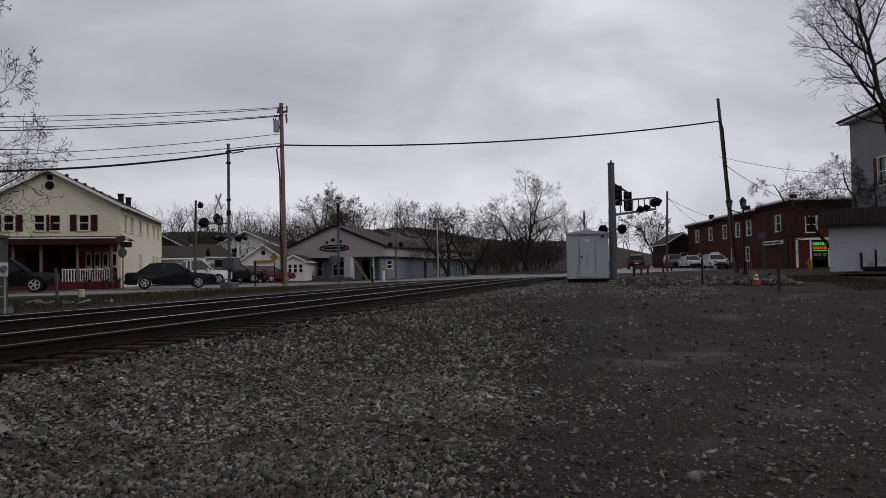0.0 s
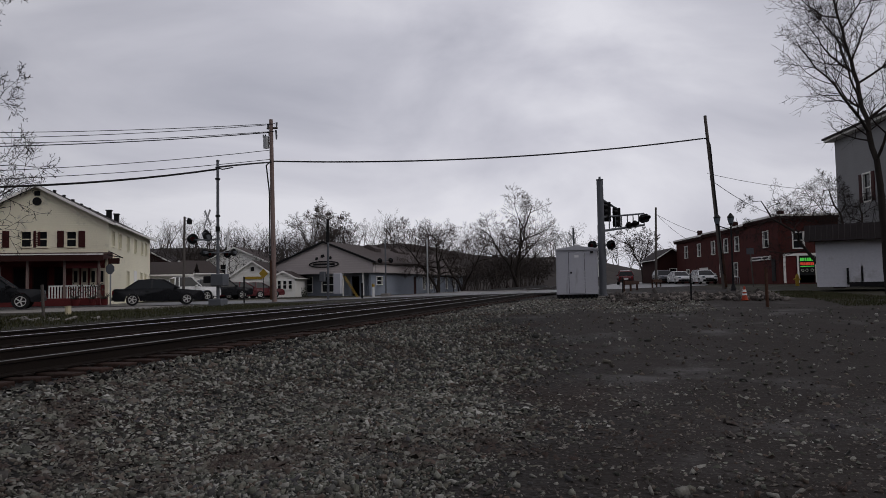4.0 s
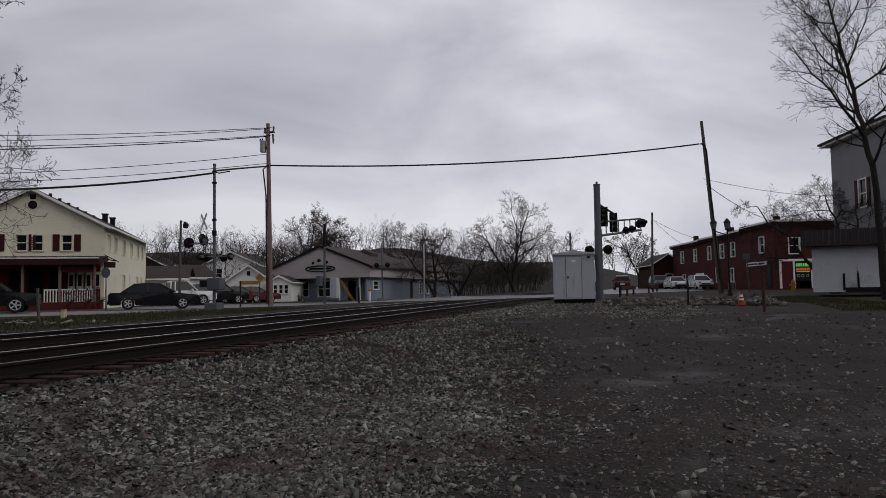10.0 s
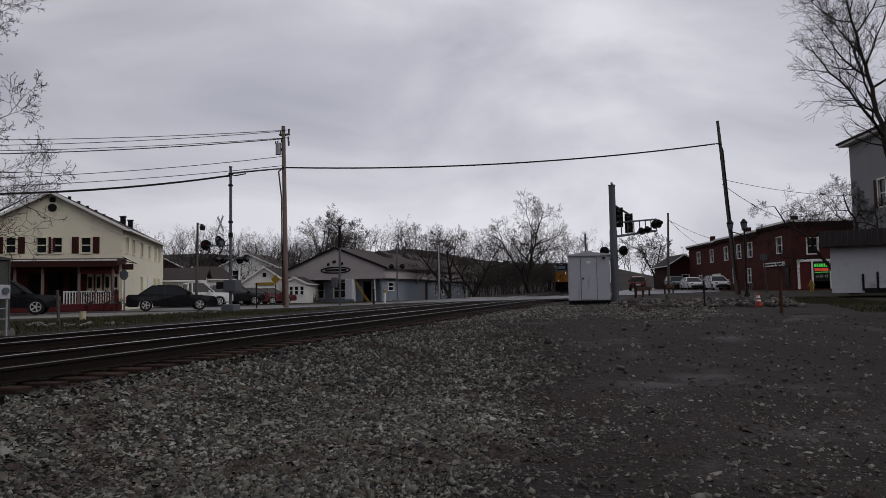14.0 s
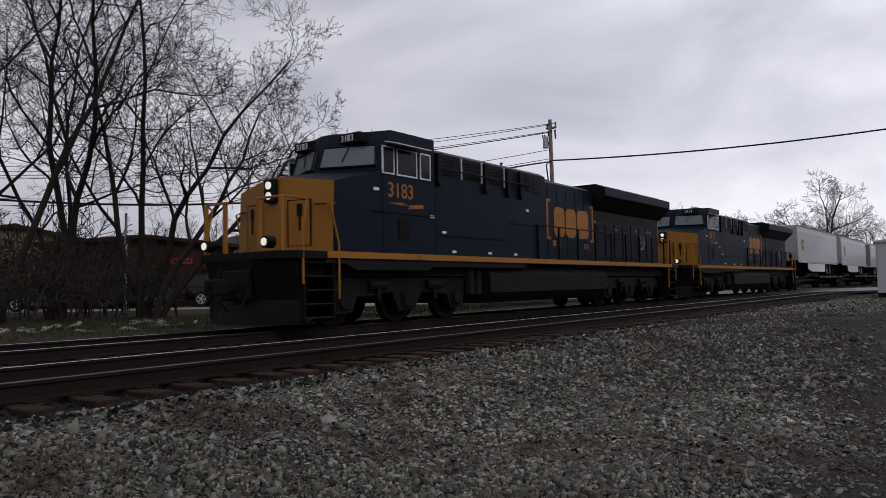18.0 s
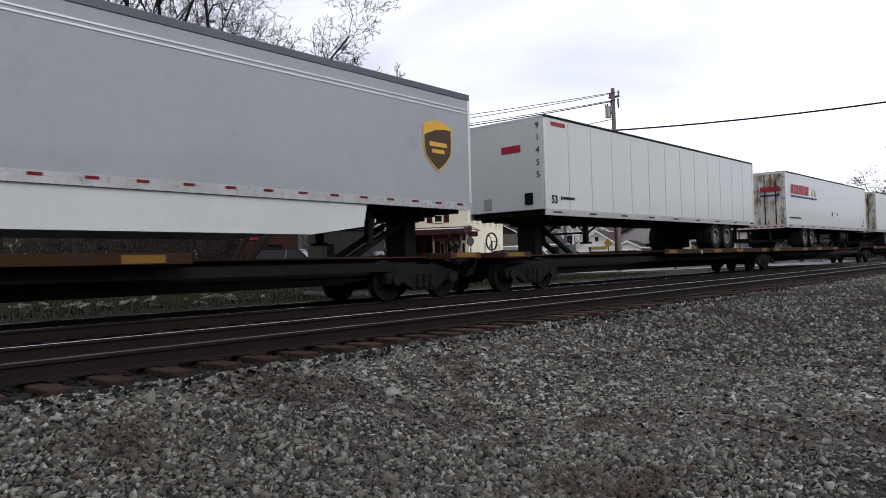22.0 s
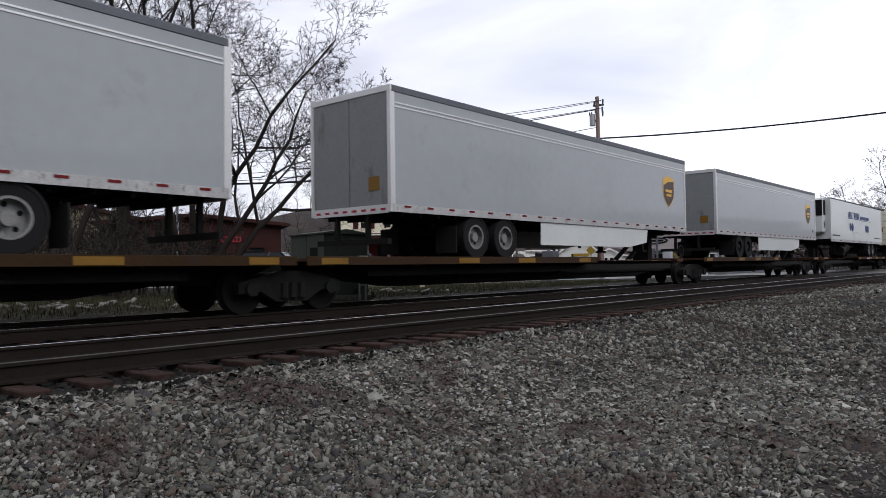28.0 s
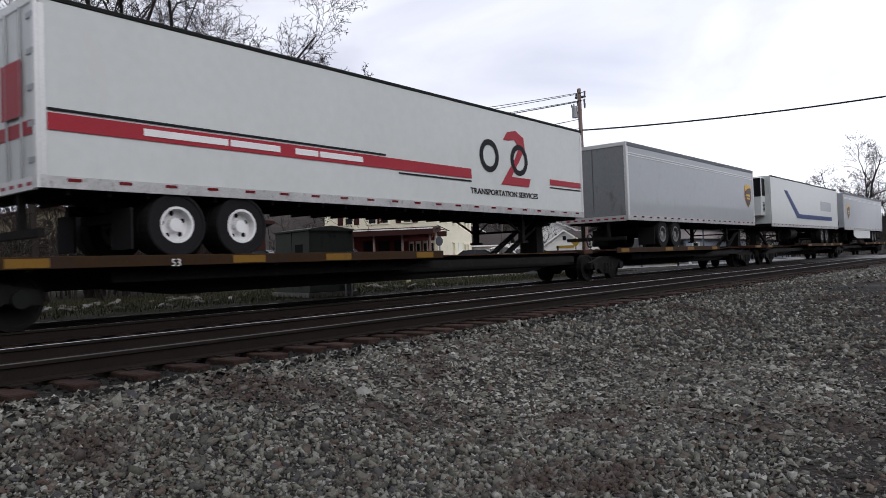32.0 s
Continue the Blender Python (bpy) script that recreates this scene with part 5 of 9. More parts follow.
T9, _ = trailer(271.85, nose_lead=False, length=15.3, rim="grime", wheels=(2.78, 3.91), label="grey parcel trailer with brown shield at its tail end", **grey)
shield(T9, 13.75, 3.38, YS); side_text(T9, "53", 0.2, 14.55, 2.4)
for T in (T3, T8, T9):
    part("yellow_tag", B((-0.045, -0.036, -0.95, -0.62, 2.45, 2.75)), "stripe", T)
T10, _ = trailer(290.65, "whitet", True, "white refrigerated trailer with blue lettering shapes", reefer=True, reflect="ink", door="cream", panels=0)
T11, _ = trailer(308.5, "cream", False, "cream trailer with a red square mark and plated doors", door="cream", panels=13, rim="white")
T12, _ = trailer(325.7, "whitet", False, length=15.5, label="dull white trailer with blue lettering shapes and discs", door="dirtyw", panels=12, reflect="ink")
part("top_band", B((0.06, 15.44, -1.298, -1.286, 4.3, 4.5)), "greyt", T12, "dull grey metal top band")
for T, x in ((T10, 4.66), (T11, 10.9), (T12, 10.0)):
    sw = part("spare_wheel", R_(((x, -0.98, 1.45), (x, -0.72, 1.45), 0.36), n=24), "rubber", T)
    part("spare_rim", R_(((x, -1.02, 1.45), (x, -0.981, 1.45), 0.29), ((x, -1.06, 1.45), (x, -1.021, 1.45), 0.1), n=24), "greyt", sw, "pale pressed steel disc")
    part("fuel_tank", R_(((x - 1.15, -0.95, 1.42), (x - 0.45, -0.95, 1.42), 0.3), n=14), "under", T)
for T, x in ((T10, 4.74), (T12, 4.26)):
    for k in range(8):
        xx, w = x + k * 0.42, (0.3, 0.16, 0.16, 0.1, 0.3, 0.26, 0.24, 0.2)[k]
        part("blue_block", P_([(xx, 3.62), (xx + 0.1, 4.0), (xx + 0.1 + w, 4.0), (xx + w, 3.62)], YS - 0.008, YS), "blu", T, "bold slanted blue mark")

    bars(T, [(x - 0.1, x + 3.45, 3.55, 3.59), (x + 3.5, x + 5.2, 3.60, 3.82), (x + 5.3, x + 6.3, 3.60, 3.82), (x + 3.5, x + 6.9, 3.52, 3.55)], "blu")
    for dx in (0.54, 1.13, 5.4, 6.0):
        dc = bmesh.new()
        disc(dc, (x + dx, 3.0), 0.27, YS - 0.008, YS, 24)
        part("blue_disc", dc, "blu", T, "dark blue disc")
    bars(T, [(0.35, 2.6, 2.32, 2.40)] if T is T12 else [(0.4, 2.3, 2.33, 2.40), (12.8, 15.3, 2.36, 2.42)], "ink")
part("vent_panel", B((6.2, 8.6, YS - 0.006, YS, 2.22, 2.66)), "whitet", T10)
bars(T10, [(6.18, 6.2, 2.2, 2.68), (8.6, 8.62, 2.2, 2.68), (6.2, 8.6, 2.66, 2.68), (7.1, 7.12, 2.22, 2.66), (7.85, 7.87, 2.22, 2.66)], "greyt", "panel_seam")
part("red_square", B((13.5, 14.33, YS - 0.008, YS, 3.42, 4.12)), "red", T11, "red square mark")
part("white_dart", P_([(13.58, 3.5), (13.75, 3.62), (14.02, 3.66), (14.24, 3.98), (13.9, 3.92), (13.66, 3.74)], YS - 0.012, YS - 0.0085), "white", T11, "plain white dart shape")
bars(T11, [(13.5, 14.33, 3.27, 3.36)], "ink"); bars(T11, [(13.5, 14.33, 3.14, 3.2)], "red")
part("door_square", B((-0.075, -0.07, 0.1, 0.95, 3.2, 4.1), (-0.075, -0.07, -0.35, 0.05, 3.2, 4.1)), "red", T11)
part("yellow_plate", B((-0.075, -0.07, -1.05, -0.8, 3.0, 3.35)), "stripe", T11)
T13, _ = trailer(343.1, "whitet", False, wheels=(2.05, 3.27), label= "white trailer with red and black stripes, ring mark, white rims", door="whitet", rim="white")
bars(T13, [(0.1, 9.95, 2.78, 3.02), (13.75, 15.6, 2.86, 3.02)], "red", "red_stripe")
bars(T13, [(0.1, 6.9, 3.05, 3.09), (7.3, 9.95, 2.70, 2.735), (13.75, 15.6, 2.77, 2.8)], "ink", "black_stripe")
bars(T13, [(1.5, 3.0, 2.85, 2.96), (3.05, 4.1, 2.85, 2.96), (4.45, 5.0, 2.85, 2.96), (5.05, 6.2, 2.85, 2.96)], "white", y=YS - 0.009)
rg = bmesh.new()
ring(rg, (10.75, 3.42), 0.42, 0.28, YS - 0.010, YS)
ring(rg, (12.15, 3.42), 0.42, 0.28, YS - 0.010, YS)
part("black_rings", rg, "ink", T13, "two bold black rings")
part("red_ribbon", P_([(11.4, 3.9), (11.6, 4.12), (12.0, 4.2), (12.4, 4.05), (12.45, 3.75), (12.2, 3.45), (11.75, 2.95), (12.7, 2.95), (12.6, 2.72), (11.25, 2.72), (11.95, 3.45), (12.15, 3.75), (11.95, 3.95), (11.65, 3.9)], YS - 0.006, YS), "red", T13)
side_text(T13, "TRANSPORTATION SERVICES", 0.2, 9.9, 2.42, bold=0.004, wide=1.2)
part("door_ribbon", B((-0.075, -0.07, -0.9, -0.2, 3.0, 3.8)), "red", T13)
part("door_stripe", B((-0.045, -0.036, -1.15, 1.15, 2.72, 2.92)), "red", T13)
T14, _ = trailer(362.0, nose_lead=False, label="dusty grey parcel trailer with shield at the far end", length=14.0, **{**grey, "skirt": False})
shield(T14, 13.1, 3.38, YS)
T15, _ = trailer(378.9, "whitet", True, "white refrigerated trailer with a slanting blue stripe", reefer=True)
part("blue_slash", P_([(2.6, 4.0), (3.2, 4.0), (5.6, 2.75), (14.0, 2.75), (14.0, 2.5), (5.2, 2.5)], YS - 0.008, YS), "blu", T15)
bars(T15, [(11.0, 13.8, 3.1, 3.7)], "greyt")
T16, _ = trailer(396.9, nose_lead=True, label="grey parcel trailer at the end of the visible train", **grey)
shield(T16, 1.5, 3.29, YS)


# ---- articulated spine cars under the trailers ----
def spine_platform(s, length, lead_x, tail_x, nose_lead, trailer_s, label, end_lead, end_tail, mark=""):
    """One platform: centre sill, wheel trays, hitch; trucks at the places given."""
    C = rolling("spine_car_platform", s, length, label, "rail car", "spine car platforms")
    o = trailer_s - s
    L = length
    part("centre_sill", B((0.3, L - 0.3, -0.34, 0.34, 0.52, 0.90), bevel=0.01), "under", C, "dark steel centre sill")
    part("sill_belly", P_([(2.2, 0.53), (3.6, 0.36), (L - 3.6, 0.36), (L - 2.2, 0.53)], -0.3, 0.3), "under", C)
    part("side_sill", B((2.0, L - 2.0, -1.0, -0.75, 0.62, 0.80), (2.0, L - 2.0, 0.75, 1.0, 0.62, 0.80)), "under", C)
    part("sill_cover", B((0.5, L - 0.5, -0.55, 0.55, 0.90, 0.93)), "deck", C)
    a, b = (o + 6.8, L - 0.1) if nose_lead else (0.1, o + 8.6)
    for sgn in (-1, 1):
        tr = part("wheel_tray", B((a, b, *sorted((sgn * 0.58, sgn * 1.36)), 0.93, 0.985)), "deck", C)
        part("tray_edge", B((a, b, *sorted((sgn * 1.361, sgn * 1.40)), 0.85, 1.02), bevel=0.006), "ochre", tr, "weathered ochre tray edge")
        for k, (u, v) in enumerate(((0.03, 0.09), (0.40, 0.47), (0.62, 0.69), (0.9, 0.96))):
            part("edge_reflector", B((a + u * (b - a), a + v * (b - a), *sorted((sgn * 1.401, sgn * 1.409)), 0.87, 0.995)), "stripe", tr, "yellow reflector plate")
        n = 5
        for k in range(n):
            x = a + 0.6 + k * (b - a - 1.2) / (n - 1)
            br = bmesh.new()
            prism(br, [(sgn * 0.34, 0.55), (sgn * 0.34, 0.92), (sgn * 1.36, 0.92), (sgn * 1.36, 0.82)], x - 0.04, x + 0.04, "x")
            part("tray_bracket", br, "under", C)
    if mark:
        lettering(mark, 0.17, Matrix.Translation((a + 0.28 * (b - a), -1.41, 0.84)) @ FRONT, "white", C, "lettering", "worn white lettering")
    # hitch under the kingpin
    hx = o + 1.05 if nose_lead else o + 14.7
    d = 1 if nose_lead else -1
    hs = part("hitch_post", B((hx - 0.18, hx + 0.18, -0.3, 0.3, 0.93, 1.75)), "under", C)
    part("hitch_head", B((hx - 0.4, hx + 0.4, -0.42, 0.42, 1.75, 1.85), bevel=0.02), "under", hs)
    st = bmesh.new()
    for y in (-0.25, 0.25):
        prism(st, [(hx + d * 0.1, 1.72), (hx + d * 0.3, 1.72), (hx + d * 1.85, 0.95), (hx + d * 1.6, 0.95)], y - 0.06, y + 0.06)
    part("hitch_strut", st, "under", hs, "diagonal hitch strut")
    ex = 0.55 if nose_lead else L - 0.55
    for x, end in ((0.6, end_lead), (L - 0.6, end_tail)):
        part("end_sill", B((x - 0.55, x + 0.55, -1.3, 1.3, 0.86, 1.0), bevel=0.01) if end else B((x - 0.3, x + 0.3, -0.8, 0.8, 0.86, 0.98), bevel=0.01), "deck", C)
    for sgn in (-1, 1):
        part("end_reflector", B((ex - 0.4, ex + 0.3, *sorted((sgn * 1.30, sgn * 1.312)), 0.89, 0.985)) if (end_lead if nose_lead else end_tail) else B((hx - 0.4, hx + 0.1, *sorted((sgn * 0.551, sgn * 0.56)), 0.905, 0.925)), "stripe", C)
    bwx = 0.25 if nose_lead else L - 0.35
    wheel = ring(bmesh.new(), (bwx, 1.28), 0.23, 0.2, -0.75, -0.72)
    for k in range(3):
        rod(wheel, (bwx, -0.735, 1.28), (bwx + 0.2 * math.cos(k * 2.1), -0.735, 1.28 + 0.2 * math.sin(k * 2.1)), 0.012, None, 4)
    rod(wheel, (bwx, -0.735, 1.28), (bwx, -0.735, 0.95), 0.02, None, 5)
    part("hand_brake", wheel, "under", C)
    if lead_x is not None:
        freight_truck(C, lead_x - s)
    if tail_x is not None:
        freight_truck(C, tail_x - s)
    if end_lead:
        coupler(C, 0.1, -1)
        part("air_pipe", R_(((0.3, -0.5, 0.62), (3.0, -0.5, 0.62), 0.03)), "under", C)
    if end_tail:
        coupler(C, L - 0.1, 1)


# (from, to, leading truck, trailing truck, nose first, trailer's lead edge, free ends, mark)
for f, t, a, b, nl, ts_, el, et, mk_ in (
        (53.9, 72.5, 55.7, None, True, 55.43, 1, 0, "UP"), (72.6, 91.3, 72.6, None, True, 73.77, 0, 0, ""), (91.4, 110.2, 91.4, 108.4, False, 94.1, 0, 1, ""),
        (111.1, 130.4, 112.6, None, True, 113.0, 1, 0, "53"), (130.5, 149.9, 130.5, None, False, 133.1, 0, 0, ""), (150.0, 168.6, 150.0, 166.3, False, 151.55, 0, 1, ""),
        (231.0, 250.4, 231.9, None, True, 233.2, 1, 0, "TTAX 55023"), (250.5, 269.9, 250.5, None, False, 252.97, 0, 0, ""), (270.0, 287.7, 270.0, 286.0, False, 271.4, 0, 1, ""),
        (288.7, 307.0, 290.1, None, True, 290.65, 1, 0, "TTAX 653623"), (307.1, 324.7, 307.1, None, False, 308.5, 0, 0, ""), (324.8, 342.1, 324.8, None, False, 325.45, 0, 0, ""), (342.2, 360.6, 342.0, None, False, 343.1, 0, 0, "53"),
        (360.7, 377.0, 360.7, 375.2, False, 362.0, 0, 1, ""), (377.9, 395.6, 379.2, None, True, 378.9, 1, 0, ""), (395.7, 413.6, 395.7, 412.0, True, 396.9, 0, 1, "")):
    spine_platform(f, t - f, a, b, nl, ts_, "low dark spine car platform with rusty wheel trays", el, et, mk_)


# ---- well cars with stacked containers ----
def well_car(s, length, well0, well1, lead, tail, label, el, et):
    C = rolling("well_car", s, length, label, "rail car", "well cars")
    w0, w1 = well0 - s, well1 - s
    for sgn in (-1, 1):
        yo = sgn * 1.42
        part("top_chord", B((w0 - 0.25, w1 + 0.25, *sorted((sgn * 1.33, sgn * 1.45)), 1.05, 1.24), bevel=0.01), "wellcar", C, "stained ochre top chord")
        part("chord_lip", B((w0 - 0.25, w1 + 0.25, *sorted((sgn * 1.40, sgn * 1.51)), 1.241, 1.262), (w0 - 0.2, w1 + 0.2, *sorted((sgn * 1.38, sgn * 1.49)), 1.0, 1.049)), "wellcar", C)
        part("side_plate", P_([(w0 - 0.25, 1.049), (w0 + 0.5, 0.32), (w1 - 0.5, 0.32), (w1 + 0.25, 1.049)], *sorted((sgn * 1.355, sgn * 1.375))), "rust", C, "rust-streaked red-brown side plate")
        part("bottom_chord", B((w0 + 0.45, w1 - 0.45, *sorted((sgn * 1.30, sgn * 1.49)), 0.20, 0.319), bevel=0.01), "rust", C)
        for k in range(10):
            x = w0 + 0.75 + k * (w1 - w0 - 1.5) / 9
            part("side_post", B((x - 0.05, x + 0.05, *sorted((sgn * 1.376, sgn * 1.47)), 0.321, 0.998)), "rust", C)
        bl = bmesh.new()
        for x in (w0 + 1.6, w1 - 1.6):
            prism(bl, [(x - 0.14, 1.241), (x - 0.08, 1.42), (x + 0.08, 1.42), (x + 0.14, 1.241)], *sorted((sgn * 1.34, sgn * 1.43)))
        part("guide", bl, "deck", C)
        part("yellow_patch", B((w0 + 0.1, w0 + 0.9, *sorted((sgn * 1.451, sgn * 1.457)), 1.10, 1.22), (w1 - 0.9, w1 - 0.1, *sorted((sgn * 1.451, sgn * 1.457)), 1.10, 1.22)), "stripe", C)
        if sgn < 0:
            lettering("MAX GROSS WT FOR 20 FT CONTAINER", 0.13, Matrix.Translation((w0 + 8.6, -1.452, 1.09)) @ FRONT, "ink", C)
            lettering("53", 0.36, Matrix.Translation((w0 + 12.0, -1.377, 0.52)) @ FRONT, "ink", C)
            lettering("DTTX", 0.34, Matrix.Translation((w0 + 3.05, -1.377, 0.42)) @ FRONT, "ink", C, "lettering", "faded black reporting letters", wide=1.15)
            lettering("729252", 0.34, Matrix.Translation((w0 + 4.3, -1.377, 0.42)) @ FRONT, "tan", C, "lettering", "worn pale car number", wide=1.05)
            part("data_panel", B((w0 + 9.0, w0 + 9.7, -1.381, -1.376, 0.62, 0.74)), "tan", C)
            bars(C, [(w0 + 13.0, w0 + 13.7, 0.55, 0.62), (w0 + 9.9, w0 + 11.0, 0.4, 0.44)], "ink", y=-1.376)
    for x0, x1, d in ((0.35, w0 - 0.2, 1), (w1 + 0.2, length - 0.35, -1)):
        part("end_platform", B((x0, x1, -1.3, 1.3, 1.0, 1.1), bevel=0.01), "wellcar", C)
        part("end_bulkhead", P_([(w0 - 0.2, 1.0), (w0 + 0.4, 0.3), (w0 + 0.3, 0.3), (w0 - 0.3, 1.0)] if d > 0 else [(w1 + 0.2, 1.0), (w1 - 0.4, 0.3), (w1 - 0.3, 0.3), (w1 + 0.3, 1.0)], -1.3, 1.3), "under", C)
        rl = bmesh.new()
        for y in (-1.2, -0.4, 0.4, 1.2):
            rod(rl, ((x0 + x1) / 2, y, 1.1), ((x0 + x1) / 2, y, 1.45), 0.02, None, 5)
        rod(rl, ((x0 + x1) / 2, -1.2, 1.45), ((x0 + x1) / 2, 1.2, 1.45), 0.02, None, 5)
        part("end_rail", rl, "wellcar", C)
    part("well_floor", B((w0 + 0.5, w1 - 0.5, -1.29, 1.29, 0.22, 0.30)), "under", C)
    if lead is not None:
        freight_truck(C, lead - s)
    if tail is not None:
        freight_truck(C, tail - s)
    if el:
        coupler(C, 0.1, -1)
    if et:
        coupler(C, length - 0.1, 1)


well_car(169.3, 20.6, 172.2, 188.9, 170.9, None, "ochre well car with rust-streaked sides", 1, 0)
well_car(190.0, 19.5, 191.7, 208.1, 190.3, None, "ochre well car, articulated, rust-streaked", 0, 0)
well_car(209.6, 20.4, 211.0, 227.6, 209.6, 228.8, "ochre well car at the end of its set", 0, 1)


def container(s, z0, z1, paint, doorpaint, label, length=16.1, group="stacked containers"):
    """A corrugated container with post frames and double doors foremost."""
    K = rolling("shipping_container", s, length, label, "container", group)
    L = length
    part("box_core", B((0.06, L - 0.06, -1.24, 1.24, z0 + 0.05, z1 - 0.04)), paint, K)
    for sgn in (-1, 1):
        bm = bmesh.new()
        n = 58
        prev = None
        for k in range(n):
            x = 0.18 + k * (L - 0.36) / n
            w = (L - 0.36) / n
            for dx, dy in ((0, 0), (w * 0.36, 0), (w * 0.46, -0.05), (w * 0.86, -0.05)):
                y = sgn * (1.292 + dy)
                cur = (bm.verts.new((x + dx, y, z0 + 0.16)), bm.verts.new((x + dx, y, z1 - 0.12)))
                if prev:
                    bm.faces.new((prev[0], cur[0], cur[1], prev[1]) if sgn < 0 else (cur[0], prev[0], prev[1], cur[1]))
                prev = cur
        part("corrugated_side", bm, paint, K)
        part("top_rail", B((0.15, L - 0.15, *sorted((sgn * 1.24, sgn * 1.299)), z1 - 0.12, z1)), paint, K)
        part("bottom_rail", B((0.15, L - 0.15, *sorted((sgn * 1.24, sgn * 1.302)), z0, z0 + 0.16)), paint, K)
        for x in (0.0, 2.1, L - 2.25, L - 0.15):
            part("post", B((x, x + 0.15, *sorted((sgn * 1.22, sgn * 1.305)), z0, z1), bevel=0.008), paint, K)
        for x in (0.0, 2.1, L - 2.25, L - 0.15):
            for z in (z0 - 0.01, z1 - 0.1):
                part("corner_casting", B((x - 0.01, x + 0.17, *sorted((sgn * 1.2, sgn * 1.31)), z, z + 0.12)), "grime", K)
    rb = bmesh.new()
    for k in range(10):
        box(rb, 0.5 + k * 1.6, 0.58 + k * 1.6, -1.2, 1.2, z1 - 0.04, z1 - 0.005)
    part("roof_ribs", rb, paint, K)
    for sgn in (-1, 1):
        d = part("door", B((0.0, 0.055, *sorted((sgn * 0.01, sgn * 1.21)), z0 + 0.1, z1 - 0.08)), doorpaint, K, "stained container door")
        for k in range(5):
            part("door_panel", B((-0.02, 0.0, *sorted((sgn * 0.08, sgn * 1.15)), z0 + 0.3 + k * (z1 - z0 - 0.5) / 5, z0 + 0.5 + k * (z1 - z0 - 0.5) / 5)), doorpaint, d)
        lk = bmesh.new()
        for y in (0.3, 0.9):
            rod(lk, (-0.04, sgn * y, z0 + 0.05), (-0.04, sgn * y, z1 - 0.05), 0.022, None, 6)
        part("lock_rod", lk, doorpaint, d)
    return K


D1a = container(172.65, 0.55, 2.93, "whitec", "whitec", "white corrugated container in the well")
D1b = container(172.65, 2.95, 5.62, "tan", "tandoor", "tan corrugated container with rust-black doors")
D2a = container(192.0, 0.55, 2.93, "navy", "navy", "navy blue corrugated container in the well")
D2b = container(192.0, 2.95, 5.62, "tan2", "tandoor", "pale tan container stacked on a navy one")
D3a = container(211.3, 0.55, 2.93, "tan2", "tandoor", "pale tan container in the well")
D3b = container(211.3, 2.95, 5.62, "tan2", "tandoor", "pale tan container stacked on its like")
part("placard", P_([(8.5 + 0.24 * math.cos(k * math.pi / 2), 3.45 + 0.24 * math.sin(k * math.pi / 2)) for k in range(4)], -1.312, -1.306), "sheet", D1b)
for txt, x, z in (("WTP", 1.5, 2.36), ("U", 2.75, 2.56), ("GPSU  605989", 2.58, 2.32)):
    lettering(txt, 0.24, Matrix.Translation((x, -1.308, z)) @ FRONT, "ink", D1a, "lettering", "black container code")
bars(D1b, [(2.6, 3.3, 5.15, 5.25), (13.9, 14.1, 5.0, 5.1)], "ink", y=-1.3)
bars(D2a, [(11.0, 13.2, 1.7, 1.95), (12.6, 13.1, 2.3, 2.38), (0.35, 0.9, 2.5, 2.6)], "white", y=-1.3)
part("diamond", P_([(8.6, 2.0), (8.78, 2.2), (8.96, 2.0), (8.78, 1.8)], -1.31, -1.304), "white", D2a)
part("swirl", ring(bmesh.new(), (13.6, 1.95), 0.3, 0.18, -1.31, -1.304), "white", D2a)
bars(D2b, [(3.6, 4.5, 5.15, 5.25)], "ink", y=-1.3)

# ---- buildings ----
def wall_mesh(length, height, holes, thick, m):
    """A wall along u with openings (u0, u1, z0, z1) right through it; m carries (u, inward, z) to the thing's space."""
    us = sorted({0.0, length, *[h[0] for h in holes], *[h[1] for h in holes]})
    zs = sorted({0.0, height, *[h[2] for h in holes], *[h[3] for h in holes]})
    bm = bmesh.new()
    for u0, u1 in zip(us, us[1:]):
        run = None
        for z0, z1 in zip(zs, zs[1:]):
            solid = not any(h[0] < (u0 + u1) / 2 < h[1] and h[2] < (z0 + z1) / 2 < h[3] for h in holes)
            if solid:
                run = [run[0] if run else z0, z1]
            if run and (not solid or z1 == zs[-1]):
                box(bm, u0, u1, 0, thick, run[0], run[1], m)
                run = None
    bmesh.ops.remove_doubles(bm, verts=bm.verts[:], dist=0.0005)
    bmesh.ops.recalc_face_normals(bm, faces=bm.faces[:])
    return bm


def face_matrix(face, W, L):
    u, n, o = {"front": ((0, 1, 0), (1, 0, 0), (0, 0, 0)), "back": ((0, 1, 0), (-1, 0, 0), (L, 0, 0)), "right": ((1, 0, 0), (0, 1, 0), (0, 0, 0)), "left": ((1, 0, 0), (0, -1, 0), (0, W, 0))}[face]
    return Matrix(((u[0], n[0], 0, o[0]), (u[1], n[1], 0, o[1]), (0, 0, 1, 0), (0, 0, 0, 1)))


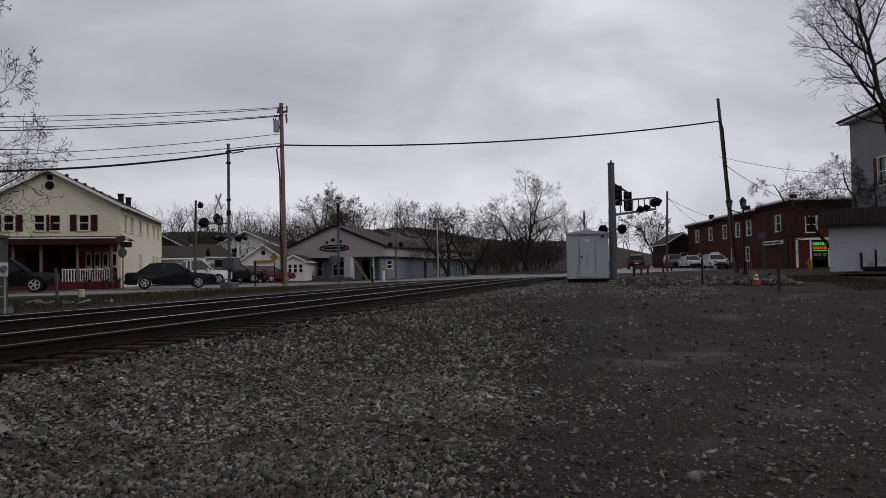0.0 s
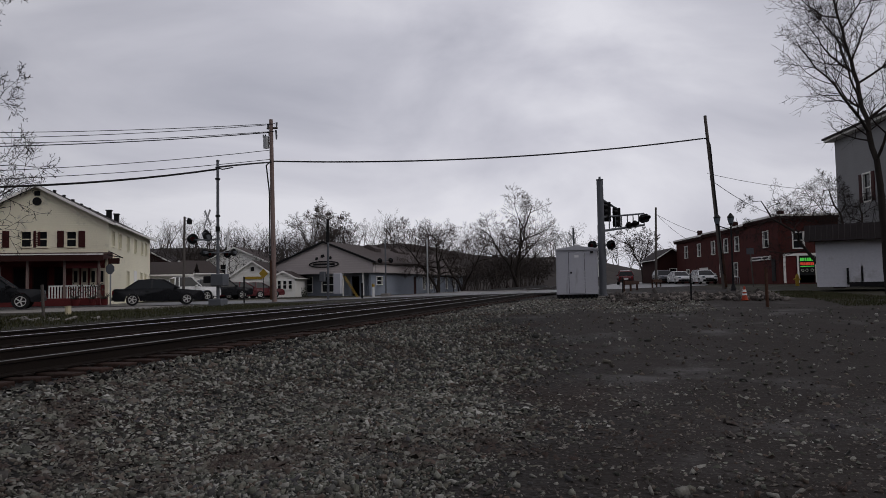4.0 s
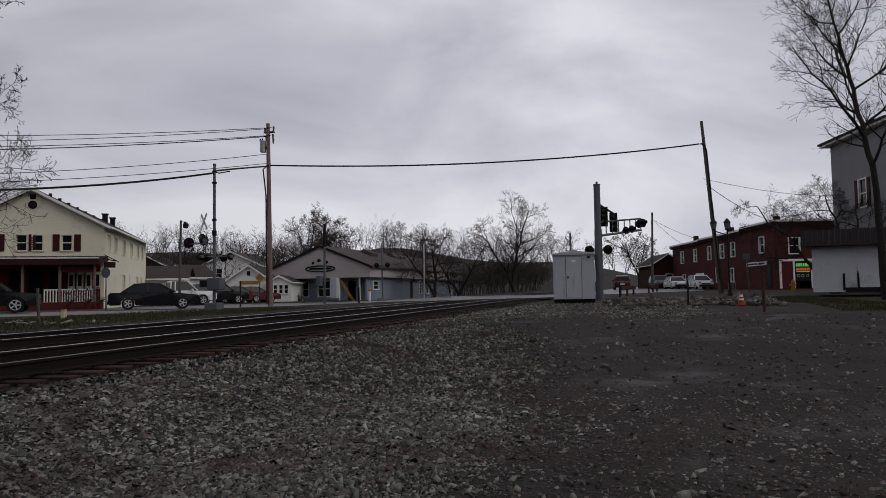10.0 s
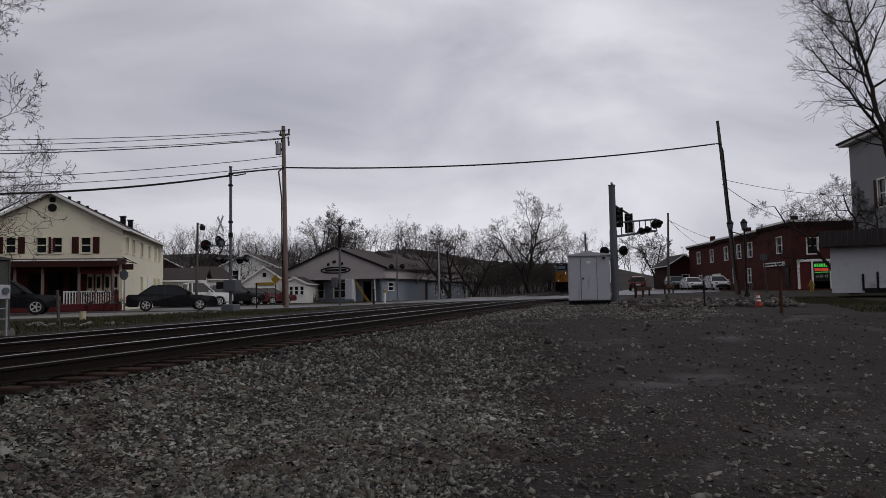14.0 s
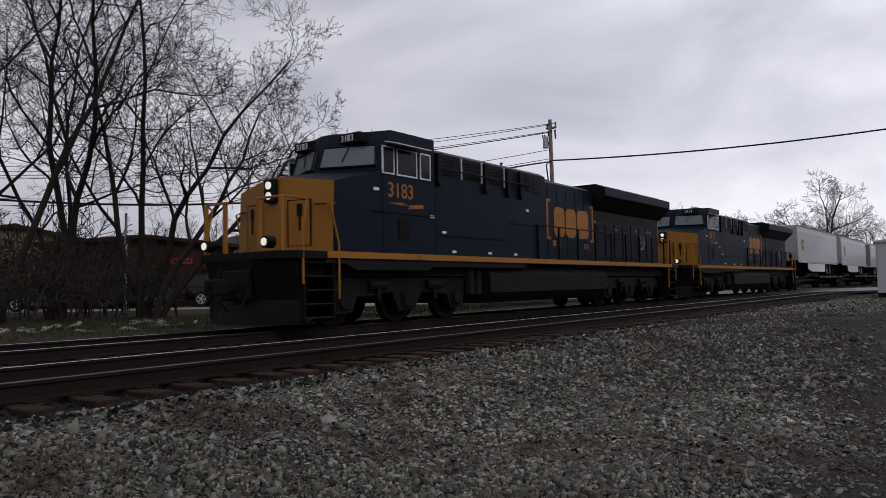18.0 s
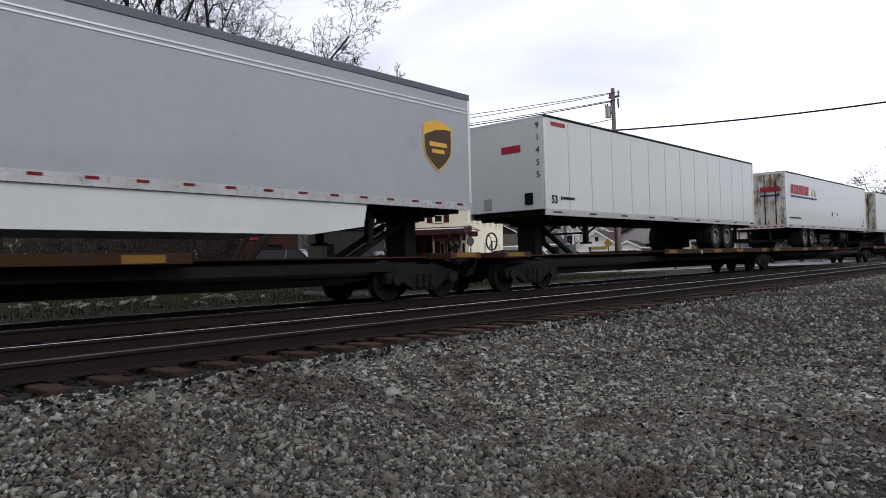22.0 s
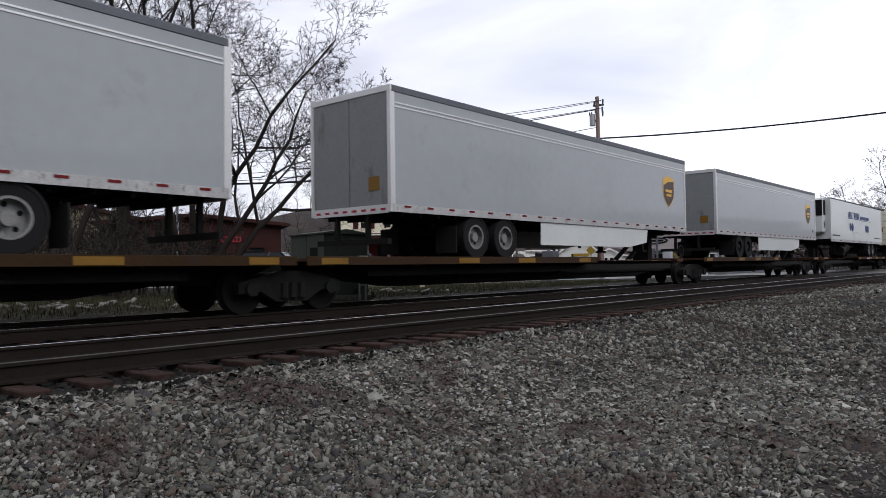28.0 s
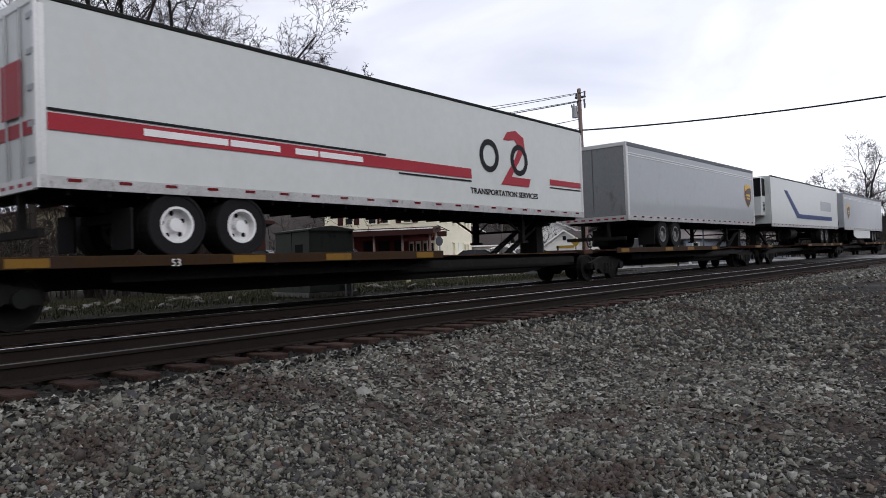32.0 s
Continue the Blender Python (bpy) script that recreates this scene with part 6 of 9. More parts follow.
def put_window(root, m, u0, u1, z0, z1, trim="trim", shutters=None, glass="glass", bars_=True, proud=0.05, name="window"):
    """A window in its opening: casing, sash bars, pane, sill and shutters."""
    w = part(name, boxes_m(m, (u0 - 0.09, u0, -proud, 0.10, z0 - 0.09, z1 + 0.09), (u1, u1 + 0.09, -proud, 0.10, z0 - 0.09, z1 + 0.09), (u0, u1, -proud, 0.10, z1, z1 + 0.09), (u0, u1, -proud - 0.04, 0.10, z0 - 0.09, z0)), trim, root, "window with pale casing" if trim == "trim" else "")
    part("pane", boxes_m(m, (u0, u1, 0.08, 0.10, z0, z1)), glass, w)
    if bars_:
        zm = (z0 + z1) / 2
        part("sash", boxes_m(m, (u0, u1, 0.04, 0.078, zm - 0.03, zm + 0.03), (u0, u0 + 0.05, 0.04, 0.078, z0, z1), (u1 - 0.05, u1, 0.04, 0.078, z0, z1)), trim, w)
    if shutters:
        for a, b in ((u0 - 0.50, u0 - 0.12), (u1 + 0.12, u1 + 0.50)):
            if shutters == "one" and a > u0:
                continue
            s = part("shutter", boxes_m(m, (a, b, -0.05, -0.005, z0 - 0.06, z1 + 0.06)), "shutter", w, "dark red louvred shutter")
            part("shutter_slats", boxes_m(m, *[(a + 0.05, b - 0.05, -0.062, -0.051, z0 + k * 0.11, z0 + k * 0.11 + 0.06) for k in range(int((z1 - z0) / 0.11))]), "shutter", s)
    return w


def gabled(name, m, label, W, L, eave, ridge, wall, roofm, windows, over=0.35, base=0.0, category="house", ridge_y=None, thick=0.2, trim="trim", glass="glass", roof_t=0.14, wtrim=None):
    """A house with a ridge along its depth. windows: (face, u0, u1, z0, z1, shutters)."""
    H = thing(name, m, label, category)
    for face in ("front", "back", "right", "left"):
        fm = face_matrix(face, W, L)
        ln = W if face in ("front", "back") else L
        holes = [w[1:5] for w in windows if w[0] == face]
        if face in ("right", "left"):
            fm = fm @ Matrix.Translation((thick, 0, 0))
            holes = [(a - thick, b - thick, c, d) for a, b, c, d in holes]
            ln = L - 2 * thick
        part("wall", wall_mesh(ln, eave, holes, thick, fm), wall, H)
        for w in windows:
            if w[0] == face:
                off = thick if face in ("right", "left") else 0
                put_window(H, fm, w[1] - off, w[2] - off, w[3], w[4], wtrim or trim, w[5] if len(w) > 5 else None, glass)
    ry = W / 2 if ridge_y is None else ridge_y
    for x0, x1 in ((0, thick), (L - thick, L)):
        part("gable", P_([(0, eave), (W, eave), (ry, ridge)], x0, x1, "x"), wall, H)
    for a, b in (((-over, 0.0), (ry, 0.0)), ((W + over, 0.0), (ry, 0.0))):
        y0 = a[0]
        slope = (ridge - eave) / (ry if y0 < 0 else W - ry)
        z0 = eave - slope * over
        out = [(y0, z0), (ry, ridge), (ry, ridge + roof_t), (y0, z0 + roof_t)]
        part("roof", P_(out, -over, L + over, "x"), roofm, H, "shingled roof slope")
        part("fascia", P_([(y0, z0 - 0.06), (ry, ridge - 0.06), (ry, ridge + roof_t - 0.02), (y0, z0 + roof_t - 0.02)], -over - 0.03, -over - 0.002, "x"), trim, H)
        g = y0 - 0.02 if y0 < 0 else y0 + 0.02
        part("gutter", B((-over, L + over, min(g, y0) - (0.08 if y0 < 0 else 0), max(g, y0) + (0.0 if y0 < 0 else 0.08), z0 - 0.02, z0 + 0.1)), trim, H)
    return H


# the cream porch house
HM = pose(39.2, 31.1, 0.08, 0, 0, 27)
win = [("front", 6.15, 6.75, 3.68, 4.60, "two"), ("front", 4.42, 5.02, 3.68, 4.60, "one"), ("front", 3.52, 4.06, 3.68, 4.60), ("front", 1.86, 2.46, 3.68, 4.60, "two")]
win += [("right", u, u + 0.75, 3.75, 4.72) for u in (1.0, 3.1, 6.0, 8.9, 11.7, 13.6)] + [("right", u, u + 0.75, 1.0, 2.25) for u in (6.0, 11.4, 13.2)]
house = gabled("porch_house", HM, "cream two-storey house with a dark red shop porch", 8.25, 16.0, 5.25, 7.42, "siding", "roofd", win, over=0.4, wtrim="siding")
part("gable_vent", P_([(4.12 + 0.26 * math.cos(k * math.pi / 8), 6.5 + 0.26 * math.sin(k * math.pi / 8)) for k in range(16)], -0.05, -0.01, "x"), "ink", house, "round dark gable ornament")
part("attic_vent", B((-0.04, -0.01, 3.95, 4.28, 6.85, 7.15)), "ink", house)
part("side_door", B((8.6, 9.6, -0.05, -0.01, 0.3, 2.35), bevel=0.01), "trim", house, "white side door")
for x in (10.4, 13.2):
    c = part("chimney", B((x, x + 0.36, 1.95, 2.3, 5.9, 7.05), bevel=0.01), "ink", house)
    part("chimney_cap", B((x - 0.05, x + 0.41, 1.9, 2.35, 7.051, 7.13)), "ink", c)
sv = bmesh.new()
for k in range(7):
    rod(sv, (0.6 + k * 1.15, 3.3 - 0.25 * k, 7.0 - k * 0.15), (0.6 + k * 1.15, 3.3 - 0.25 * k, 7.3 - k * 0.15), 0.1, None, 6)
part("roof_vents", sv, "ink", house)
# porch: floor, posts, roof, shop front behind
part("porch_floor", B((-2.2, -0.005, 0.0, 6.6, 0.0, 0.45), bevel=0.02), "porchred", house, "dark red porch skirt")
part("porch_roof", P_([(-2.6, 2.72), (-2.6, 3.05), (-0.01, 3.3), (-0.01, 2.95)], -0.25, 6.85), "darkbrown", house, "dark brown low porch roof")
part("porch_fascia", B((-2.64, -2.601, -0.25, 6.85, 2.66, 3.08)), "darkbrown", house)
part("roof_trim", B((-2.66, -2.641, -0.25, 6.85, 3.02, 3.09)), "trim", house)
for y in (0.1, 2.0, 4.0, 5.5, 6.5):
    p = part("porch_post", B((-2.15, -2.0, y - 0.07, y + 0.07, 0.45, 2.7), bevel=0.01), "wood", house, "bare wooden porch post")
    part("post_bracket", P_([(y - 0.35, 2.7), (y + 0.35, 2.7), (y + 0.07, 2.35), (y - 0.07, 2.35)], -2.12, -2.04, "x"), "porchred", p)
each("valance", ((-2.12, -2.06, 0.2, 2.0, 2.25, 2.65), (-2.12, -2.06, 4.05, 5.45, 2.45, 2.68)), "porchred", house)
part("shop_front", B((-0.10, -0.012, 0.2, 6.6, 0.46, 2.94)), "porchred", house, "dark red boarded shop front")
for y in (0.35, 0.85, 1.35, 1.85):
    w = part("shop_window", B((-0.16, -0.101, y - 0.19, y + 0.19, 1.25, 2.3), bevel=0.006), "tan2", house, "cream window frame")
    part("pane", B((-0.175, -0.161, y - 0.1, y + 0.1, 1.42, 2.12)), "glass", w)
for y0, y1 in ((2.4, 3.1), (3.4, 4.3), (4.6, 5.4)):
    w = part("shop_bay", B((-0.16, -0.101, y0, y1, 0.7, 2.4), bevel=0.006), "darkbrown", house)
    part("pane", B((-0.175, -0.161, y0 + 0.08, y1 - 0.08, 0.95, 2.3)), "glass", w)
for k in range(5):
    y = 2.15 + k * 0.16
    part("baluster", B((-2.12, -2.07, y, y + 0.06, 0.45, 1.15)), "trim", house)
part("porch_rail", B((-2.13, -2.06, 0.15, 2.85, 1.15, 1.22)), "trim", house)
for k in range(14):
    y = 0.2 + k * 0.135
    part("baluster", B((-2.11, -2.07, y, y + 0.05, 0.45, 1.15)), "trim", house)
fl = bmesh.new()
rr = random.Random(5)
for k in range(60):
    y, x, z = rr.uniform(-0.2, 1.7), -2.3 + rr.uniform(-0.25, 0.2), rr.uniform(0.75, 1.3)
    rod(fl, (x, y, z), (x + rr.uniform(-0.08, 0.08), y + rr.uniform(-0.1, 0.1), z + rr.uniform(0.02, 0.15)), 0.04, 0.005, 4)
tagged(part("porch_greenery", fl, "mailgreen", house), kind="stuff")
sg = part("hanging_sign", B((-1.6, -1.5, -0.95, -0.3, 2.5, 2.85), bevel=0.01), "darkbrown", house)
part("sign_arm", R_(((-1.55, -0.1, 3.1), (-1.55, -1.0, 2.9), 0.03), ((-1.55, -0.3, 3.3), (-1.55, -1.15, 2.85), 0.025)), "ink", house)
part("lantern", P_([(7.1, 3.05), (7.35, 3.05), (7.42, 3.4), (7.22, 3.6), (7.02, 3.4)], -0.35, -0.1, "x"), "ink", house)


def pot(x, y, r=0.28):
    P = thing("flower_pot", pose(x, y, gz(x, y) + 0.012), "round clay flower pot by the porch", "flower pot", "pots by the porch")
    bm = bmesh.new()
    rod(bm, (0, 0, 0), (0, 0, 0.4), r * 0.7, r, 14)
    part("pot", bm, "porchred", P)
    lf = bmesh.new()
    q = random.Random(3)
    for _ in range(40):
        a = q.uniform(0, 6.28)
        rod(lf, (0, 0, 0.38), (0.35 * math.cos(a), 0.35 * math.sin(a), 0.45 + q.uniform(0, 0.35)), 0.02, 0.006, 3)
    part("stems", lf, "mailgreen", P)


def hp(x, y):
    v = HM @ Vector((x, y, 0))
    return v.x, v.y


pot(*hp(-2.9, 1.2)); pot(*hp(-2.75, 0.3), 0.22); pot(*hp(-2.8, -0.35), 0.2)

# low blue-grey restaurant with the wide gable
CM = pose(70.95, 24.5, 0.0, 0, 0, -3.5)
rest = thing("restaurant_building", CM, "low blue-grey building under a wide pink-grey gable", "building")
part("wall", wall_mesh(10.4, 2.45, [(2.0, 2.9, 0.0, 2.1), (4.2, 6.4, 0.5, 2.1), (7.6, 9.4, 0.5, 2.1)], 0.2, face_matrix("front", 10.4, 36) @ Matrix.Translation((0.2, 1.6, 0))), "bluegrey", rest)
part("wall", wall_mesh(35, 2.45, [(1.6, 3.2, 1.2, 2.0), (13.5, 14.5, 0.0, 2.1), (17, 17.8, 0.6, 2.1), (20, 20.8, 0.6, 2.1), (23, 23.8, 0.6, 2.1), (27, 27.8, 0.6, 2.1), (31, 31.8, 0.6, 2.1)], 0.2, face_matrix("right", 10.4, 36) @ Matrix.Translation((0, 0.2, 0))), "bluegrey", rest)
part("wall", wall_mesh(35, 2.45, [], 0.2, face_matrix("left", 10.8, 36)), "bluegrey", rest)
part("wall", wall_mesh(10.4, 2.45, [], 0.2, face_matrix("back", 10.4, 35.2)), "bluegrey", rest)
put_window(rest, face_matrix("right", 10.4, 36) @ Matrix.Translation((0, 0.2, 0)), 1.6, 3.2, 1.2, 2.0)
for u in (17, 20, 23, 27, 31):
    put_window(rest, face_matrix("right", 10.4, 36) @ Matrix.Translation((0, 0.2, 0)), u, u + 0.8, 0.6, 2.1)
part("door", B((13.5, 14.5, 0.28, 0.32, 0.0, 2.1)), "door", rest)
for u0, u1 in ((4.2, 6.4), (7.6, 9.4)):
    put_window(rest, face_matrix("front", 10.4, 36) @ Matrix.Translation((0.2, 1.6, 0)), u0 - 1.6 + 1.6, u1, 0.5, 2.1)
part("door", B((1.75, 1.79, 3.6, 4.5, 0, 2.1)), "door", rest)
part("gable", P_([(-0.25, 2.42), (11.05, 2.42), (11.05, 3.55), (5.35, 5.72), (-0.25, 3.5)], -0.4, 0.15, "x"), "sidingg", rest, "wide pinkish grey boarded gable")
part("soffit", B((0.151, 36, -0.25, 11.0, 2.42, 2.5)), "sidingg", rest)
part("fascia_side", B((0.151, 36, -0.3, -0.252, 2.44, 3.45)), "sidingg", rest)
for y0, y1 in ((-0.6, 5.35), (11.4, 5.35)):
    out = [(y0, 3.38), (y1, 5.72), (y1, 5.9), (y0, 3.56)]
    part("roof", P_(out, -0.55, 36.4, "x"), "roof", rest, "brown shingle roof")
    part("roof_edge", P_([(y0, 3.34), (y1, 5.68), (y1, 5.92), (y0, 3.58)], -0.62, -0.552, "x"), "ink", rest)
sg = bmesh.new()
for k in range(20):
    a0, a1 = k * math.pi / 10, (k + 1) * math.pi / 10
    rod(sg, (-0.45, 5.35 + 1.7 * math.cos(a0), 3.42 + 0.3 * math.sin(a0)), (-0.45, 5.35 + 1.7 * math.cos(a1), 3.42 + 0.3 * math.sin(a1)), 0.07, None, 5)
part("sign_hoop", sg, "ink", rest, "dark oval sign outline")
part("sign_bars", B((-0.46, -0.41, 4.1, 6.6, 3.32, 3.52)), "ink", rest, "dark sign bars")
for y, z, w in ((5.5, 4.25, 0.5), (4.6, 4.05, 0.35), (6.2, 4.0, 0.35)):
    part("cut_out", P_([(y - w / 2, z), (y - w / 4, z + 0.22), (y + w / 3, z + 0.16), (y + w / 2, z - 0.08), (y, z - 0.14)], -0.46, -0.41, "x"), "ink", rest)
for x, w in ((8.5, 2.0), (17, 1.4), (19.5, 1.4)):
    dm = part("dormer", P_([(-w / 2 + 4.2, 4.9), (w / 2 + 4.2, 4.9), (w / 2 + 4.2, 5.45), (4.2, 5.95), (-w / 2 + 4.2, 5.45)], x, x + 2.0, "x"), "roof", rest)
    part("dormer_window", B((x - 0.03, x - 0.001, 3.95, 4.4, 5.05, 5.45)), "glass", dm)
for y in (1.0, 3.3, 9.8):
    part("porch_post", B((-0.2, -0.05, y - 0.06, y + 0.06, 0.05, 2.42)), "trim", rest)
bush = bmesh.new()
rr = random.Random(8)
for k in range(260):
    y, x = rr.uniform(7.2, 10.6), rr.uniform(-1.6, -0.6)
    a = rr.uniform(0, 6.28)
    rod(bush, (x, y, 0.05), (x + 0.35 * math.cos(a), y + 0.35 * math.sin(a), 0.3 + rr.uniform(0, 0.9)), 0.025, 0.004, 3)
bo = part("shrub", bush, "mailgreen")
bo.matrix_world = CM
tagged(bo, "dark evergreen shrubs under the eaves", "shrub", kind="stuff")

# white gabled cottages behind
gabled("cottage", pose(60.77, 38.78, 0.1, 0, 0, -22), "white gabled garage behind the parked cars", 4.0, 2.8, 2.5, 3.6, "sidingw", "roofr", [("right", 1.0, 1.9, 1.0, 1.8)], over=0.3)
lc = gabled("long_shed", pose(52.5, 40.5, 0.2, 0, 0, -62), "long low white shed with a red-brown roof", 8, 5.4, 2.1, 3.2, "sidingw", "roofr", [("right", 2.2, 4.0, 1.1, 1.6)], over=0.4)
sh = gabled("white_shop", pose(67.1, 33.6, 0.0, 0, 0, 14), "small white gabled shop with red-brown roof", 4.6, 14, 2.2, 3.75, "sidingw", "roofr", [("front", 1.4, 2.9, 0.7, 1.6), ("front", 3.5, 4.2, 0.8, 1.5)], over=0.3)
part("shop_sign", B((-0.12, -0.02, 1.3, 3.2, 1.95, 2.2)), "signyellow", sh)
part("attic_vent", B((-0.05, -0.01, 2.15, 2.5, 2.75, 3.2)), "ink", sh)
for y in (0.6, 3.9):
    part("planter", B((-0.6, -0.2, y, y + 0.4, 0, 0.5)), "ink", sh)
sw = gabled("shop_wing", pose(66.6, 31.2, 0.0, 0, 0, 14), "low white wing with a row of windows", 2.4, 8, 2.0, 2.6, "sidingw", "roofr", [("front", 0.3, 0.7, 0.9, 1.7), ("front", 0.85, 1.25, 0.9, 1.7), ("front", 1.4, 1.8, 0.9, 1.7)], over=0.2)
gabled("far_house", pose(85, 44, 0.0, 0, 0, 10), "pale house with a low gable far behind", 8, 10, 4.6, 6.4, "sidingw", "roof", [("front", 2, 3, 3, 4.2), ("front", 5, 6, 3, 4.2)], over=0.4)
gabled("brown_house", pose(84, 56, 0.0, 0, 0, 20), "brown gabled house among bare trees", 9, 10, 4.2, 6.6, "darkbrown", "roofd", [("front", 2, 3, 2.4, 3.6)], over=0.4)

# dark red brick row
BM = pose(68.6, -14.2, 0.45, 0, 0, 10.92)
brick = thing("brick_building", BM, "dark red brick two-storey row with white window casings", "building")
uw = [(2.1, 3.2), (9.4, 10.5), (12.6, 13.7), (16.7, 17.8), (21.8, 22.9), (27.0, 28.2)]
holes = [(a, b, 3.45, 4.85) for a, b in uw] + [(10.0, 11.0, 0.9, 2.2), (14.4, 15.2, 0.9, 2.4), (26.6, 27.7, 0.9, 1.9)]
bf = face_matrix("left", 0, 32)
bfl = Matrix(((1, 0, 0, 0), (0, -1, 0, 0), (0, 0, 1, 0), (0, 0, 0, 1)))
part("wall", wall_mesh(32.0, 5.9, holes, 0.3, bfl), "brick", brick, "dark red brick street wall")
for a, b, c, d in holes:
    put_window(brick, bfl, a, b, c, d, proud=0.07)
part("garage_door", boxes_m(bfl, (19.4, 22.4, -0.04, 0.02, 0.1, 2.0)), "trim", brick, "white panel door")
part("wall", wall_mesh(11.7, 5.9, [(1.0, 1.9, 3.2, 4.55), (0.25, 2.8, 0.1, 2.5)], 0.3, Matrix(((0, 1, 0, 0), (-1, 0, 0, -0.3), (0, 0, 1, 0), (0, 0, 0, 1)))), "brick", brick, "dark red brick end wall")
em = Matrix(((0, 1, 0, 0), (-1, 0, 0, -0.3), (0, 0, 1, 0), (0, 0, 0, 1)))
put_window(brick, em, 1.0, 1.9, 3.2, 4.55, proud=0.07)
part("wall", wall_mesh(32.0, 5.9, [], 0.3, Matrix(((1, 0, 0, 0), (0, 1, 0, -12.0), (0, 0, 1, 0), (0, 0, 0, 1)))), "brick", brick)
part("wall", wall_mesh(11.4, 5.9, [], 0.3, Matrix(((0, -1, 0, 32.0), (-1, 0, 0, -0.3), (0, 0, 1, 0), (0, 0, 0, 1)))), "brick", brick)
part("flat_roof", B((0.3, 31.7, -11.7, -0.3, 5.6, 5.75)), "roofd", brick)
for x0, x1, z in ((-0.35, 7.2, 6.15), (7.2, 20.3, 5.95), (20.3, 32.2, 5.85)):
    part("cornice", B((x0, x1, -0.3, 0.35, z - 0.28, z), (x0, x1, -0.3, 0.25, z - 0.45, z - 0.281)), "darkbrown", brick)
    part("cornice_trim", B((x0, x1, 0.351, 0.38, z - 0.16, z + 0.03)), "trim", brick)
part("cornice", B((-0.35, -0.001, -11.9, -0.301, 5.87, 6.15)), "darkbrown", brick)
part("cornice_trim", B((-0.38, -0.351, -11.9, 0.35, 6.0, 6.18)), "trim", brick)
for x, y in ((1.5, -0.8), (13, -0.8), (25, -0.8)):
    part("chimney", B((x, x + 0.5, y - 0.5, y, 5.75, 6.7), bevel=0.02), "darkbrown", brick)
part("fascia_sign", boxes_m(bfl, (1.6, 6.4, -0.1, -0.01, 2.25, 2.62)), "trim", brick, "long pale shop fascia sign")
part("sign_bars", boxes_m(bfl, (2.0, 3.4, -0.11, -0.101, 2.36, 2.5), (3.6, 5.9, -0.11, -0.101, 2.36, 2.5)), "ink", brick)
sm = em @ Matrix.Translation((-0.5, 0, 0))
part("shop_frame", boxes_m(sm, (0.55, 0.75, -0.06, 0.02, 0.1, 2.7), (1.75, 1.9, -0.06, 0.02, 0.1, 2.5), (0.75, 3.5, -0.06, 0.02, 2.5, 2.7), (3.3, 3.5, -0.06, 0.02, 0.1, 2.5)), "trim", brick, "white painted shop frame")
part("shop_door", boxes_m(sm, (0.8, 1.7, 0.03, 0.07, 0.1, 2.45)), "porchred", brick)
ns = part("neon_sign", boxes_m(sm, (1.95, 3.25, -0.05, 0.0, 0.75, 2.4)), "ink", brick, "black shop window with coloured neon shapes")
part("neon_green", boxes_m(sm, *[(2.0 + k * 0.2, 2.13 + k * 0.2, -0.08, -0.051, 2.02, 2.3) for k in range(6)], (2.0, 3.2, -0.08, -0.051, 1.52, 1.58)), "greenlit", ns, "green neon blocks")
part("neon_red", boxes_m(sm, *[(2.02 + k * 0.15, 2.12 + k * 0.15, -0.08, -0.051, 1.66, 1.9) for k in range(8)]), "redneon", ns, "red neon blocks")
hrt = bmesh.new()
for u in (2.2, 2.55, 3.0):
    for k in range(8):
        a0, a1 = k * math.pi / 4, (k + 1) * math.pi / 4
        p = [sm @ Vector((u + 0.11 * math.cos(a), -0.06, 1.2 + 0.12 * math.sin(a))) for a in (a0, a1)]
        rod(hrt, p[0], p[1], 0.014, None, 4)
part("neon_rings", hrt, "trim", ns)
part("wall_scroll", boxes_m(bfl, (0.7, 1.5, -0.06, -0.01, 0.3, 2.3)), "ink", brick)
part("bike_rack", R_(*[((8.0 + k * 0.5, 0.6, 0.0), (8.0 + k * 0.5, 0.6, 0.75), 0.025) for k in range(5)], ((8.0, 0.6, 0.75), (10.0, 0.6, 0.75), 0.025)), "steel", brick)
# small white gabled porch between the brick row and the pale building
wg = gabled("white_gablet", pose(58.5, -19.5, 0.4, 0, 0, 0), "small white gabled shop end", 3.2, 5, 2.0, 3.5, "sidingw", "roof", [("front", 1.0, 1.6, 0.9, 1.9), ("front", 1.2, 1.7, 2.2, 2.7)], over=0.15)
# lean gabled garage at the far end of the brick row
gabled("dark_garage", pose(101, -9.6, 0.6, 0, 0, 10.9), "dark gabled annex with white rake boards", 4.2, 8, 3.4, 4.7, "darkbrown", "roofd", [("front", 1.5, 2.4, 1, 2)], over=0.4)

# pale block building with a dark shingled mansard edge
PB = thing("pale_block_building", pose(38.9, -9.75, 0.42, 0, 0, -107), "pale painted block building with dark shingled roof edge", "building")
part("wall", wall_mesh(12.0, 2.3, [(1.9, 2.0, 0.2, 1.0)], 0.25, Matrix.Identity(4)), "palewall", PB, "pale lilac-grey block wall")
part("wall", wall_mesh(4.5, 2.3, [], 0.25, Matrix(((0, 1, 0, 0), (1, 0, 0, 0.25), (0, 0, 1, 0), (0, 0, 0, 1)))), "palewall", PB)
part("wall", wall_mesh(12.0, 2.3, [], 0.25, Matrix.Translation((0, 4.75, 0))), "palewall", PB)
part("wall", wall_mesh(4.5, 2.3, [], 0.25, Matrix(((0, 1, 0, 11.75), (1, 0, 0, 0.25), (0, 0, 1, 0), (0, 0, 0, 1)))), "palewall", PB)
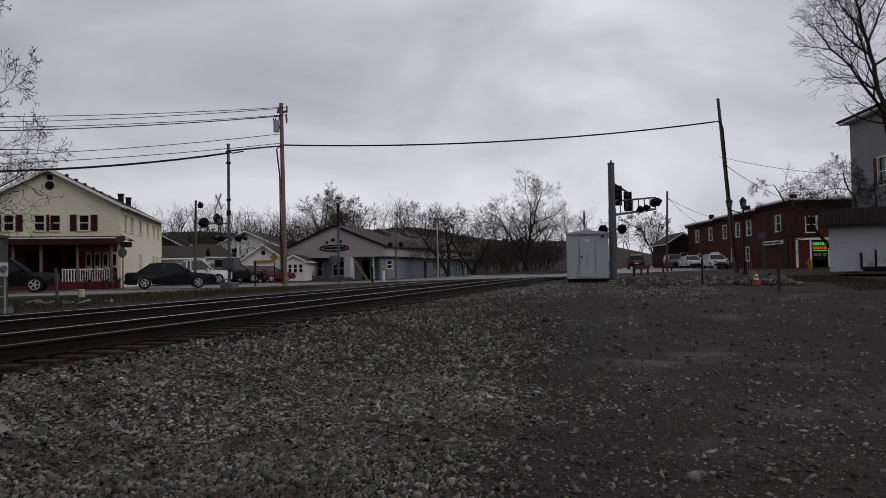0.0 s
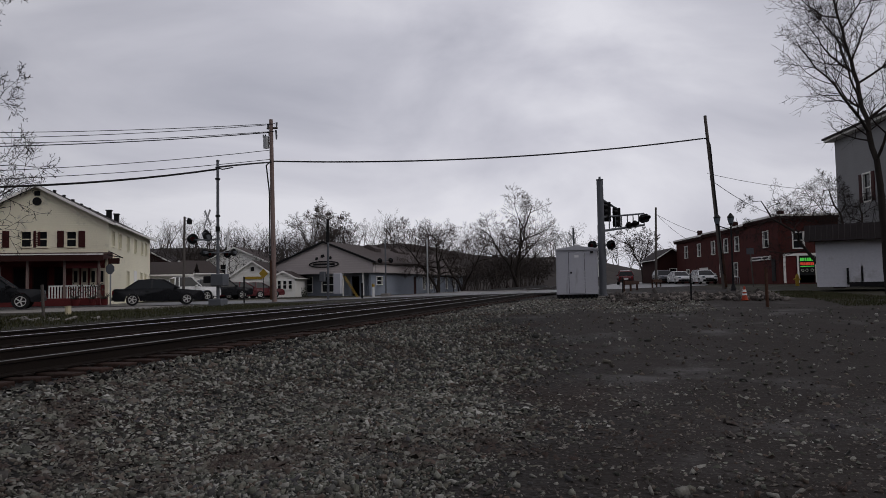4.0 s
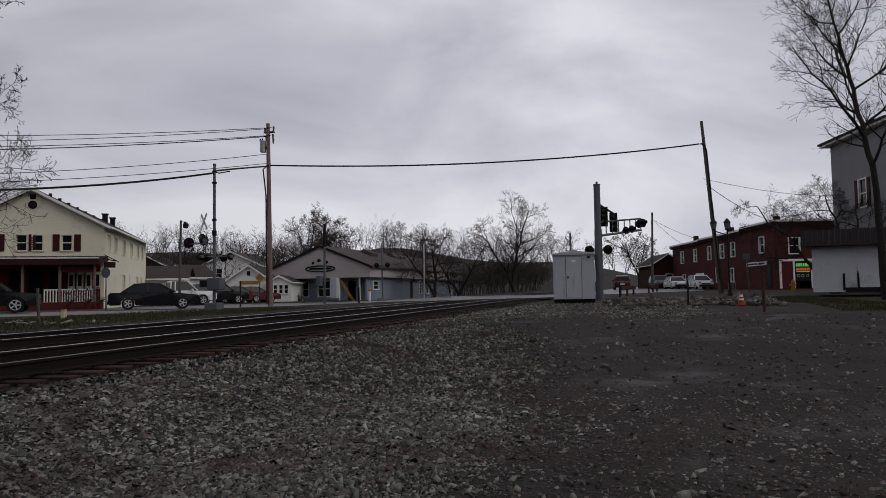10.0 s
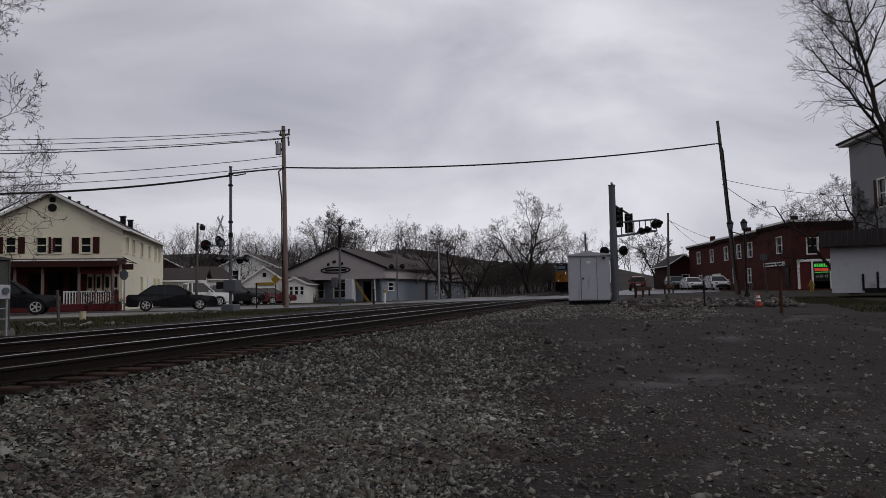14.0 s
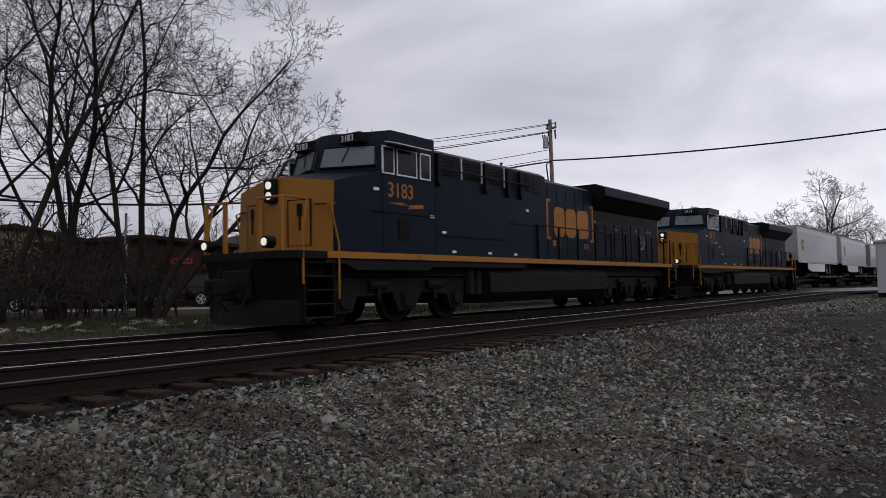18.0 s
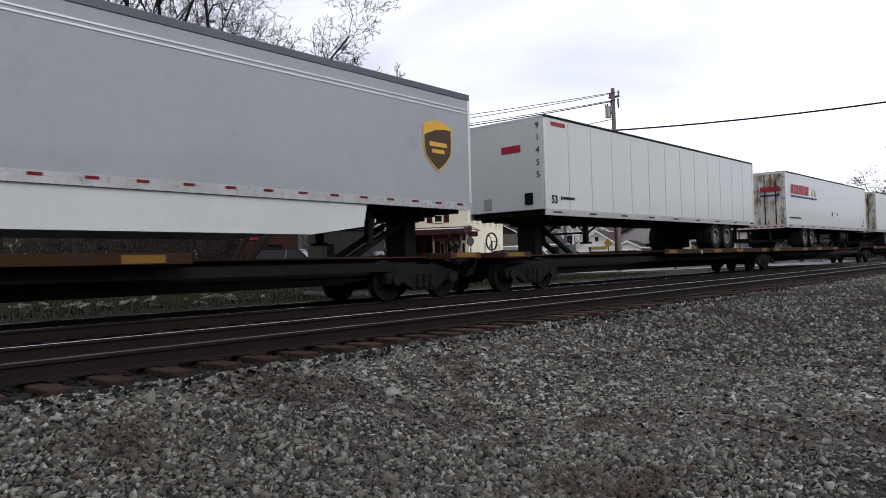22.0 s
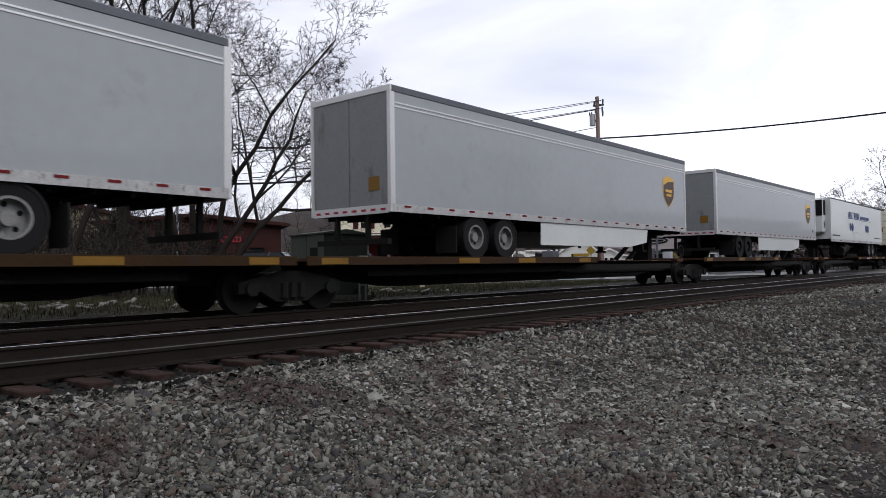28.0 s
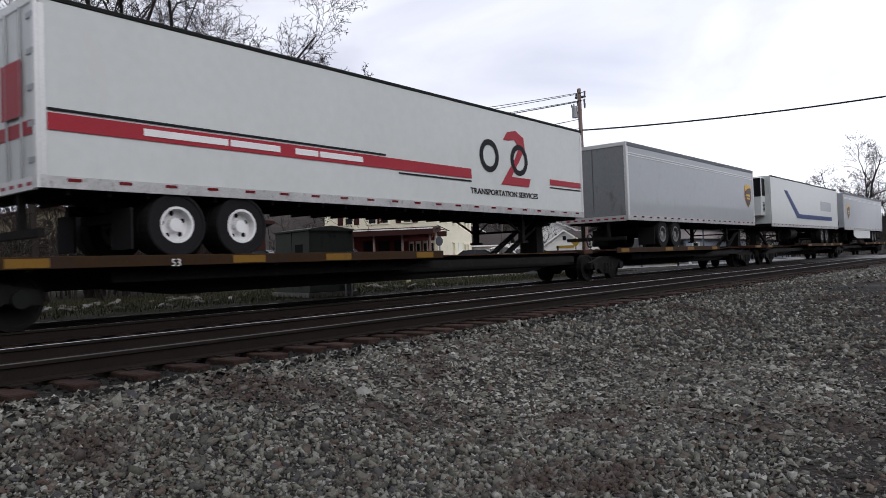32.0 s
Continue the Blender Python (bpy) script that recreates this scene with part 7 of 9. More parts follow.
part("shingled_edge", P_([(-0.55, 2.3), (-0.45, 2.3), (0.3, 2.92), (5.0, 2.92), (5.0, 3.06), (0.2, 3.06)], -0.45, 12.3, "x"), "roofd", PB, "dark shingled mansard edge")
tab = bmesh.new()
rr = random.Random(21)
for k in range(50):
    x = -0.45 + k * 0.25
    for j in range(4):
        y0, z0 = -0.57 + j * 0.19, 2.28 + j * 0.19
        box(tab, x + rr.uniform(0, 0.03), x + 0.23, y0 - 0.03, y0 - 0.005, z0 - 0.02 - rr.uniform(0, 0.05), z0 + 0.22)
tagged(part("shingles", tab, "roofd", PB), kind="stuff")
part("soffit", B((-0.4, 12.2, -0.45, -0.01, 2.24, 2.298)), "darkbrown", PB)
part("base_course", B((1.4, 12.0, -0.06, -0.003, 0.0, 0.22)), "ink", PB)
part("wall_pipe", R_(((1.35, -0.06, 0.1), (1.35, -0.06, 0.9), 0.05)), "ink", PB)

# tall grey house behind it
TG = thing("tall_grey_house", pose(54.0, -15.05, 0.5, 0, 0, -171), "tall grey shingled house with white cornice", "house")
part("wall", wall_mesh(7.5, 9.8, [(3.6, 4.5, 5.2, 6.9)], 0.25, Matrix.Identity(4)), "greywall", TG)
put_window(TG, Matrix.Identity(4), 3.6, 4.5, 5.2, 6.9, shutters="two")
part("wall", wall_mesh(9, 9.8, [], 0.25, Matrix(((0, 1, 0, 0), (1, 0, 0, 0.25), (0, 0, 1, 0), (0, 0, 0, 1)))), "greywall", TG)
part("wall", wall_mesh(7.5, 9.8, [], 0.25, Matrix.Translation((0, 9.25, 0))), "greywall", TG)
part("wall", wall_mesh(9, 9.8, [(3.5, 4.4, 5.2, 6.9)], 0.25, Matrix(((0, 1, 0, 7.25), (1, 0, 0, 0.25), (0, 0, 1, 0), (0, 0, 0, 1)))), "greywall", TG)
part("cornice", B((-0.5, 8.0, -0.5, 10.0, 9.8, 9.95)), "trim", TG)
part("roof", B((-0.6, 8.1, -0.6, 10.1, 9.951, 10.08)), "roofd", TG)

# tan metal shed and dark red shop behind the trees
tanb = gabled("tan_shed", pose(23.4, 42.0, 0.1, 0, 0, 61), "tan metal-sided shed with a shallow gable", 9.5, 8.5, 3.7, 4.75, "tanwall", "roofd", [], over=0.4, category="shed", trim="darkbrown")
part("wide_door", B((-0.06, -0.005, 0.2, 2.3, 0.0, 2.3)), "darkbrown", tanb, "dark brown wide shed door")
part("door_brace", B((-0.09, -0.061, 0.3, 2.2, 1.1, 1.22)), "darkbrown", tanb)
redb = gabled("dark_red_shop", pose(26.0, 33.2, 0.1, 0, 0, 59), "dark brown shop with a dim red sign", 9.4, 5.0, 3.3, 3.75, "darkbrown", "roofd", [("front", 0.9, 1.8, 0.9, 2.0), ("front", 3.6, 4.5, 0.9, 2.0)], over=0.4, trim="darkbrown")
part("lit_sign", B((-0.1, -0.01, 2.2, 3.3, 2.3, 2.62)), "red", redb, "small dim red shop sign")
part("sign_bars", B(*[(-0.112, -0.101, 2.28 + 0.2 * k, 2.42 + 0.2 * k, 2.38, 2.54) for k in range(5)]), "darkbrown", redb)
gabled("white_porch_shop", pose(29.0, 54.0, 0.2, 0, 0, 60), "pale low building behind the shed", 8, 10, 3.0, 4.4, "sidingw", "roof", [("front", 2, 3, 1, 2)], over=0.3)

# ---- signals, poles, cabinets ----
def bungalow():
    m = pose(31.99, 2.47, gz(32.5, 1.6), 0, 0, -87.0)
    S = thing("signal_bungalow", m, "pale grey steel signal bungalow on skids with a door", "signal cabinet")
    W, Dp = 1.78, 2.0
    z0, z1 = 0.2, 2.28
    part("case", B((0, W, 0, Dp, z0, z1 - 0.12), bevel=0.015), "bungalow", S, "pale grey sheet-steel case")
    part("roof", P_([(-0.06, z1 - 0.13), (W + 0.06, z1 - 0.13), (W + 0.06, z1 - 0.07), (W / 2, z1 + 0.06), (-0.06, z1 - 0.07)], -0.06, Dp + 0.06), "bungalow", S)
    d = part("door", B((0.55, 1.22, -0.025, -0.002, 0.26, 2.05), bevel=0.006), "bungalow", S, "flush steel door")
    part("handle", B((0.6, 0.68, -0.06, -0.026, 1.12, 1.2), bevel=0.006), "ink", d)
    part("hinge_set", B(*[(1.2, 1.26, -0.045, -0.026, z, z + 0.1) for z in (0.45, 1.1, 1.8)]), "steel", d)
    part("door_gap", B((0.535, 0.55, -0.006, 0.001, 0.25, 2.06), (1.22, 1.235, -0.006, 0.001, 0.25, 2.06), (0.535, 1.235, -0.006, 0.001, 2.05, 2.065)), "ink", d)
    part("placard", B((0.8, 0.98, -0.032, -0.026, 1.82, 1.92)), "white", d)
    lp = part("lamp_head", B((1.48, 1.6, -0.14, -0.002, 2.0, 2.08), bevel=0.01), "ink", S)
    part("roof_vent", B((0.75, 1.05, 0.6, 0.9, z1 + 0.02, z1 + 0.12), bevel=0.01), "steel", S)
    for k in range(9):
        part("skid_foot", B((0.06 + k * 0.2, 0.14 + k * 0.2, 0.0, 0.12, 0.0, z0 - 0.002)), "ink", S)
    each("skid", ((0.0, W, 0.15, 0.3, 0.06, z0 - 0.002), (0.0, W, Dp - 0.3, Dp - 0.15, 0.06, z0 - 0.002)), "under", S)
    part("base_slab", B((-0.4, W + 0.4, -0.3, Dp + 0.3, -0.12, 0.012)), "concrete", S)
    each("corner_trim", ((-0.012, -0.001, -0.012, 0.05, z0, z1 - 0.14), (W + 0.001, W + 0.012, -0.012, 0.05, z0, z1 - 0.14)), "bungalow", S)


bungalow()


def flasher(root, c, out, aim, lit=False, r=0.17):
    """A flashing-light unit: black round background, hood and red lens, aimed along aim."""
    c, aim = Vector(c), Vector(aim).normalized()
    bm = bmesh.new()
    rod(bm, c, c + aim * 0.03, r * 1.7, None, 20)
    d = part("light_background", bm, "ink", root, "round black light background")
    h = bmesh.new()
    rod(h, c + aim * 0.03, c + aim * 0.30, r * 0.95, r * 0.8, 14, caps=False)
    part("hood", h, "black", d)
    l = bmesh.new()
    rod(l, c + aim * 0.031, c + aim * 0.06, r * 0.8, None, 14)
    part("lens", l, "redlit" if lit else "redlamp", d)
    k = bmesh.new()
    rod(k, c - aim * 0.16, c, r * 0.8, None, 10)
    part("lamp_body", k, "sigsteel", d)


def crossbuck(root, x, y, z, ax, size=0.62):
    """Two crossed white blades."""
    for s in (-1, 1):
        bm = bmesh.new()
        m = Matrix.Translation((x, y, z)) @ pose(0, 0, 0, 0, 0, ax) @ pose(0, 0, 0, 0, s * 38, 0)
        box(bm, -size * 0.15, size * 0.15, -0.02 - 0.012 * s, -0.01 - 0.012 * s, -size, size, m)
        part("crossbuck_blade", bm, "white", root, "white crossbuck blade")


def cantilever():
    x, y = 34.08, 0.52
    g = gz(x, y)
    S = thing("cantilever_signal", pose(x, y, g), "grey steel cantilever crossing signal with black lights", "crossing signal")
    part("post", R_(((0, 0, 0.05), (0, 0, 5.45), 0.17, 0.15), n=20), "sigsteel", S, "thick grey steel post")
    part("post_cap", R_(((0, 0, 5.45), (0, 0, 5.5), 0.17), n=20), "sigsteel", S)
    part("foundation", B((-0.45, 0.45, -0.45, 0.45, -0.2, 0.08), bevel=0.03), "concrete", S)
    part("base_flange", R_(((0, 0, 0.081), (0, 0, 0.14), 0.3), n=20), "sigsteel", S)
    a, e = Vector((0.14, -0.08, 3.24 - g)), Vector((4.6, -2.12, 3.80 - g))
    up, side = Vector((0, 0, 0.65)), Vector((0.07, 0.15, 0))
    for o in (Vector(), side):
        part("truss_chord", R_((a + o, e + o, 0.055), n=6), "sigsteel", S, "thin grey truss chord")
        part("truss_chord", R_((a + up + o, e + up * 0.92 + o, 0.045), n=6), "sigsteel", S, "thin grey truss chord")
    for k in range(1, 8):
        p, q = a.lerp(e, k / 7), (a + up).lerp(e + up * 0.92, k / 7)
        part("truss_strut", R_((p, q, 0.028), n=5), "sigsteel", S)
    # upper pipe arm with two traffic signal heads
    b0, b1 = Vector((0.1, -0.05, 4.72 - g)), Vector((2.1, -0.86, 4.38 - g))
    part("mast_arm", R_((b0, b1, 0.06, 0.045), n=10), "sigsteel", S)
    for f in (0.30, 0.86):
        c = b0.lerp(b1, f)
        hd = part("signal_head", boxes_m(Matrix.Translation(c + Vector((-0.02, 0.02, -0.42))), (-0.1, 0.1, -0.12, 0.12, -0.38, 0.38)), "ink", S, "black three-lens traffic signal head")
        for k in range(3):
            v = bmesh.new()
            z = c.z - 0.42 + 0.25 - k * 0.25
            rod(v, (c.x - 0.12, c.y + 0.02, z), (c.x - 0.26, c.y + 0.16, z - 0.02), 0.1, 0.09, 12, caps=False)
            part("visor", v, "ink", hd)
        part("backplate", boxes_m(Matrix.Translation(c + Vector((0.085, 0.02, -0.42))), (0, 0.015, -0.19, 0.19, -0.47, 0.47)), "ink", hd)
    for f, dz in ((0.55, 0.12), (0.70, 0.14), (0.9, 0.36), (1.0, 0.38)):
        p = a.lerp(e, f) + Vector((0, -0.02, dz))
        flasher(S, p + Vector((-0.10, -0.08, 0)), 0, (-0.86, -0.5, 0), r=0.115 if f > 0.8 else 0.095)
        flasher(S, p + Vector((0.55, -0.12, 0)), 0, (0.86, 0.5, 0), r=0.115 if f > 0.8 else 0.095)
    for dy, aim in ((0.42, (-0.9, 0.2, 0)), (-0.42, (-0.9, -0.35, 0))):
        flasher(S, (0.0, dy, 2.42), 0, aim, r=0.13)
    part("cross_arm", R_(((0, -0.5, 2.42), (0, 0.5, 2.42), 0.035)), "sigsteel", S)
    part("bell", R_(((0, 0, 5.5), (0, 0, 5.62), 0.05)), "sigsteel", S)
    lad = bmesh.new()
    for s in (-0.16, 0.16):
        rod(lad, (0.2, s, 0.6), (0.2, s, 3.4), 0.015, None, 5)
    for k in range(10):
        rod(lad, (0.2, -0.16, 0.7 + k * 0.28), (0.2, 0.16, 0.7 + k * 0.28), 0.012, None, 5)
    part("ladder", lad, "sigsteel", S)


cantilever()


def left_signal():
    x, y = 32.7, 19.5
    S = thing("crossing_signal", pose(x, y, 0.05), "crossing signal mast with crossbuck and black flashing lights", "crossing signal")
    part("mast", R_(((0, 0, 0.0), (0, 0, 7.35), 0.085, 0.07), n=12), "sigsteel", S, "tall grey metal mast")
    part("foundation", B((-0.35, 0.35, -0.35, 0.35, -0.2, 0.35), bevel=0.03), "sigsteel", S)
    part("mast_bands", R_(((0, 0, 3.75), (0, 0, 4.0), 0.12), ((0, 0, 4.5), (0, 0, 4.6), 0.12), ((0, 0, 6.4), (0, 0, 6.48), 0.13), ((0, 0, 7.0), (0, 0, 7.06), 0.12), n=12), "ink", S)
    crossbuck(S, -0.25, 0.45, 4.45, 60, 0.5)
    part("cross_arm", R_(((-0.3, 1.2, 3.35), (0.05, -0.1, 3.35), 0.04), ((-0.4, 0.6, 2.68), (0.4, -0.8, 2.68), 0.04)), "sigsteel", S)
    flasher(S, (-0.3, 1.25, 3.4), 0, (-0.8, -0.55, 0), r=0.155)
    flasher(S, (-0.05, 0.55, 3.5), 0, (0.6, 0.8, 0), r=0.14)
    flasher(S, (0.0, 0.7, 3.65), 0, (0.9, -0.2, 0), r=0.13)
    flasher(S, (-0.35, 0.55, 2.68), 0, (0.4, 0.9, 0), r=0.11)
    flasher(S, (0.35, -0.7, 2.68), 0, (0.4, 0.9, 0), r=0.11)
    flasher(S, (-0.2, 0.3, 2.6), 0, (-0.9, -0.4, 0), r=0.11)
    flasher(S, (0.3, -0.35, 2.6), 0, (-0.9, -0.4, 0), r=0.11)
    gm = part("gate_mechanism", B((-0.3, 0.3, -0.45, 0.25, 1.0, 1.6), bevel=0.03), "sigsteel", S, "grey gate mechanism case")
    part("counterweight", B((-0.15, 0.25, 0.26, 0.75, 1.15, 1.5), bevel=0.02), "ink", gm)
    ga = bmesh.new()
    rod(ga, (0.15, -0.35, 1.3), (0.55, -0.3, 4.0), 0.05, 0.03, 6)
    part("gate_arm", ga, "white", gm, "raised white gate arm")
    part("bell", R_(((0, 0, 7.35), (0, 0, 7.42), 0.09), n=12), "sigsteel", S)
    ar = bmesh.new()
    tube(ar, [(0, 0, 7.0), (0.12, -0.2, 6.95), (0.3, -0.7, 7.05)], 0.03)
    part("cable_bracket", ar, "ink", S)


left_signal()


def far_signal(x, y, h, label, buck=True):
    S = thing("signal_mast", pose(x, y, gz(x, y)), label, "crossing signal")
    part("mast", R_(((0, 0, 0), (0, 0, h), 0.06), n=10), "sigsteel", S)
    if buck:
        crossbuck(S, 0, 0.1, h - 0.55, 80, 0.36)
    part("cross_arm", R_(((0, -0.5, h * 0.62), (0, 0.5, h * 0.62), 0.03)), "sigsteel", S)
    flasher(S, (0, -0.42, h * 0.62), 0, (-1, 0.1, 0), r=0.11)
    flasher(S, (0, 0.42, h * 0.62), 0, (-1, 0.1, 0), r=0.11)
    part("foundation", B((-0.3, 0.3, -0.3, 0.3, -0.1, 0.25), bevel=0.02), "concrete", S)


far_signal(44.5, 2.35, 4.0, "far crossing signal with crossbuck behind the bungalow")
far_signal(50.5, 16.4, 4.3, "grey crossing signal with paired lights across the street", False)


def wood_pole(name, base, top, r0, r1, label, material="wood"):
    S = thing(name, pose(*base), label, "utility pole")
    d = Vector(top) - Vector(base)
    part("pole", R_(((0, 0, -0.4), tuple(d), r0, r1), n=14), material, S, "weathered wooden pole")
    return S, d


P1, d1 = wood_pole("utility_pole", (42.07, 21.12, 0.08), (42.0, 21.24, 11.78), 0.165, 0.12, "tall wooden utility pole with transformer and cables")
part("pole_top_gear", B((-0.1, 0.1, -0.28, 0.42, 11.1, 11.2), bevel=0.01), "woodg", P1)
for y, z in ((-0.24, 11.5), (0.36, 11.45), (-0.2, 11.0), (0.28, 10.95), (-0.22, 10.7)):
    part("insulator", R_(((0, y, z - 0.3), (0, y, z), 0.05, 0.07)), "sigsteel", P1)
tf = part("transformer", R_(((-0.1, 0.45, 9.85), (-0.1, 0.45, 10.6), 0.19), n=16), "steel", P1, "grey can transformer")
part("bushings", R_(((-0.1, 0.5, 10.55), (-0.1, 0.5, 10.75), 0.04), ((-0.1, 0.65, 10.55), (-0.1, 0.65, 10.75), 0.04)), "ink", tf)
part("bracket", B((-0.06, 0.06, 0.15, 0.4, 10.1, 10.25)), "ink", P1)
dl = bmesh.new()
tube(dl, [(-0.2, 0.05, 9.0), (-0.3, 0.35, 8.7), (-0.24, 0.25, 7.6), (-0.2, 0.2, 7.0), (-0.22, 0.15, 0.2)], 0.045)
part("cable_riser", dl, "ink", P1, "black cable riser pipe")
part("riser_guard", R_(((-0.22, 0.12, 0.1), (-0.22, 0.12, 2.6), 0.07)), "deck", P1)

P2, d2 = wood_pole("leaning_pole", (51.6, -7.25, 0.3), (51.7, -6.4, 12.2), 0.17, 0.1, "thin leaning wooden pole by the street", "woodg")
rs = bmesh.new()
tube(rs, [(0.0, 1.0, 10.32), (-0.1, 0.75, 10.25), (-0.15, 0.62, 9.8), (-0.16, 0.1, 1.0)], 0.05)
part("cable_riser", rs, "ink", P2, "black cable riser")
part("riser_guard", R_(((-0.15, -0.05, 0.1), (-0.15, 0.1, 2.4), 0.09)), "deck", P2)

P3, d3 = wood_pole("street_pole", (80, -4.3, 0.6), (80, -4.55, 8.9), 0.14, 0.1, "wooden pole beside the brick row", "woodg")
P4, d4 = wood_pole("lamp_pole", (41.3, 27.15, 0.1), (41.6, 27.25, 5.7), 0.09, 0.07, "wooden pole with a hanging lantern", "woodg")
ln = part("lantern", P_([(-0.55, 5.05), (-0.35, 5.05), (-0.3, 5.3), (-0.45, 5.45), (-0.6, 5.3)], -0.12, 0.12, "x"), "ink", P4)
part("lantern_arm", R_(((0.2, 0.0, 5.5), (0.0, -0.45, 5.45), 0.025)), "ink", P4)
P5, d5 = wood_pole("signal_pole", (46.27, 19.2, 0.1), (46.25, 19.15, 5.0), 0.09, 0.08, "grey metal pole with a dark upper fixture", "sigsteel")
part("dark_sleeve", R_(((0, 0, 3.9), (-0.02, -0.05, 5.5), 0.13, 0.1), n=12), "ink", P5)
part("bracket", R_(((0, 0, 5.4), (0.1, -0.45, 5.75), 0.03)), "ink", P5)
part("control_box", B((-0.2, 0.2, 0.2, 0.55, 1.2, 1.9), bevel=0.02), "sigsteel", P5)
part("white_case", B((-0.15, 0.3, -0.95, -0.45, 0.35, 1.75), bevel=0.02), "bungalow", P5)
P6, d6 = wood_pole("far_signal_pole", (52.4, 13.7, 0.2), (52.4, 13.7, 4.4), 0.06, 0.05, "slim pale pole across the street", "steel")
W7, d7 = wood_pole("yard_pole", (15.2, 25.9, 0.1), (15.2, 25.88, 3.9), 0.06, 0.05, "slim pale pole among the bare trees", "steel")


# ---- overhead cables ----
def cable(name, a, b, sag, r, label, n=26):
    bm = bmesh.new()
    a, b = Vector(a), Vector(b)
    pts = [a.lerp(b, k / n) - Vector((0, 0, sag * 4 * (k / n) * (1 - k / n))) for k in range(n + 1)]
    tube(bm, pts, r, 5)
    tagged(part(name, bm, "wire"), label, "cable", "overhead cables")


ZL = (14.0, 73.0)
cable("overhead_cable", (42.0, 21.2, 9.07), (51.65, -6.2, 10.62), 0.55, 0.05, "thick black overhead cable over the street")
cable("overhead_cable", (42.0, 21.2, 9.0), (32.7, 19.5, 7.1), -0.02, 0.05, "thick black cable to the signal mast")
cable("overhead_cable", (32.7, 19.5, 7.0), (4.0, 38.0, 6.0), 1.77, 0.05, "thick black cable over the grass strip")
for dz, sg, yo in ((11.5, 1.5, -0.24), (11.45, 1.8, 0.36), (11.0, 1.68, -0.2)):
    cable("overhead_wire", (42.0, 21.2 + yo, dz), (ZL[0], ZL[1] + yo, dz), sg, 0.02, "thin black overhead power wire")
cable("overhead_wire", (42.0, 21.2, 10.95), (ZL[0], ZL[1], 11.0), 1.85, 0.03, "bundled black overhead power wire")
cable("overhead_wire", (42.0, 21.2, 9.8), (ZL[0], ZL[1], 9.8), 2.2, 0.02, "thin black overhead telephone wire")
cable("overhead_wire", (42.0, 21.2, 9.2), (ZL[0], ZL[1], 9.2), 2.07, 0.02, "thin lower black overhead wire")
cable("overhead_wire", (51.65, -6.55, 7.8), (66, -15, 5.9), 0.5, 0.02, "thin service wire to the brick row")
cable("overhead_wire", (51.65, -6.4, 8.2), (64, -22, 8.0), 0.6, 0.015, "thin black service wire to a roof")
cable("overhead_wire", (80, -4.5, 8.3), (92, -9.0, 5.9), 0.3, 0.02, "thin service wire from the street pole")
cable("overhead_wire", (80, -4.5, 8.2), (86, -11, 5.9), 0.3, 0.02, "thin service wire from the street pole")
cable("overhead_wire", (80, -4.5, 5.5), (100, 6, 5.0), 0.3, 0.02, "thin black wire along the road")


# ---- green-grey equipment cabinet ----
def equipment_cabinet():
    W, D = 1.38, 1.9
    S = thing("equipment_cabinet", pose(12.91, 14.73, 0.0, 0, 0, -11.3), "green-grey steel equipment cabinet beside the tracks", "cabinet")
    part("case", B((0, W, 0, D, 0.08, 1.76), bevel=0.015), "cabgreen", S, "green-grey steel case")
    part("roof", P_([(-0.05, 1.761), (W + 0.05, 1.761), (W + 0.05, 1.80), (W / 2, 1.9), (-0.05, 1.80)], -0.05, D + 0.05), "cabgreen", S, "shallow pitched steel roof")
    part("plinth", B((-0.1, W + 0.1, -0.1, D + 0.1, -0.15, 0.078)), "concrete", S)
    for x in (-0.012, W - 0.03):
        part("corner_trim", B((x, x + 0.042, -0.014, -0.002, 0.08, 1.76)), "cabgreen", S)
    part("seam", B((-0.008, -0.001, 0.93, 0.95, 0.1, 1.74)), "ink", S)
    part("stain_plate", B((-0.012, -0.001, 0.35, 0.75, 1.05, 1.4)), "grime", S, "dark blotched plate")
    for x in (0.98, 1.18):
        part("meter_post", R_(((x, -0.22, -0.05), (x, -0.22, 1.0), 0.025)), "steel", S)
    mb = part("meter_box", B((0.94, 1.22, -0.30, -0.16, 0.82, 1.16), bevel=0.015), "bungalow", S, "pale grey meter box")
    part("meter_glass", R_(((1.08, -0.30, 1.02), (1.08, -0.36, 1.02), 0.075), n=14), "glasslt", mb)
    for z in (0.35, 0.6):
        part("meter_rail", R_(((0.96, -0.22, z), (1.2, -0.22, z), 0.014)), "steel", S)


equipment_cabinet()


# ---- small roadside things ----
def post(x, y, h, r, material, label, lean=0.0, group="marker posts"):
    S = thing("marker_post", pose(x, y, gz(x, y), 0, lean, 0), label, "post", group)
    part("shaft", R_(((0, 0, -0.2), (0, 0, h), r), n=8), material, S)
    part("cap", R_(((0, 0, h), (0, 0, h + 0.02), r * 1.15), n=8), material, S)
    return S


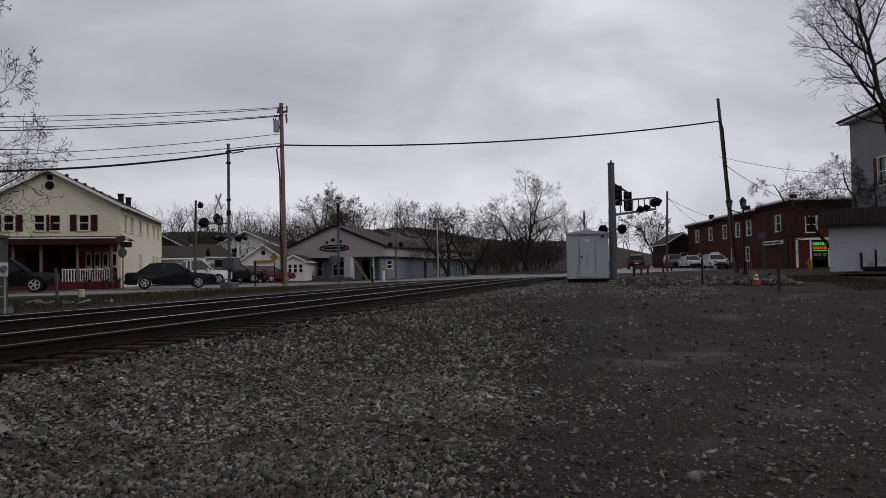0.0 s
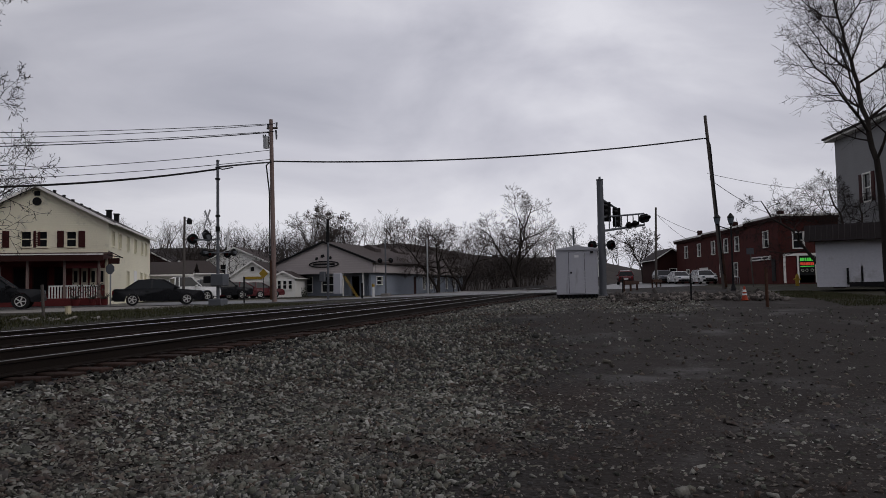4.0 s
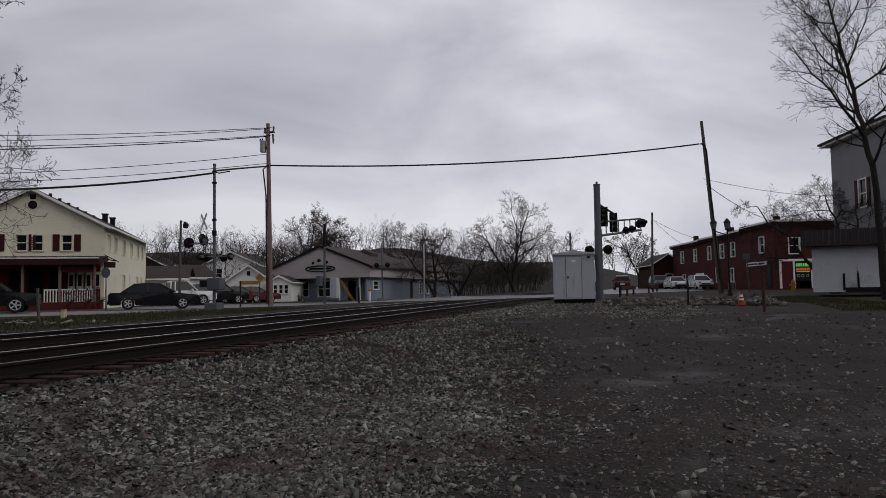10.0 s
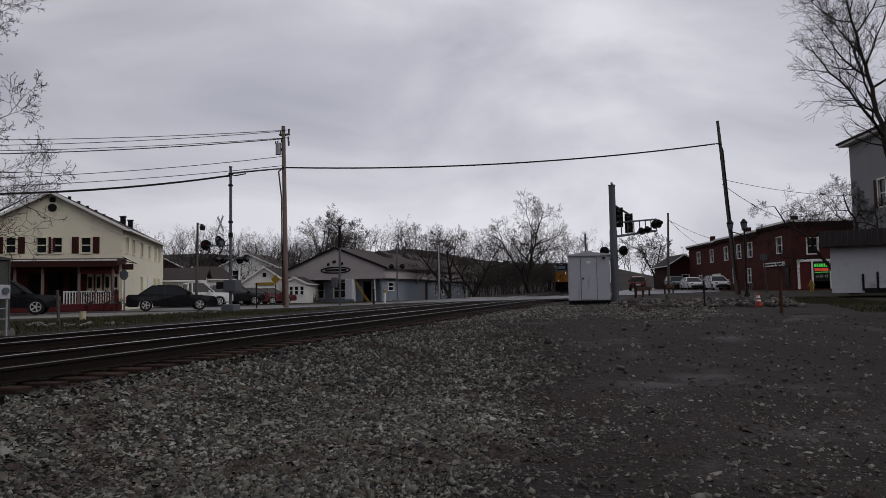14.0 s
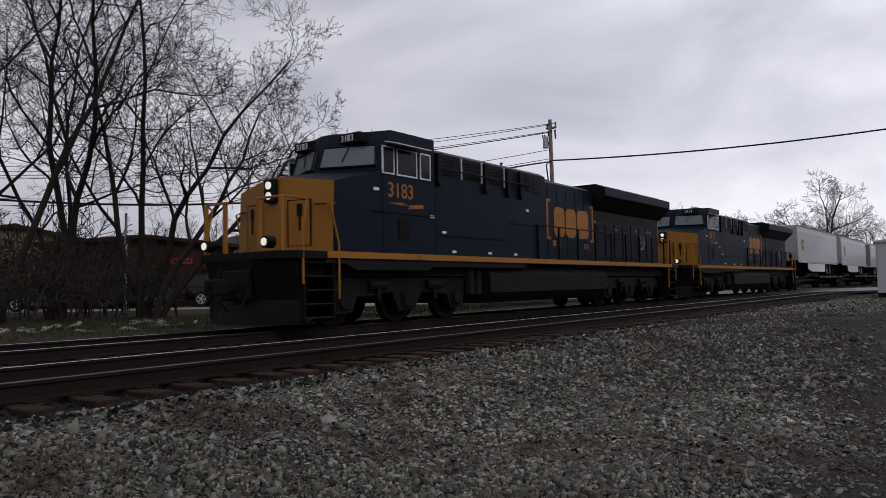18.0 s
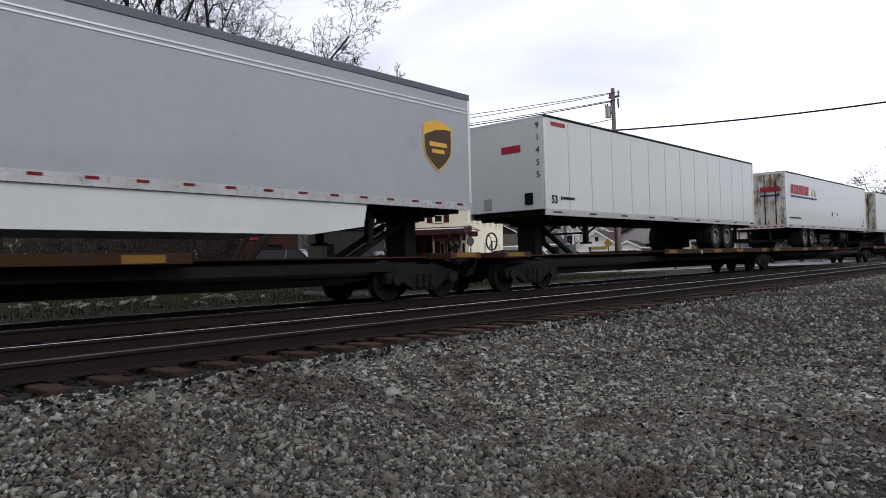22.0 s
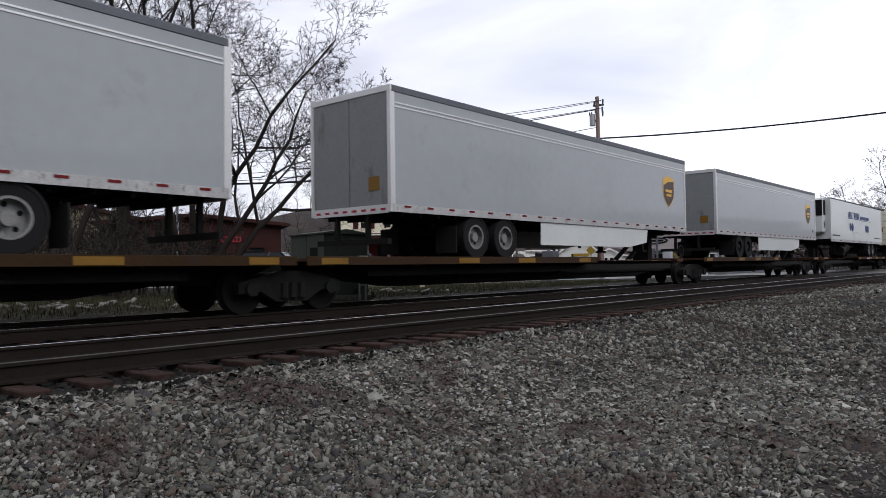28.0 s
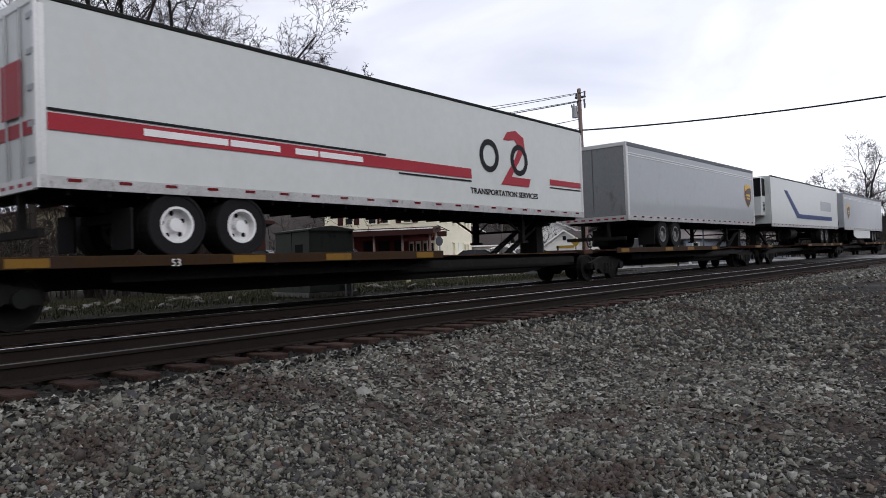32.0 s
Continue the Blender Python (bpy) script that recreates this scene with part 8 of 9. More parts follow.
post(27.95, -2.75, 0.95, 0.035, "ink", "dark slim steel post in the gravel", 2)
post(32.3, -0.35, 0.9, 0.03, "ink", "dark slim steel post by the bungalow")
ps = post(23.7, -4.53, 1.2, 0.05, "deck", "rusty post with a red reflector", 3)
part("reflector", B((-0.07, -0.055, -0.05, 0.05, 1.05, 1.18)), "deck", ps)
post(21.0, 19.2, 1.1, 0.05, "woodg", "thin grey leaning stake on the turf", -4)
post(44.0, 15.9, 1.0, 0.07, "ink", "dark post at the street corner")
st = post(40.2, 22.2, 1.6, 0.05, "ink", "dark bent pipe by the signal")
bl = post(52.0, 17.9, 1.0, 0.10, "white", "white bollard before the restaurant")
part("yellow_top", R_(((0, 0, 0.8), (0, 0, 1.03), 0.11), n=10), "signyellow", bl)
for dx in (0.0, 0.35):
    S = thing("guy_guard", pose(51.5 + dx, 19.0, gz(51.5, 19.0)), "yellow guy wire guard slanting up", "guy wire", "guy guards")
    part("guard", R_(((0, 0, 0), (-0.25, 1.05, 1.7), 0.028)), "signyellow", S)
bt = post(22.6, 19.6, 0.32, 0.11, "tan", "short pale capped pipe in the turf", 0)
S = thing("stop_sign", pose(34.6, 27.3, 0.08, 0, 0, 0), "octagonal road sign seen from behind on a post", "road sign")
part("sign_post", B((-0.03, 0.03, -0.03, 0.03, 0, 2.15)), "steel", S)
part("plate", P_([(0.3 * math.cos(math.pi / 8 + k * math.pi / 4), 2.05 + 0.3 * math.sin(math.pi / 8 + k * math.pi / 4)) for k in range(8)], -0.05, -0.035, "x"), "sigsteel", S, "grey back of an octagonal plate")
S = thing("warning_sign", pose(53.5, 27.8, 0.05), "yellow diamond warning sign on a post", "road sign")
part("sign_post", R_(((0, 0, 0), (0.05, 0.05, 2.3), 0.04)), "ink", S)
part("plate", P_([(0.0, 1.7), (0.4, 2.1), (0.0, 2.5), (-0.4, 2.1)], -0.07, -0.05, "x"), "signyellow", S)
S = thing("street_sign", pose(56.5, -9.9, 0.35), "grey back of a route sign on a leaning post", "road sign")
part("sign_post", R_(((0, 0, 0), (0, 0.15, 2.9), 0.05)), "woodg", S)
part("plate", B((-0.06, -0.05, -0.1, 0.4, 2.4, 2.85)), "sigsteel", S)

S = thing("traffic_cone", pose(27.72, -4.55, gz(27.72, -4.55)) @ Matrix.Scale(0.72, 4), "orange traffic cone with white bands", "traffic cone")
part("cone", R_(((0, 0, 0.03), (0, 0, 0.72), 0.15, 0.03), n=18), "cone", S)
part("foot", B((-0.2, 0.2, -0.2, 0.2, 0.0, 0.03), bevel=0.01), "cone", S)
part("white_band", R_(((0, 0, 0.42), (0, 0, 0.54), 0.089, 0.068), n=18), "white", S)
part("lower_band", R_(((0, 0, 0.26), (0, 0, 0.34), 0.117, 0.103), n=18), "white", S)

hy = thing("fire_hydrant", pose(58.0, -13.2, gz(58, -13.2)), "yellow fire hydrant on the kerb", "hydrant")
part("barrel", R_(((0, 0, 0), (0, 0, 0.7), 0.13), n=14), "signyellow", hy)
part("bonnet", R_(((0, 0, 0.7), (0, 0, 0.9), 0.15, 0.05), n=14), "signyellow", hy)
part("outlet", R_(((0, -0.24, 0.5), (0, 0.24, 0.5), 0.07), n=10), "signyellow", hy)


def street_lamp(x, y, h):
    S = thing("street_lamp", pose(x, y, gz(x, y)), "black cast-iron street lamp with twin lanterns", "street lamp")
    part("post", R_(((0, 0, 0.3), (0, 0, h - 0.6), 0.06, 0.045), n=12), "ink", S)
    part("base", R_(((0, 0, 0), (0, 0, 0.35), 0.18, 0.09), n=12), "ink", S)
    for dy in (0.0, 0.75):
        l = part("lantern", R_(((0, dy, h - 0.6), (0, dy, h - 0.15), 0.1, 0.19), n=8), "ink", S)
        part("lantern_roof", R_(((0, dy, h - 0.15), (0, dy, h + 0.08), 0.22, 0.04), n=8), "ink", l)
        part("glazing", R_(((0, dy, h - 0.52), (0, dy, h - 0.2), 0.125, 0.192), n=8), "glasslt", l)
    part("arm", R_(((0, 0, h - 0.9), (0, 0.75, h - 0.62), 0.03)), "ink", S)


street_lamp(44.6, -6.72, 4.45)

# low guard rail and kerb line at the street corner
for k in range(2):
    S = thing("guard_rail", pose(46.0 + 14 * k, -0.6 - 2.4 * k, gz(46 + 14 * k, -0.6 - 2.4 * k), 0, 0, -10), "low dark guard rail by the street", "guard rail", "guard rails")
    part("beam", B((0, 6, -0.03, 0.03, 0.45, 0.7), bevel=0.01), "deck", S)
    for x in (0.2, 2.9, 5.7):
        part("rail_post", B((x, x + 0.12, 0.031, 0.15, -0.1, 0.7)), "deck", S)
# pale box trailer parked far down the street
S = thing("parked_box_trailer", pose(66.5, -1.5, 0.55, 0, 0, 5), "pale parked box trailer far down the street", "trailer")
part("body", B((0, 6, 0, 2.4, 0.9, 3.2), bevel=0.03), "whitec", S)
part("chassis", B((0.3, 5.7, 0.4, 2.0, 0.5, 0.88)), "under", S)
S.matrix_world = pose(112, 1.2, 1.0, 0, 0, 60)
for x in (4.2, 5.1):
    for y in (0.1, 2.0):
        part("wheel", R_(((x, y, 0.45), (x, y + 0.3, 0.45), 0.45), n=16), "rubber", S)


# ---- parked cars ----
def car(x, y, yaw, paint, kind, label, z=None, lit=False):
    """A parked car, nose to local +x."""
    C = thing("parked_car", pose(x, y, gz(x, y) + 0.04 if z is None else z, 0, 0, yaw), label, "car", "parked cars")
    Lh, W, belt, top = {"sedan": (2.4, 0.90, 0.93, 1.44), "suv": (2.3, 0.93, 1.05, 1.68), "pickup": (2.75, 0.97, 1.1, 1.82), "hatch": (2.05, 0.87, 0.95, 1.5)}[kind]
    hood = {"sedan": 0.86, "suv": 1.02, "pickup": 1.10, "hatch": 0.92}[kind]
    sill = 0.24 if kind in ("sedan", "hatch") else 0.34
    r = 0.33 if kind in ("sedan", "hatch") else 0.38
    fx, bx_ = Lh * 0.60, -Lh * 0.58
    body = [(-Lh, sill + 0.15), (-Lh, belt - 0.12), (-Lh + 0.12, belt), (Lh * 0.30, belt), (Lh * 0.93, hood - 0.08), (Lh, hood - 0.28), (Lh, sill + 0.1), (Lh - 0.1, sill)]
    for c in (fx, bx_):
        body += [(c + (r + 0.06) * math.cos(a), sill + (r + 0.10) * math.sin(a)) for a in (0.0, 0.6, 1.2, 1.95, 2.55, math.pi)]
    body += [(-Lh + 0.1, sill)]
    bm = P_(body, -W, W)
    for v in bm.verts:
        k = max(0.0, (abs(v.co.x) - Lh * 0.75) / (Lh * 0.25))
        v.co.y *= 1 - 0.12 * k
        if v.co.z > belt - 0.15:
            v.co.y *= 0.97
    bmesh.ops.triangulate(bm, faces=[f for f in bm.faces if len(f.verts) > 4])
    b = smooth(part("body", bm, paint, C), 50)
    cab = {"sedan": [(-1.75, belt), (-1.05, top - 0.03), (-0.5, top), (0.2, top - 0.02), (1.05, belt)], "suv": [(-2.2, belt), (-1.95, top - 0.1), (-1.6, top), (0.25, top - 0.02), (1.0, belt)], "pickup": [(-0.75, belt), (-0.65, top - 0.05), (-0.5, top), (0.5, top), (1.25, belt)], "hatch": [(-1.95, belt), (-1.6, top - 0.05), (-1.3, top), (0.2, top - 0.02), (1.0, belt)]}[kind]
    gm = P_(cab, -W * 0.95, W * 0.95)
    for v in gm.verts:
        v.co.y *= 1 - 0.26 * max(0, (v.co.z - belt) / (top - belt))
    part("glasshouse", gm, "glass", C, "dark car glass")
    rt = [(p[0], p[1]) for p in cab[1:4]]
    rf = bmesh.new()
    prism(rf, [(rt[0][0] - 0.05, rt[0][1] - 0.05), (rt[0][0], rt[0][1] + 0.015), (rt[1][0], rt[1][1] + 0.02), (rt[2][0], rt[2][1] + 0.015), (rt[2][0] + 0.1, rt[2][1] - 0.06)], -W * 0.71, W * 0.71)
    part("roof", rf, paint, C)
    for sgn in (-1, 1):
        for (xa, za), (xb, zb) in ((cab[0], cab[1]), (cab[4], cab[3]), ((-0.42, belt), (-0.36, top))):
            part("pillar", R_(((xa, sgn * W * 0.955, za), (xb, sgn * W * 0.715, zb), 0.045), n=5), paint, C)
    for sgn in (-1, 1):
        for c in (fx, bx_):
            t = part("wheel", ring(bmesh.new(), (c, r), r, r * 0.66, *sorted((sgn * (W - 0.2), sgn * (W + 0.01))), 22), "rubber", C)
            rm = bmesh.new()
            disc(rm, (c, r), r * 0.66, *sorted((sgn * (W - 0.12), sgn * (W - 0.07))), 18)
            part("rim_back", rm, "ink", t)
            sp = bmesh.new()
            for k in range(5):
                a = k * 2 * math.pi / 5
                rod(sp, (c, sgn * (W - 0.03), r), (c + r * 0.62 * math.cos(a), sgn * (W - 0.03), r + r * 0.62 * math.sin(a)), 0.035, 0.045, 4)
            ring(sp, (c, r), r * 0.68, r * 0.58, *sorted((sgn * (W - 0.05), sgn * (W + 0.005))), 18)
            part("alloy_rim", sp, "alu", t)
        part("door_handle", B((-0.75, -0.55, *sorted((sgn * W, sgn * (W + 0.025))), belt - 0.16, belt - 0.13), (0.2, 0.4, *sorted((sgn * W, sgn * (W + 0.025))), belt - 0.16, belt - 0.13)), paint, C)
        part("mirror", B((0.75, 0.92, *sorted((sgn * W, sgn * (W + 0.16))), belt - 0.02, belt + 0.12), bevel=0.02), paint, C)
        part("headlight", B((Lh - 0.22, Lh - 0.01, *sorted((sgn * W * 0.55, sgn * W * 0.86)), hood - 0.28, hood - 0.12), bevel=0.02), "glasslt", C)
        part("tail_light", B((-Lh - 0.012, -Lh + 0.15, *sorted((sgn * W * 0.6, sgn * W * 0.87)), belt - 0.32, belt - 0.12), bevel=0.01), "redlit" if lit else "redlamp", C)
    part("door_seams", B(*[(xx, xx + 0.012, s * W - 0.002, s * W + 0.004, sill + 0.12, belt - 0.03) for xx in (-1.1, -0.4, 0.75) for s in (-1, 1)]), "ink", C)
    each("bumper", ((Lh - 0.03, Lh + 0.04, -W * 0.8, W * 0.8, sill + 0.05, sill + 0.24), (-Lh - 0.04, -Lh + 0.03, -W * 0.8, W * 0.8, sill + 0.05, sill + 0.24)), "ink", C, 0.02)
    part("grille", B((Lh - 0.01, Lh + 0.02, -W * 0.5, W * 0.5, sill + 0.28, hood - 0.3)), "ink", C)
    part("number_plate", B((-Lh - 0.05, -Lh - 0.04, -0.26, 0.26, sill + 0.25, sill + 0.38)), "white", C)
    if kind == "pickup":
        part("bed_rail", B((-2.7, -0.8, -W * 0.97, -W * 0.85, belt, belt + 0.06), (-2.7, -0.8, W * 0.85, W * 0.97, belt, belt + 0.06)), paint, C)
    return C


car(36.05, 25.25, -53, "car_black", "sedan", "black saloon car parked before the porch house")
car(28.7, 29.35, -53, "car_black", "suv", "black compact car parked on the apron", )
car(48.9, 32.3, -42, "car_white", "pickup", "white pickup truck parked at the corner")
car(53.9, 35.6, -38, "car_white", "suv", "white car parked behind the corner")
car(57.3, 32.0, -40, "car_red", "sedan", "dark red saloon parked by the shops")
car(60.4, 32.1, -40, "car_red", "sedan", "dark red car parked beside its like")
car(53.6, 31.6, -42, "car_black", "suv", "black car parked by the shops")
car(80.5, -9.2, -169, "car_white", "hatch", "white estate car parked at the brick row")
car(88.5, -7.4, -169, "car_white", "sedan", "white saloon parked beside the brick row")
car(95.0, -6.0, -169, "car_grey", "suv", "dark grey car at the end of the row")
car(90.0, -1.25, 2, "car_red", "suv", "red car waiting far down the street")
car(21.0, 34.5, -56, "car_green", "suv", "dark green van parked behind the trees")
car(14.5, 35.5, -50, "car_grey", "sedan", "dark grey car half hidden behind trees")
car(24.5, 31.4, -56, "car_black", "suv", "black car parked beside the cabinet")

# ---- bare trees ----
def segments_mesh(name, segs, material):
    """Tapered bars as one mesh; segs: (p, q, r0, r1, sides)."""
    vs, fs = [], []
    for p, q, r0, r1, n in segs:
        d = (q - p).normalized()
        a = d.orthogonal().normalized()
        c = d.cross(a)
        o = len(vs)
        for e, r in ((p, r0), (q, r1)):
            for i in range(n):
                t = 2 * math.pi * i / n
                vs.append(e + a * (r * math.cos(t)) + c * (r * math.sin(t)))
        for i in range(n):
            j = (i + 1) % n
            fs.append((o + i, o + j, o + n + j, o + n + i))
    me = bpy.data.meshes.new(name)
    me.from_pydata([tuple(v) for v in vs], [], fs)
    me.materials.append(M[material])
    for p in me.polygons:
        p.use_smooth = True
    return me


def grow(rnd, p, d, length, r, level, out, top_level, bends=(9, 7, 5, 4, 3, 2), wild=0.3, spread_k=1.0, rmin=0.006, rise=0.05, limb_k=1.0, bare=0.24):
    """A winding branch; at each bend a thinner one leaves it, turn by turn round the stem, and it kinks the other way."""
    n = bends[level]
    p, d = p.copy(), d.copy()
    turn = rnd.uniform(0, 6.28)
    for k in range(n):
        d = (d + Vector((rnd.gauss(0, wild * 0.4), rnd.gauss(0, wild * 0.4), rnd.gauss(rise, wild * 0.3)))).normalized()
        q = p + d * (length / n) * rnd.uniform(0.8, 1.2)
        a, b = max(rmin, r * (1 - 0.8 * k / n)), max(rmin * 0.8, r * (1 - 0.8 * (k + 1) / n))
        if level == 1 and k == 0:
            out[1].append([])
        (out[1][-1] if level == 1 else out[min(level, 2)]).append((p, q, a, b, 8 if level == 0 else 6 if level == 1 else 4 if level == 2 else 3))
        p = q
        t = (k + 1) / n
        if level >= top_level or t < (bare if level == 0 else 0.18):
            continue
        for _ in range(2 if level in (1, 2) and rnd.random() < 0.35 else 1):
            turn += 2.4 + rnd.gauss(0, 0.45)
            side = d.orthogonal().normalized()
            side.rotate(Matrix.Rotation(turn, 3, d))
            ang = math.radians(rnd.uniform(32, 62)) * spread_k
            nl = length * (0.24 + 0.46 * (1 - t)) * rnd.uniform(0.7, 1.2) * (limb_k if level == 0 else 1.0)
            grow(rnd, p, (d * math.cos(ang) + side * math.sin(ang)).normalized(), nl, max(rmin, b * rnd.uniform(0.5, 0.75)), level + 1, out, top_level, bends, wild, spread_k, rmin, rise)
            d = (d - side * rnd.uniform(0.08, 0.26)).normalized()


def bare_tree(x, y, height, seed, label, r=0.2, levels=4, dirs=((0.03, 0.02),), wild=0.3, spread_k=1.0, rise=0.05, group="bare trees", share=0.82, bends=(9, 7, 5, 3, 3, 2), limb_k=1.0, bare=0.24):
    rnd = random.Random(seed)
    T = thing("tree", pose(x, y, gz(x, y) - 0.05), label, "tree", group)
    out = ([], [], [])
    for k, lean in enumerate(dirs):
        a = rnd.uniform(0, 6.28)
        o = 0.15 * (len(dirs) > 1)
        grow(rnd, Vector((o * math.cos(a), o * math.sin(a), 0)), Vector((*lean, 1)).normalized(), height * share * (1 - 0.06 * k), r * (1 if len(dirs) == 1 else 0.8), 0, out, levels, bends, wild, spread_k, max(0.0065, 0.00017 * math.hypot(x, y)), rise, limb_k, bare)
    # crowns past 60 m take the twig colour paled for haze
    for nm, segs, mat_ in (("trunk", out[0], "bark"), *[("limb", limb, "bark") for limb in out[1]], ("crown", out[2], "twig" if math.hypot(x, y) < 60 else "twighaze")):
        ob = new(nm, segments_mesh(nm, segs, mat_))
        ob.parent = T
    return T


# the cluster beyond the tracks
for x, y, h, sd, r, lv, dirs in ((9.2, 22.0, 15.5, 11, 0.15, 5, ((0.10, -0.10), (-0.12, 0.2))), (11.3, 23.4, 15.5, 12, 0.165, 5, ((0.2, -0.22), (0.02, 0.05))), (13.6, 22.3, 14.0, 13, 0.13, 5, ((0.0, 0.06),)),
                                 (13.3, 21.6, 11.5, 14, 0.15, 5, ((0.22, -0.20), (0.03, -0.06))), (12.9, 20.4, 9.2, 15, 0.145, 5, ((0.5, -0.32), (0.22, -0.18))), (12.4, 24.6, 14.0, 16, 0.12, 4, ((0.1, -0.1), (-0.2, 0.1))),
                                 (8.4, 27.0, 14.0, 17, 0.17, 4, ((0.1, 0.0), (-0.15, 0.1))), (5.8, 26.0, 14.5, 18, 0.17, 4, ((0.05, -0.1),)), (2.0, 27.0, 13.5, 19, 0.17, 4, ((0.1, 0.0), (-0.1, 0.1)))):
    bare_tree(x, y, h, sd, "leafless many-stemmed tree beyond the tracks" if len(dirs) > 1 else "leafless slender tree beyond the tracks", r, lv, dirs, 0.3, 1.0, 0.035)
# big tree by the pale building, and others
bare_tree(32.6, -10.85, 18.5, 31, "large leafless tree beside the pale building", 0.17, 4, ((0.0, 0.0),), 0.16, 0.9, 0.06, bends=(26, 10, 6, 4, 2), limb_k=0.56, bare=0.36)
bare_tree(46.5, -12.9, 8.8, 32, "leafless spreading tree before the grey house", 0.17, 4, ((0.05, 0.5), (0.0, 0.15), (0.0, -0.3)), 0.34, 1.1, 0.0, bends=(10, 9, 6, 4, 2))
bare_tree(94.2, 12.4, 13.6, 41, "leafless round-crowned tree by the line", 0.3, 4, ((0.0, -0.16), (0.05, 0.2), (0.0, 0.02)), 0.28, 1.0, 0.04, bends=(10, 8, 5, 3, 2))
bare_tree(78.5, 19.4, 9.6, 42, "leafless tree with drooping twigs by the restaurant", 0.2, 4, ((0.1, 0.3), (0.0, -0.35), (0.1, -0.02)), 0.34, 1.1, 0.0, bends=(10, 8, 5, 3, 2))
bare_tree(83.5, 17.6, 8.4, 43, "leafless tree near the end of the restaurant", 0.2, 4, ((0.0, 0.3), (0.1, -0.3)), 0.34, 1.1, 0.0, bends=(10, 8, 5, 3, 2))
bare_tree(100.3, 45.2, 16.0, 44, "leafless tree behind the restaurant roof", 0.3, 4, ((0.1, 0.16), (0.0, -0.2), (0.0, 0.0)), 0.3, bends=(10, 8, 5, 3, 2))
bare_tree(104, 41.0, 13.5, 45, "leafless tree behind the restaurant roof", 0.26, 4, ((0.0, 0.1), (0.0, -0.2)), 0.3, bends=(10, 8, 5, 3, 2))
bare_tree(112, 33.5, 13.0, 46, "leafless tree far behind the restaurant", 0.26, 4, ((0.0, 0.12), (0.0, -0.15)), 0.3)
bare_tree(62, 51.5, 11.0, 47, "leafless tree behind the porch house", 0.2, 4, ((0.0, 0.05),), 0.3)
bare_tree(47.5, 50.5, 12.5, 49, "leafless tree beside the porch house", 0.22, 4, ((0.1, 0.1), (0.0, -0.1)), 0.3)
bare_tree(113, -4.3, 10.0, 48, "leafless tree at the bend of the road", 0.22, 4, ((0.0, 0.2), (0.0, -0.2)), 0.34)


# ---- far woods and thickets ----
def woods(name, spots, label, seed, levels=3):
    rnd = random.Random(seed)
    out = ([], [], [])
    for x, y, h, z in spots:
        grow(rnd, Vector((x, y, z)), Vector((rnd.gauss(0, 0.1), rnd.gauss(0, 0.1), 1)).normalized(), h * 0.85, 0.011 * h, 0, out, min(levels, 2), (8, 7, 3), 0.34, 1.0, 0.012, 0.05)
    ob = new(name, segments_mesh(name, [(a, b, r0 * 1.3, r1 * 1.3, 3) for g in (out[0], *out[1], out[2]) for a, b, r0, r1, n in g], "woods"))
    return tagged(ob, label, "woods", kind="stuff")


def scatter(n, seed, x0, x1, y0, y1, h0, h1, z=None):
    q = random.Random(seed)
    out = []
    for _ in range(n):
        x, y = q.uniform(x0, x1), q.uniform(y0, y1)
        out.append((x, y, q.uniform(h0, h1), gz(x, y) if z is None else z(x, y)))
    return out


def hill_z(x, y):
    """A wooded rise behind the town."""
    d = math.hypot(x, y)
    k = min(max((d - 116) / 80, 0), 1)
    ang = math.atan2(y, x)
    return 1.0 + k * k * (3 - 2 * k) * (8.5 + 5.0 * math.tanh(max(0.0, ang - 0.2) * 5) + 2.5 * math.sin(ang * 9) + 1.5 * math.sin(ang * 23 + 1)) * (0.55 + 0.45 * math.tanh((ang + 0.02) * 9))


def hill():
    bm = bmesh.new()
    rows = []
    for i in range(10):
        d = 118 + i * 24
        row = []
        for j in range(90):
            a = -0.30 + 2.3 * j / 89
            x, y = d * math.cos(a), d * math.sin(a)
            row.append(bm.verts.new((x, y, hill_z(x, y) - 1.4 + noise.noise((x * 0.05, y * 0.05, 0)) * 1.2)))
        rows.append(row)
    for a, b in zip(rows, rows[1:]):
        for j in range(89):
            bm.faces.new((a[j], b[j], b[j + 1], a[j + 1]))
    bmesh.ops.recalc_face_normals(bm, faces=bm.faces[:])
    ob = smooth(part("hillside", bm, "woods"), 80)
    tagged(ob, "brown wooded hillside behind the town", "hill", kind="structure")


hill()


def unseen_hill():
    """An unseen hillside added behind the lot to dim low skylight and reflections."""
    bm = bmesh.new()
    rows = []
    for i in range(7):
        d = 55 + i * 16
        row = []
        for j in range(70):
            a = 2.0 + (2 * math.pi - 0.45 - 2.0) * j / 69
            k = min(1.0, j / 8, (69 - j) / 8) * min(1.0, i / 5)
            x, y = d * math.cos(a), d * math.sin(a)
            row.append(bm.verts.new((x, y, gz(x, y) - 0.5 + 24 * k * k * (3 - 2 * k) + 2 * k * noise.noise((x * 0.06, y * 0.06, 3)))))
        rows.append(row)
    for u, v in zip(rows, rows[1:]):
        for j in range(69):
            bm.faces.new((u[j], u[j + 1], v[j + 1], v[j]))
    bmesh.ops.recalc_face_normals(bm, faces=bm.faces[:])
    tagged(smooth(part("unseen_hillside", bm, "woods"), 80), "unseen brown hillside added behind the lot to darken reflections", "hill", kind="structure")


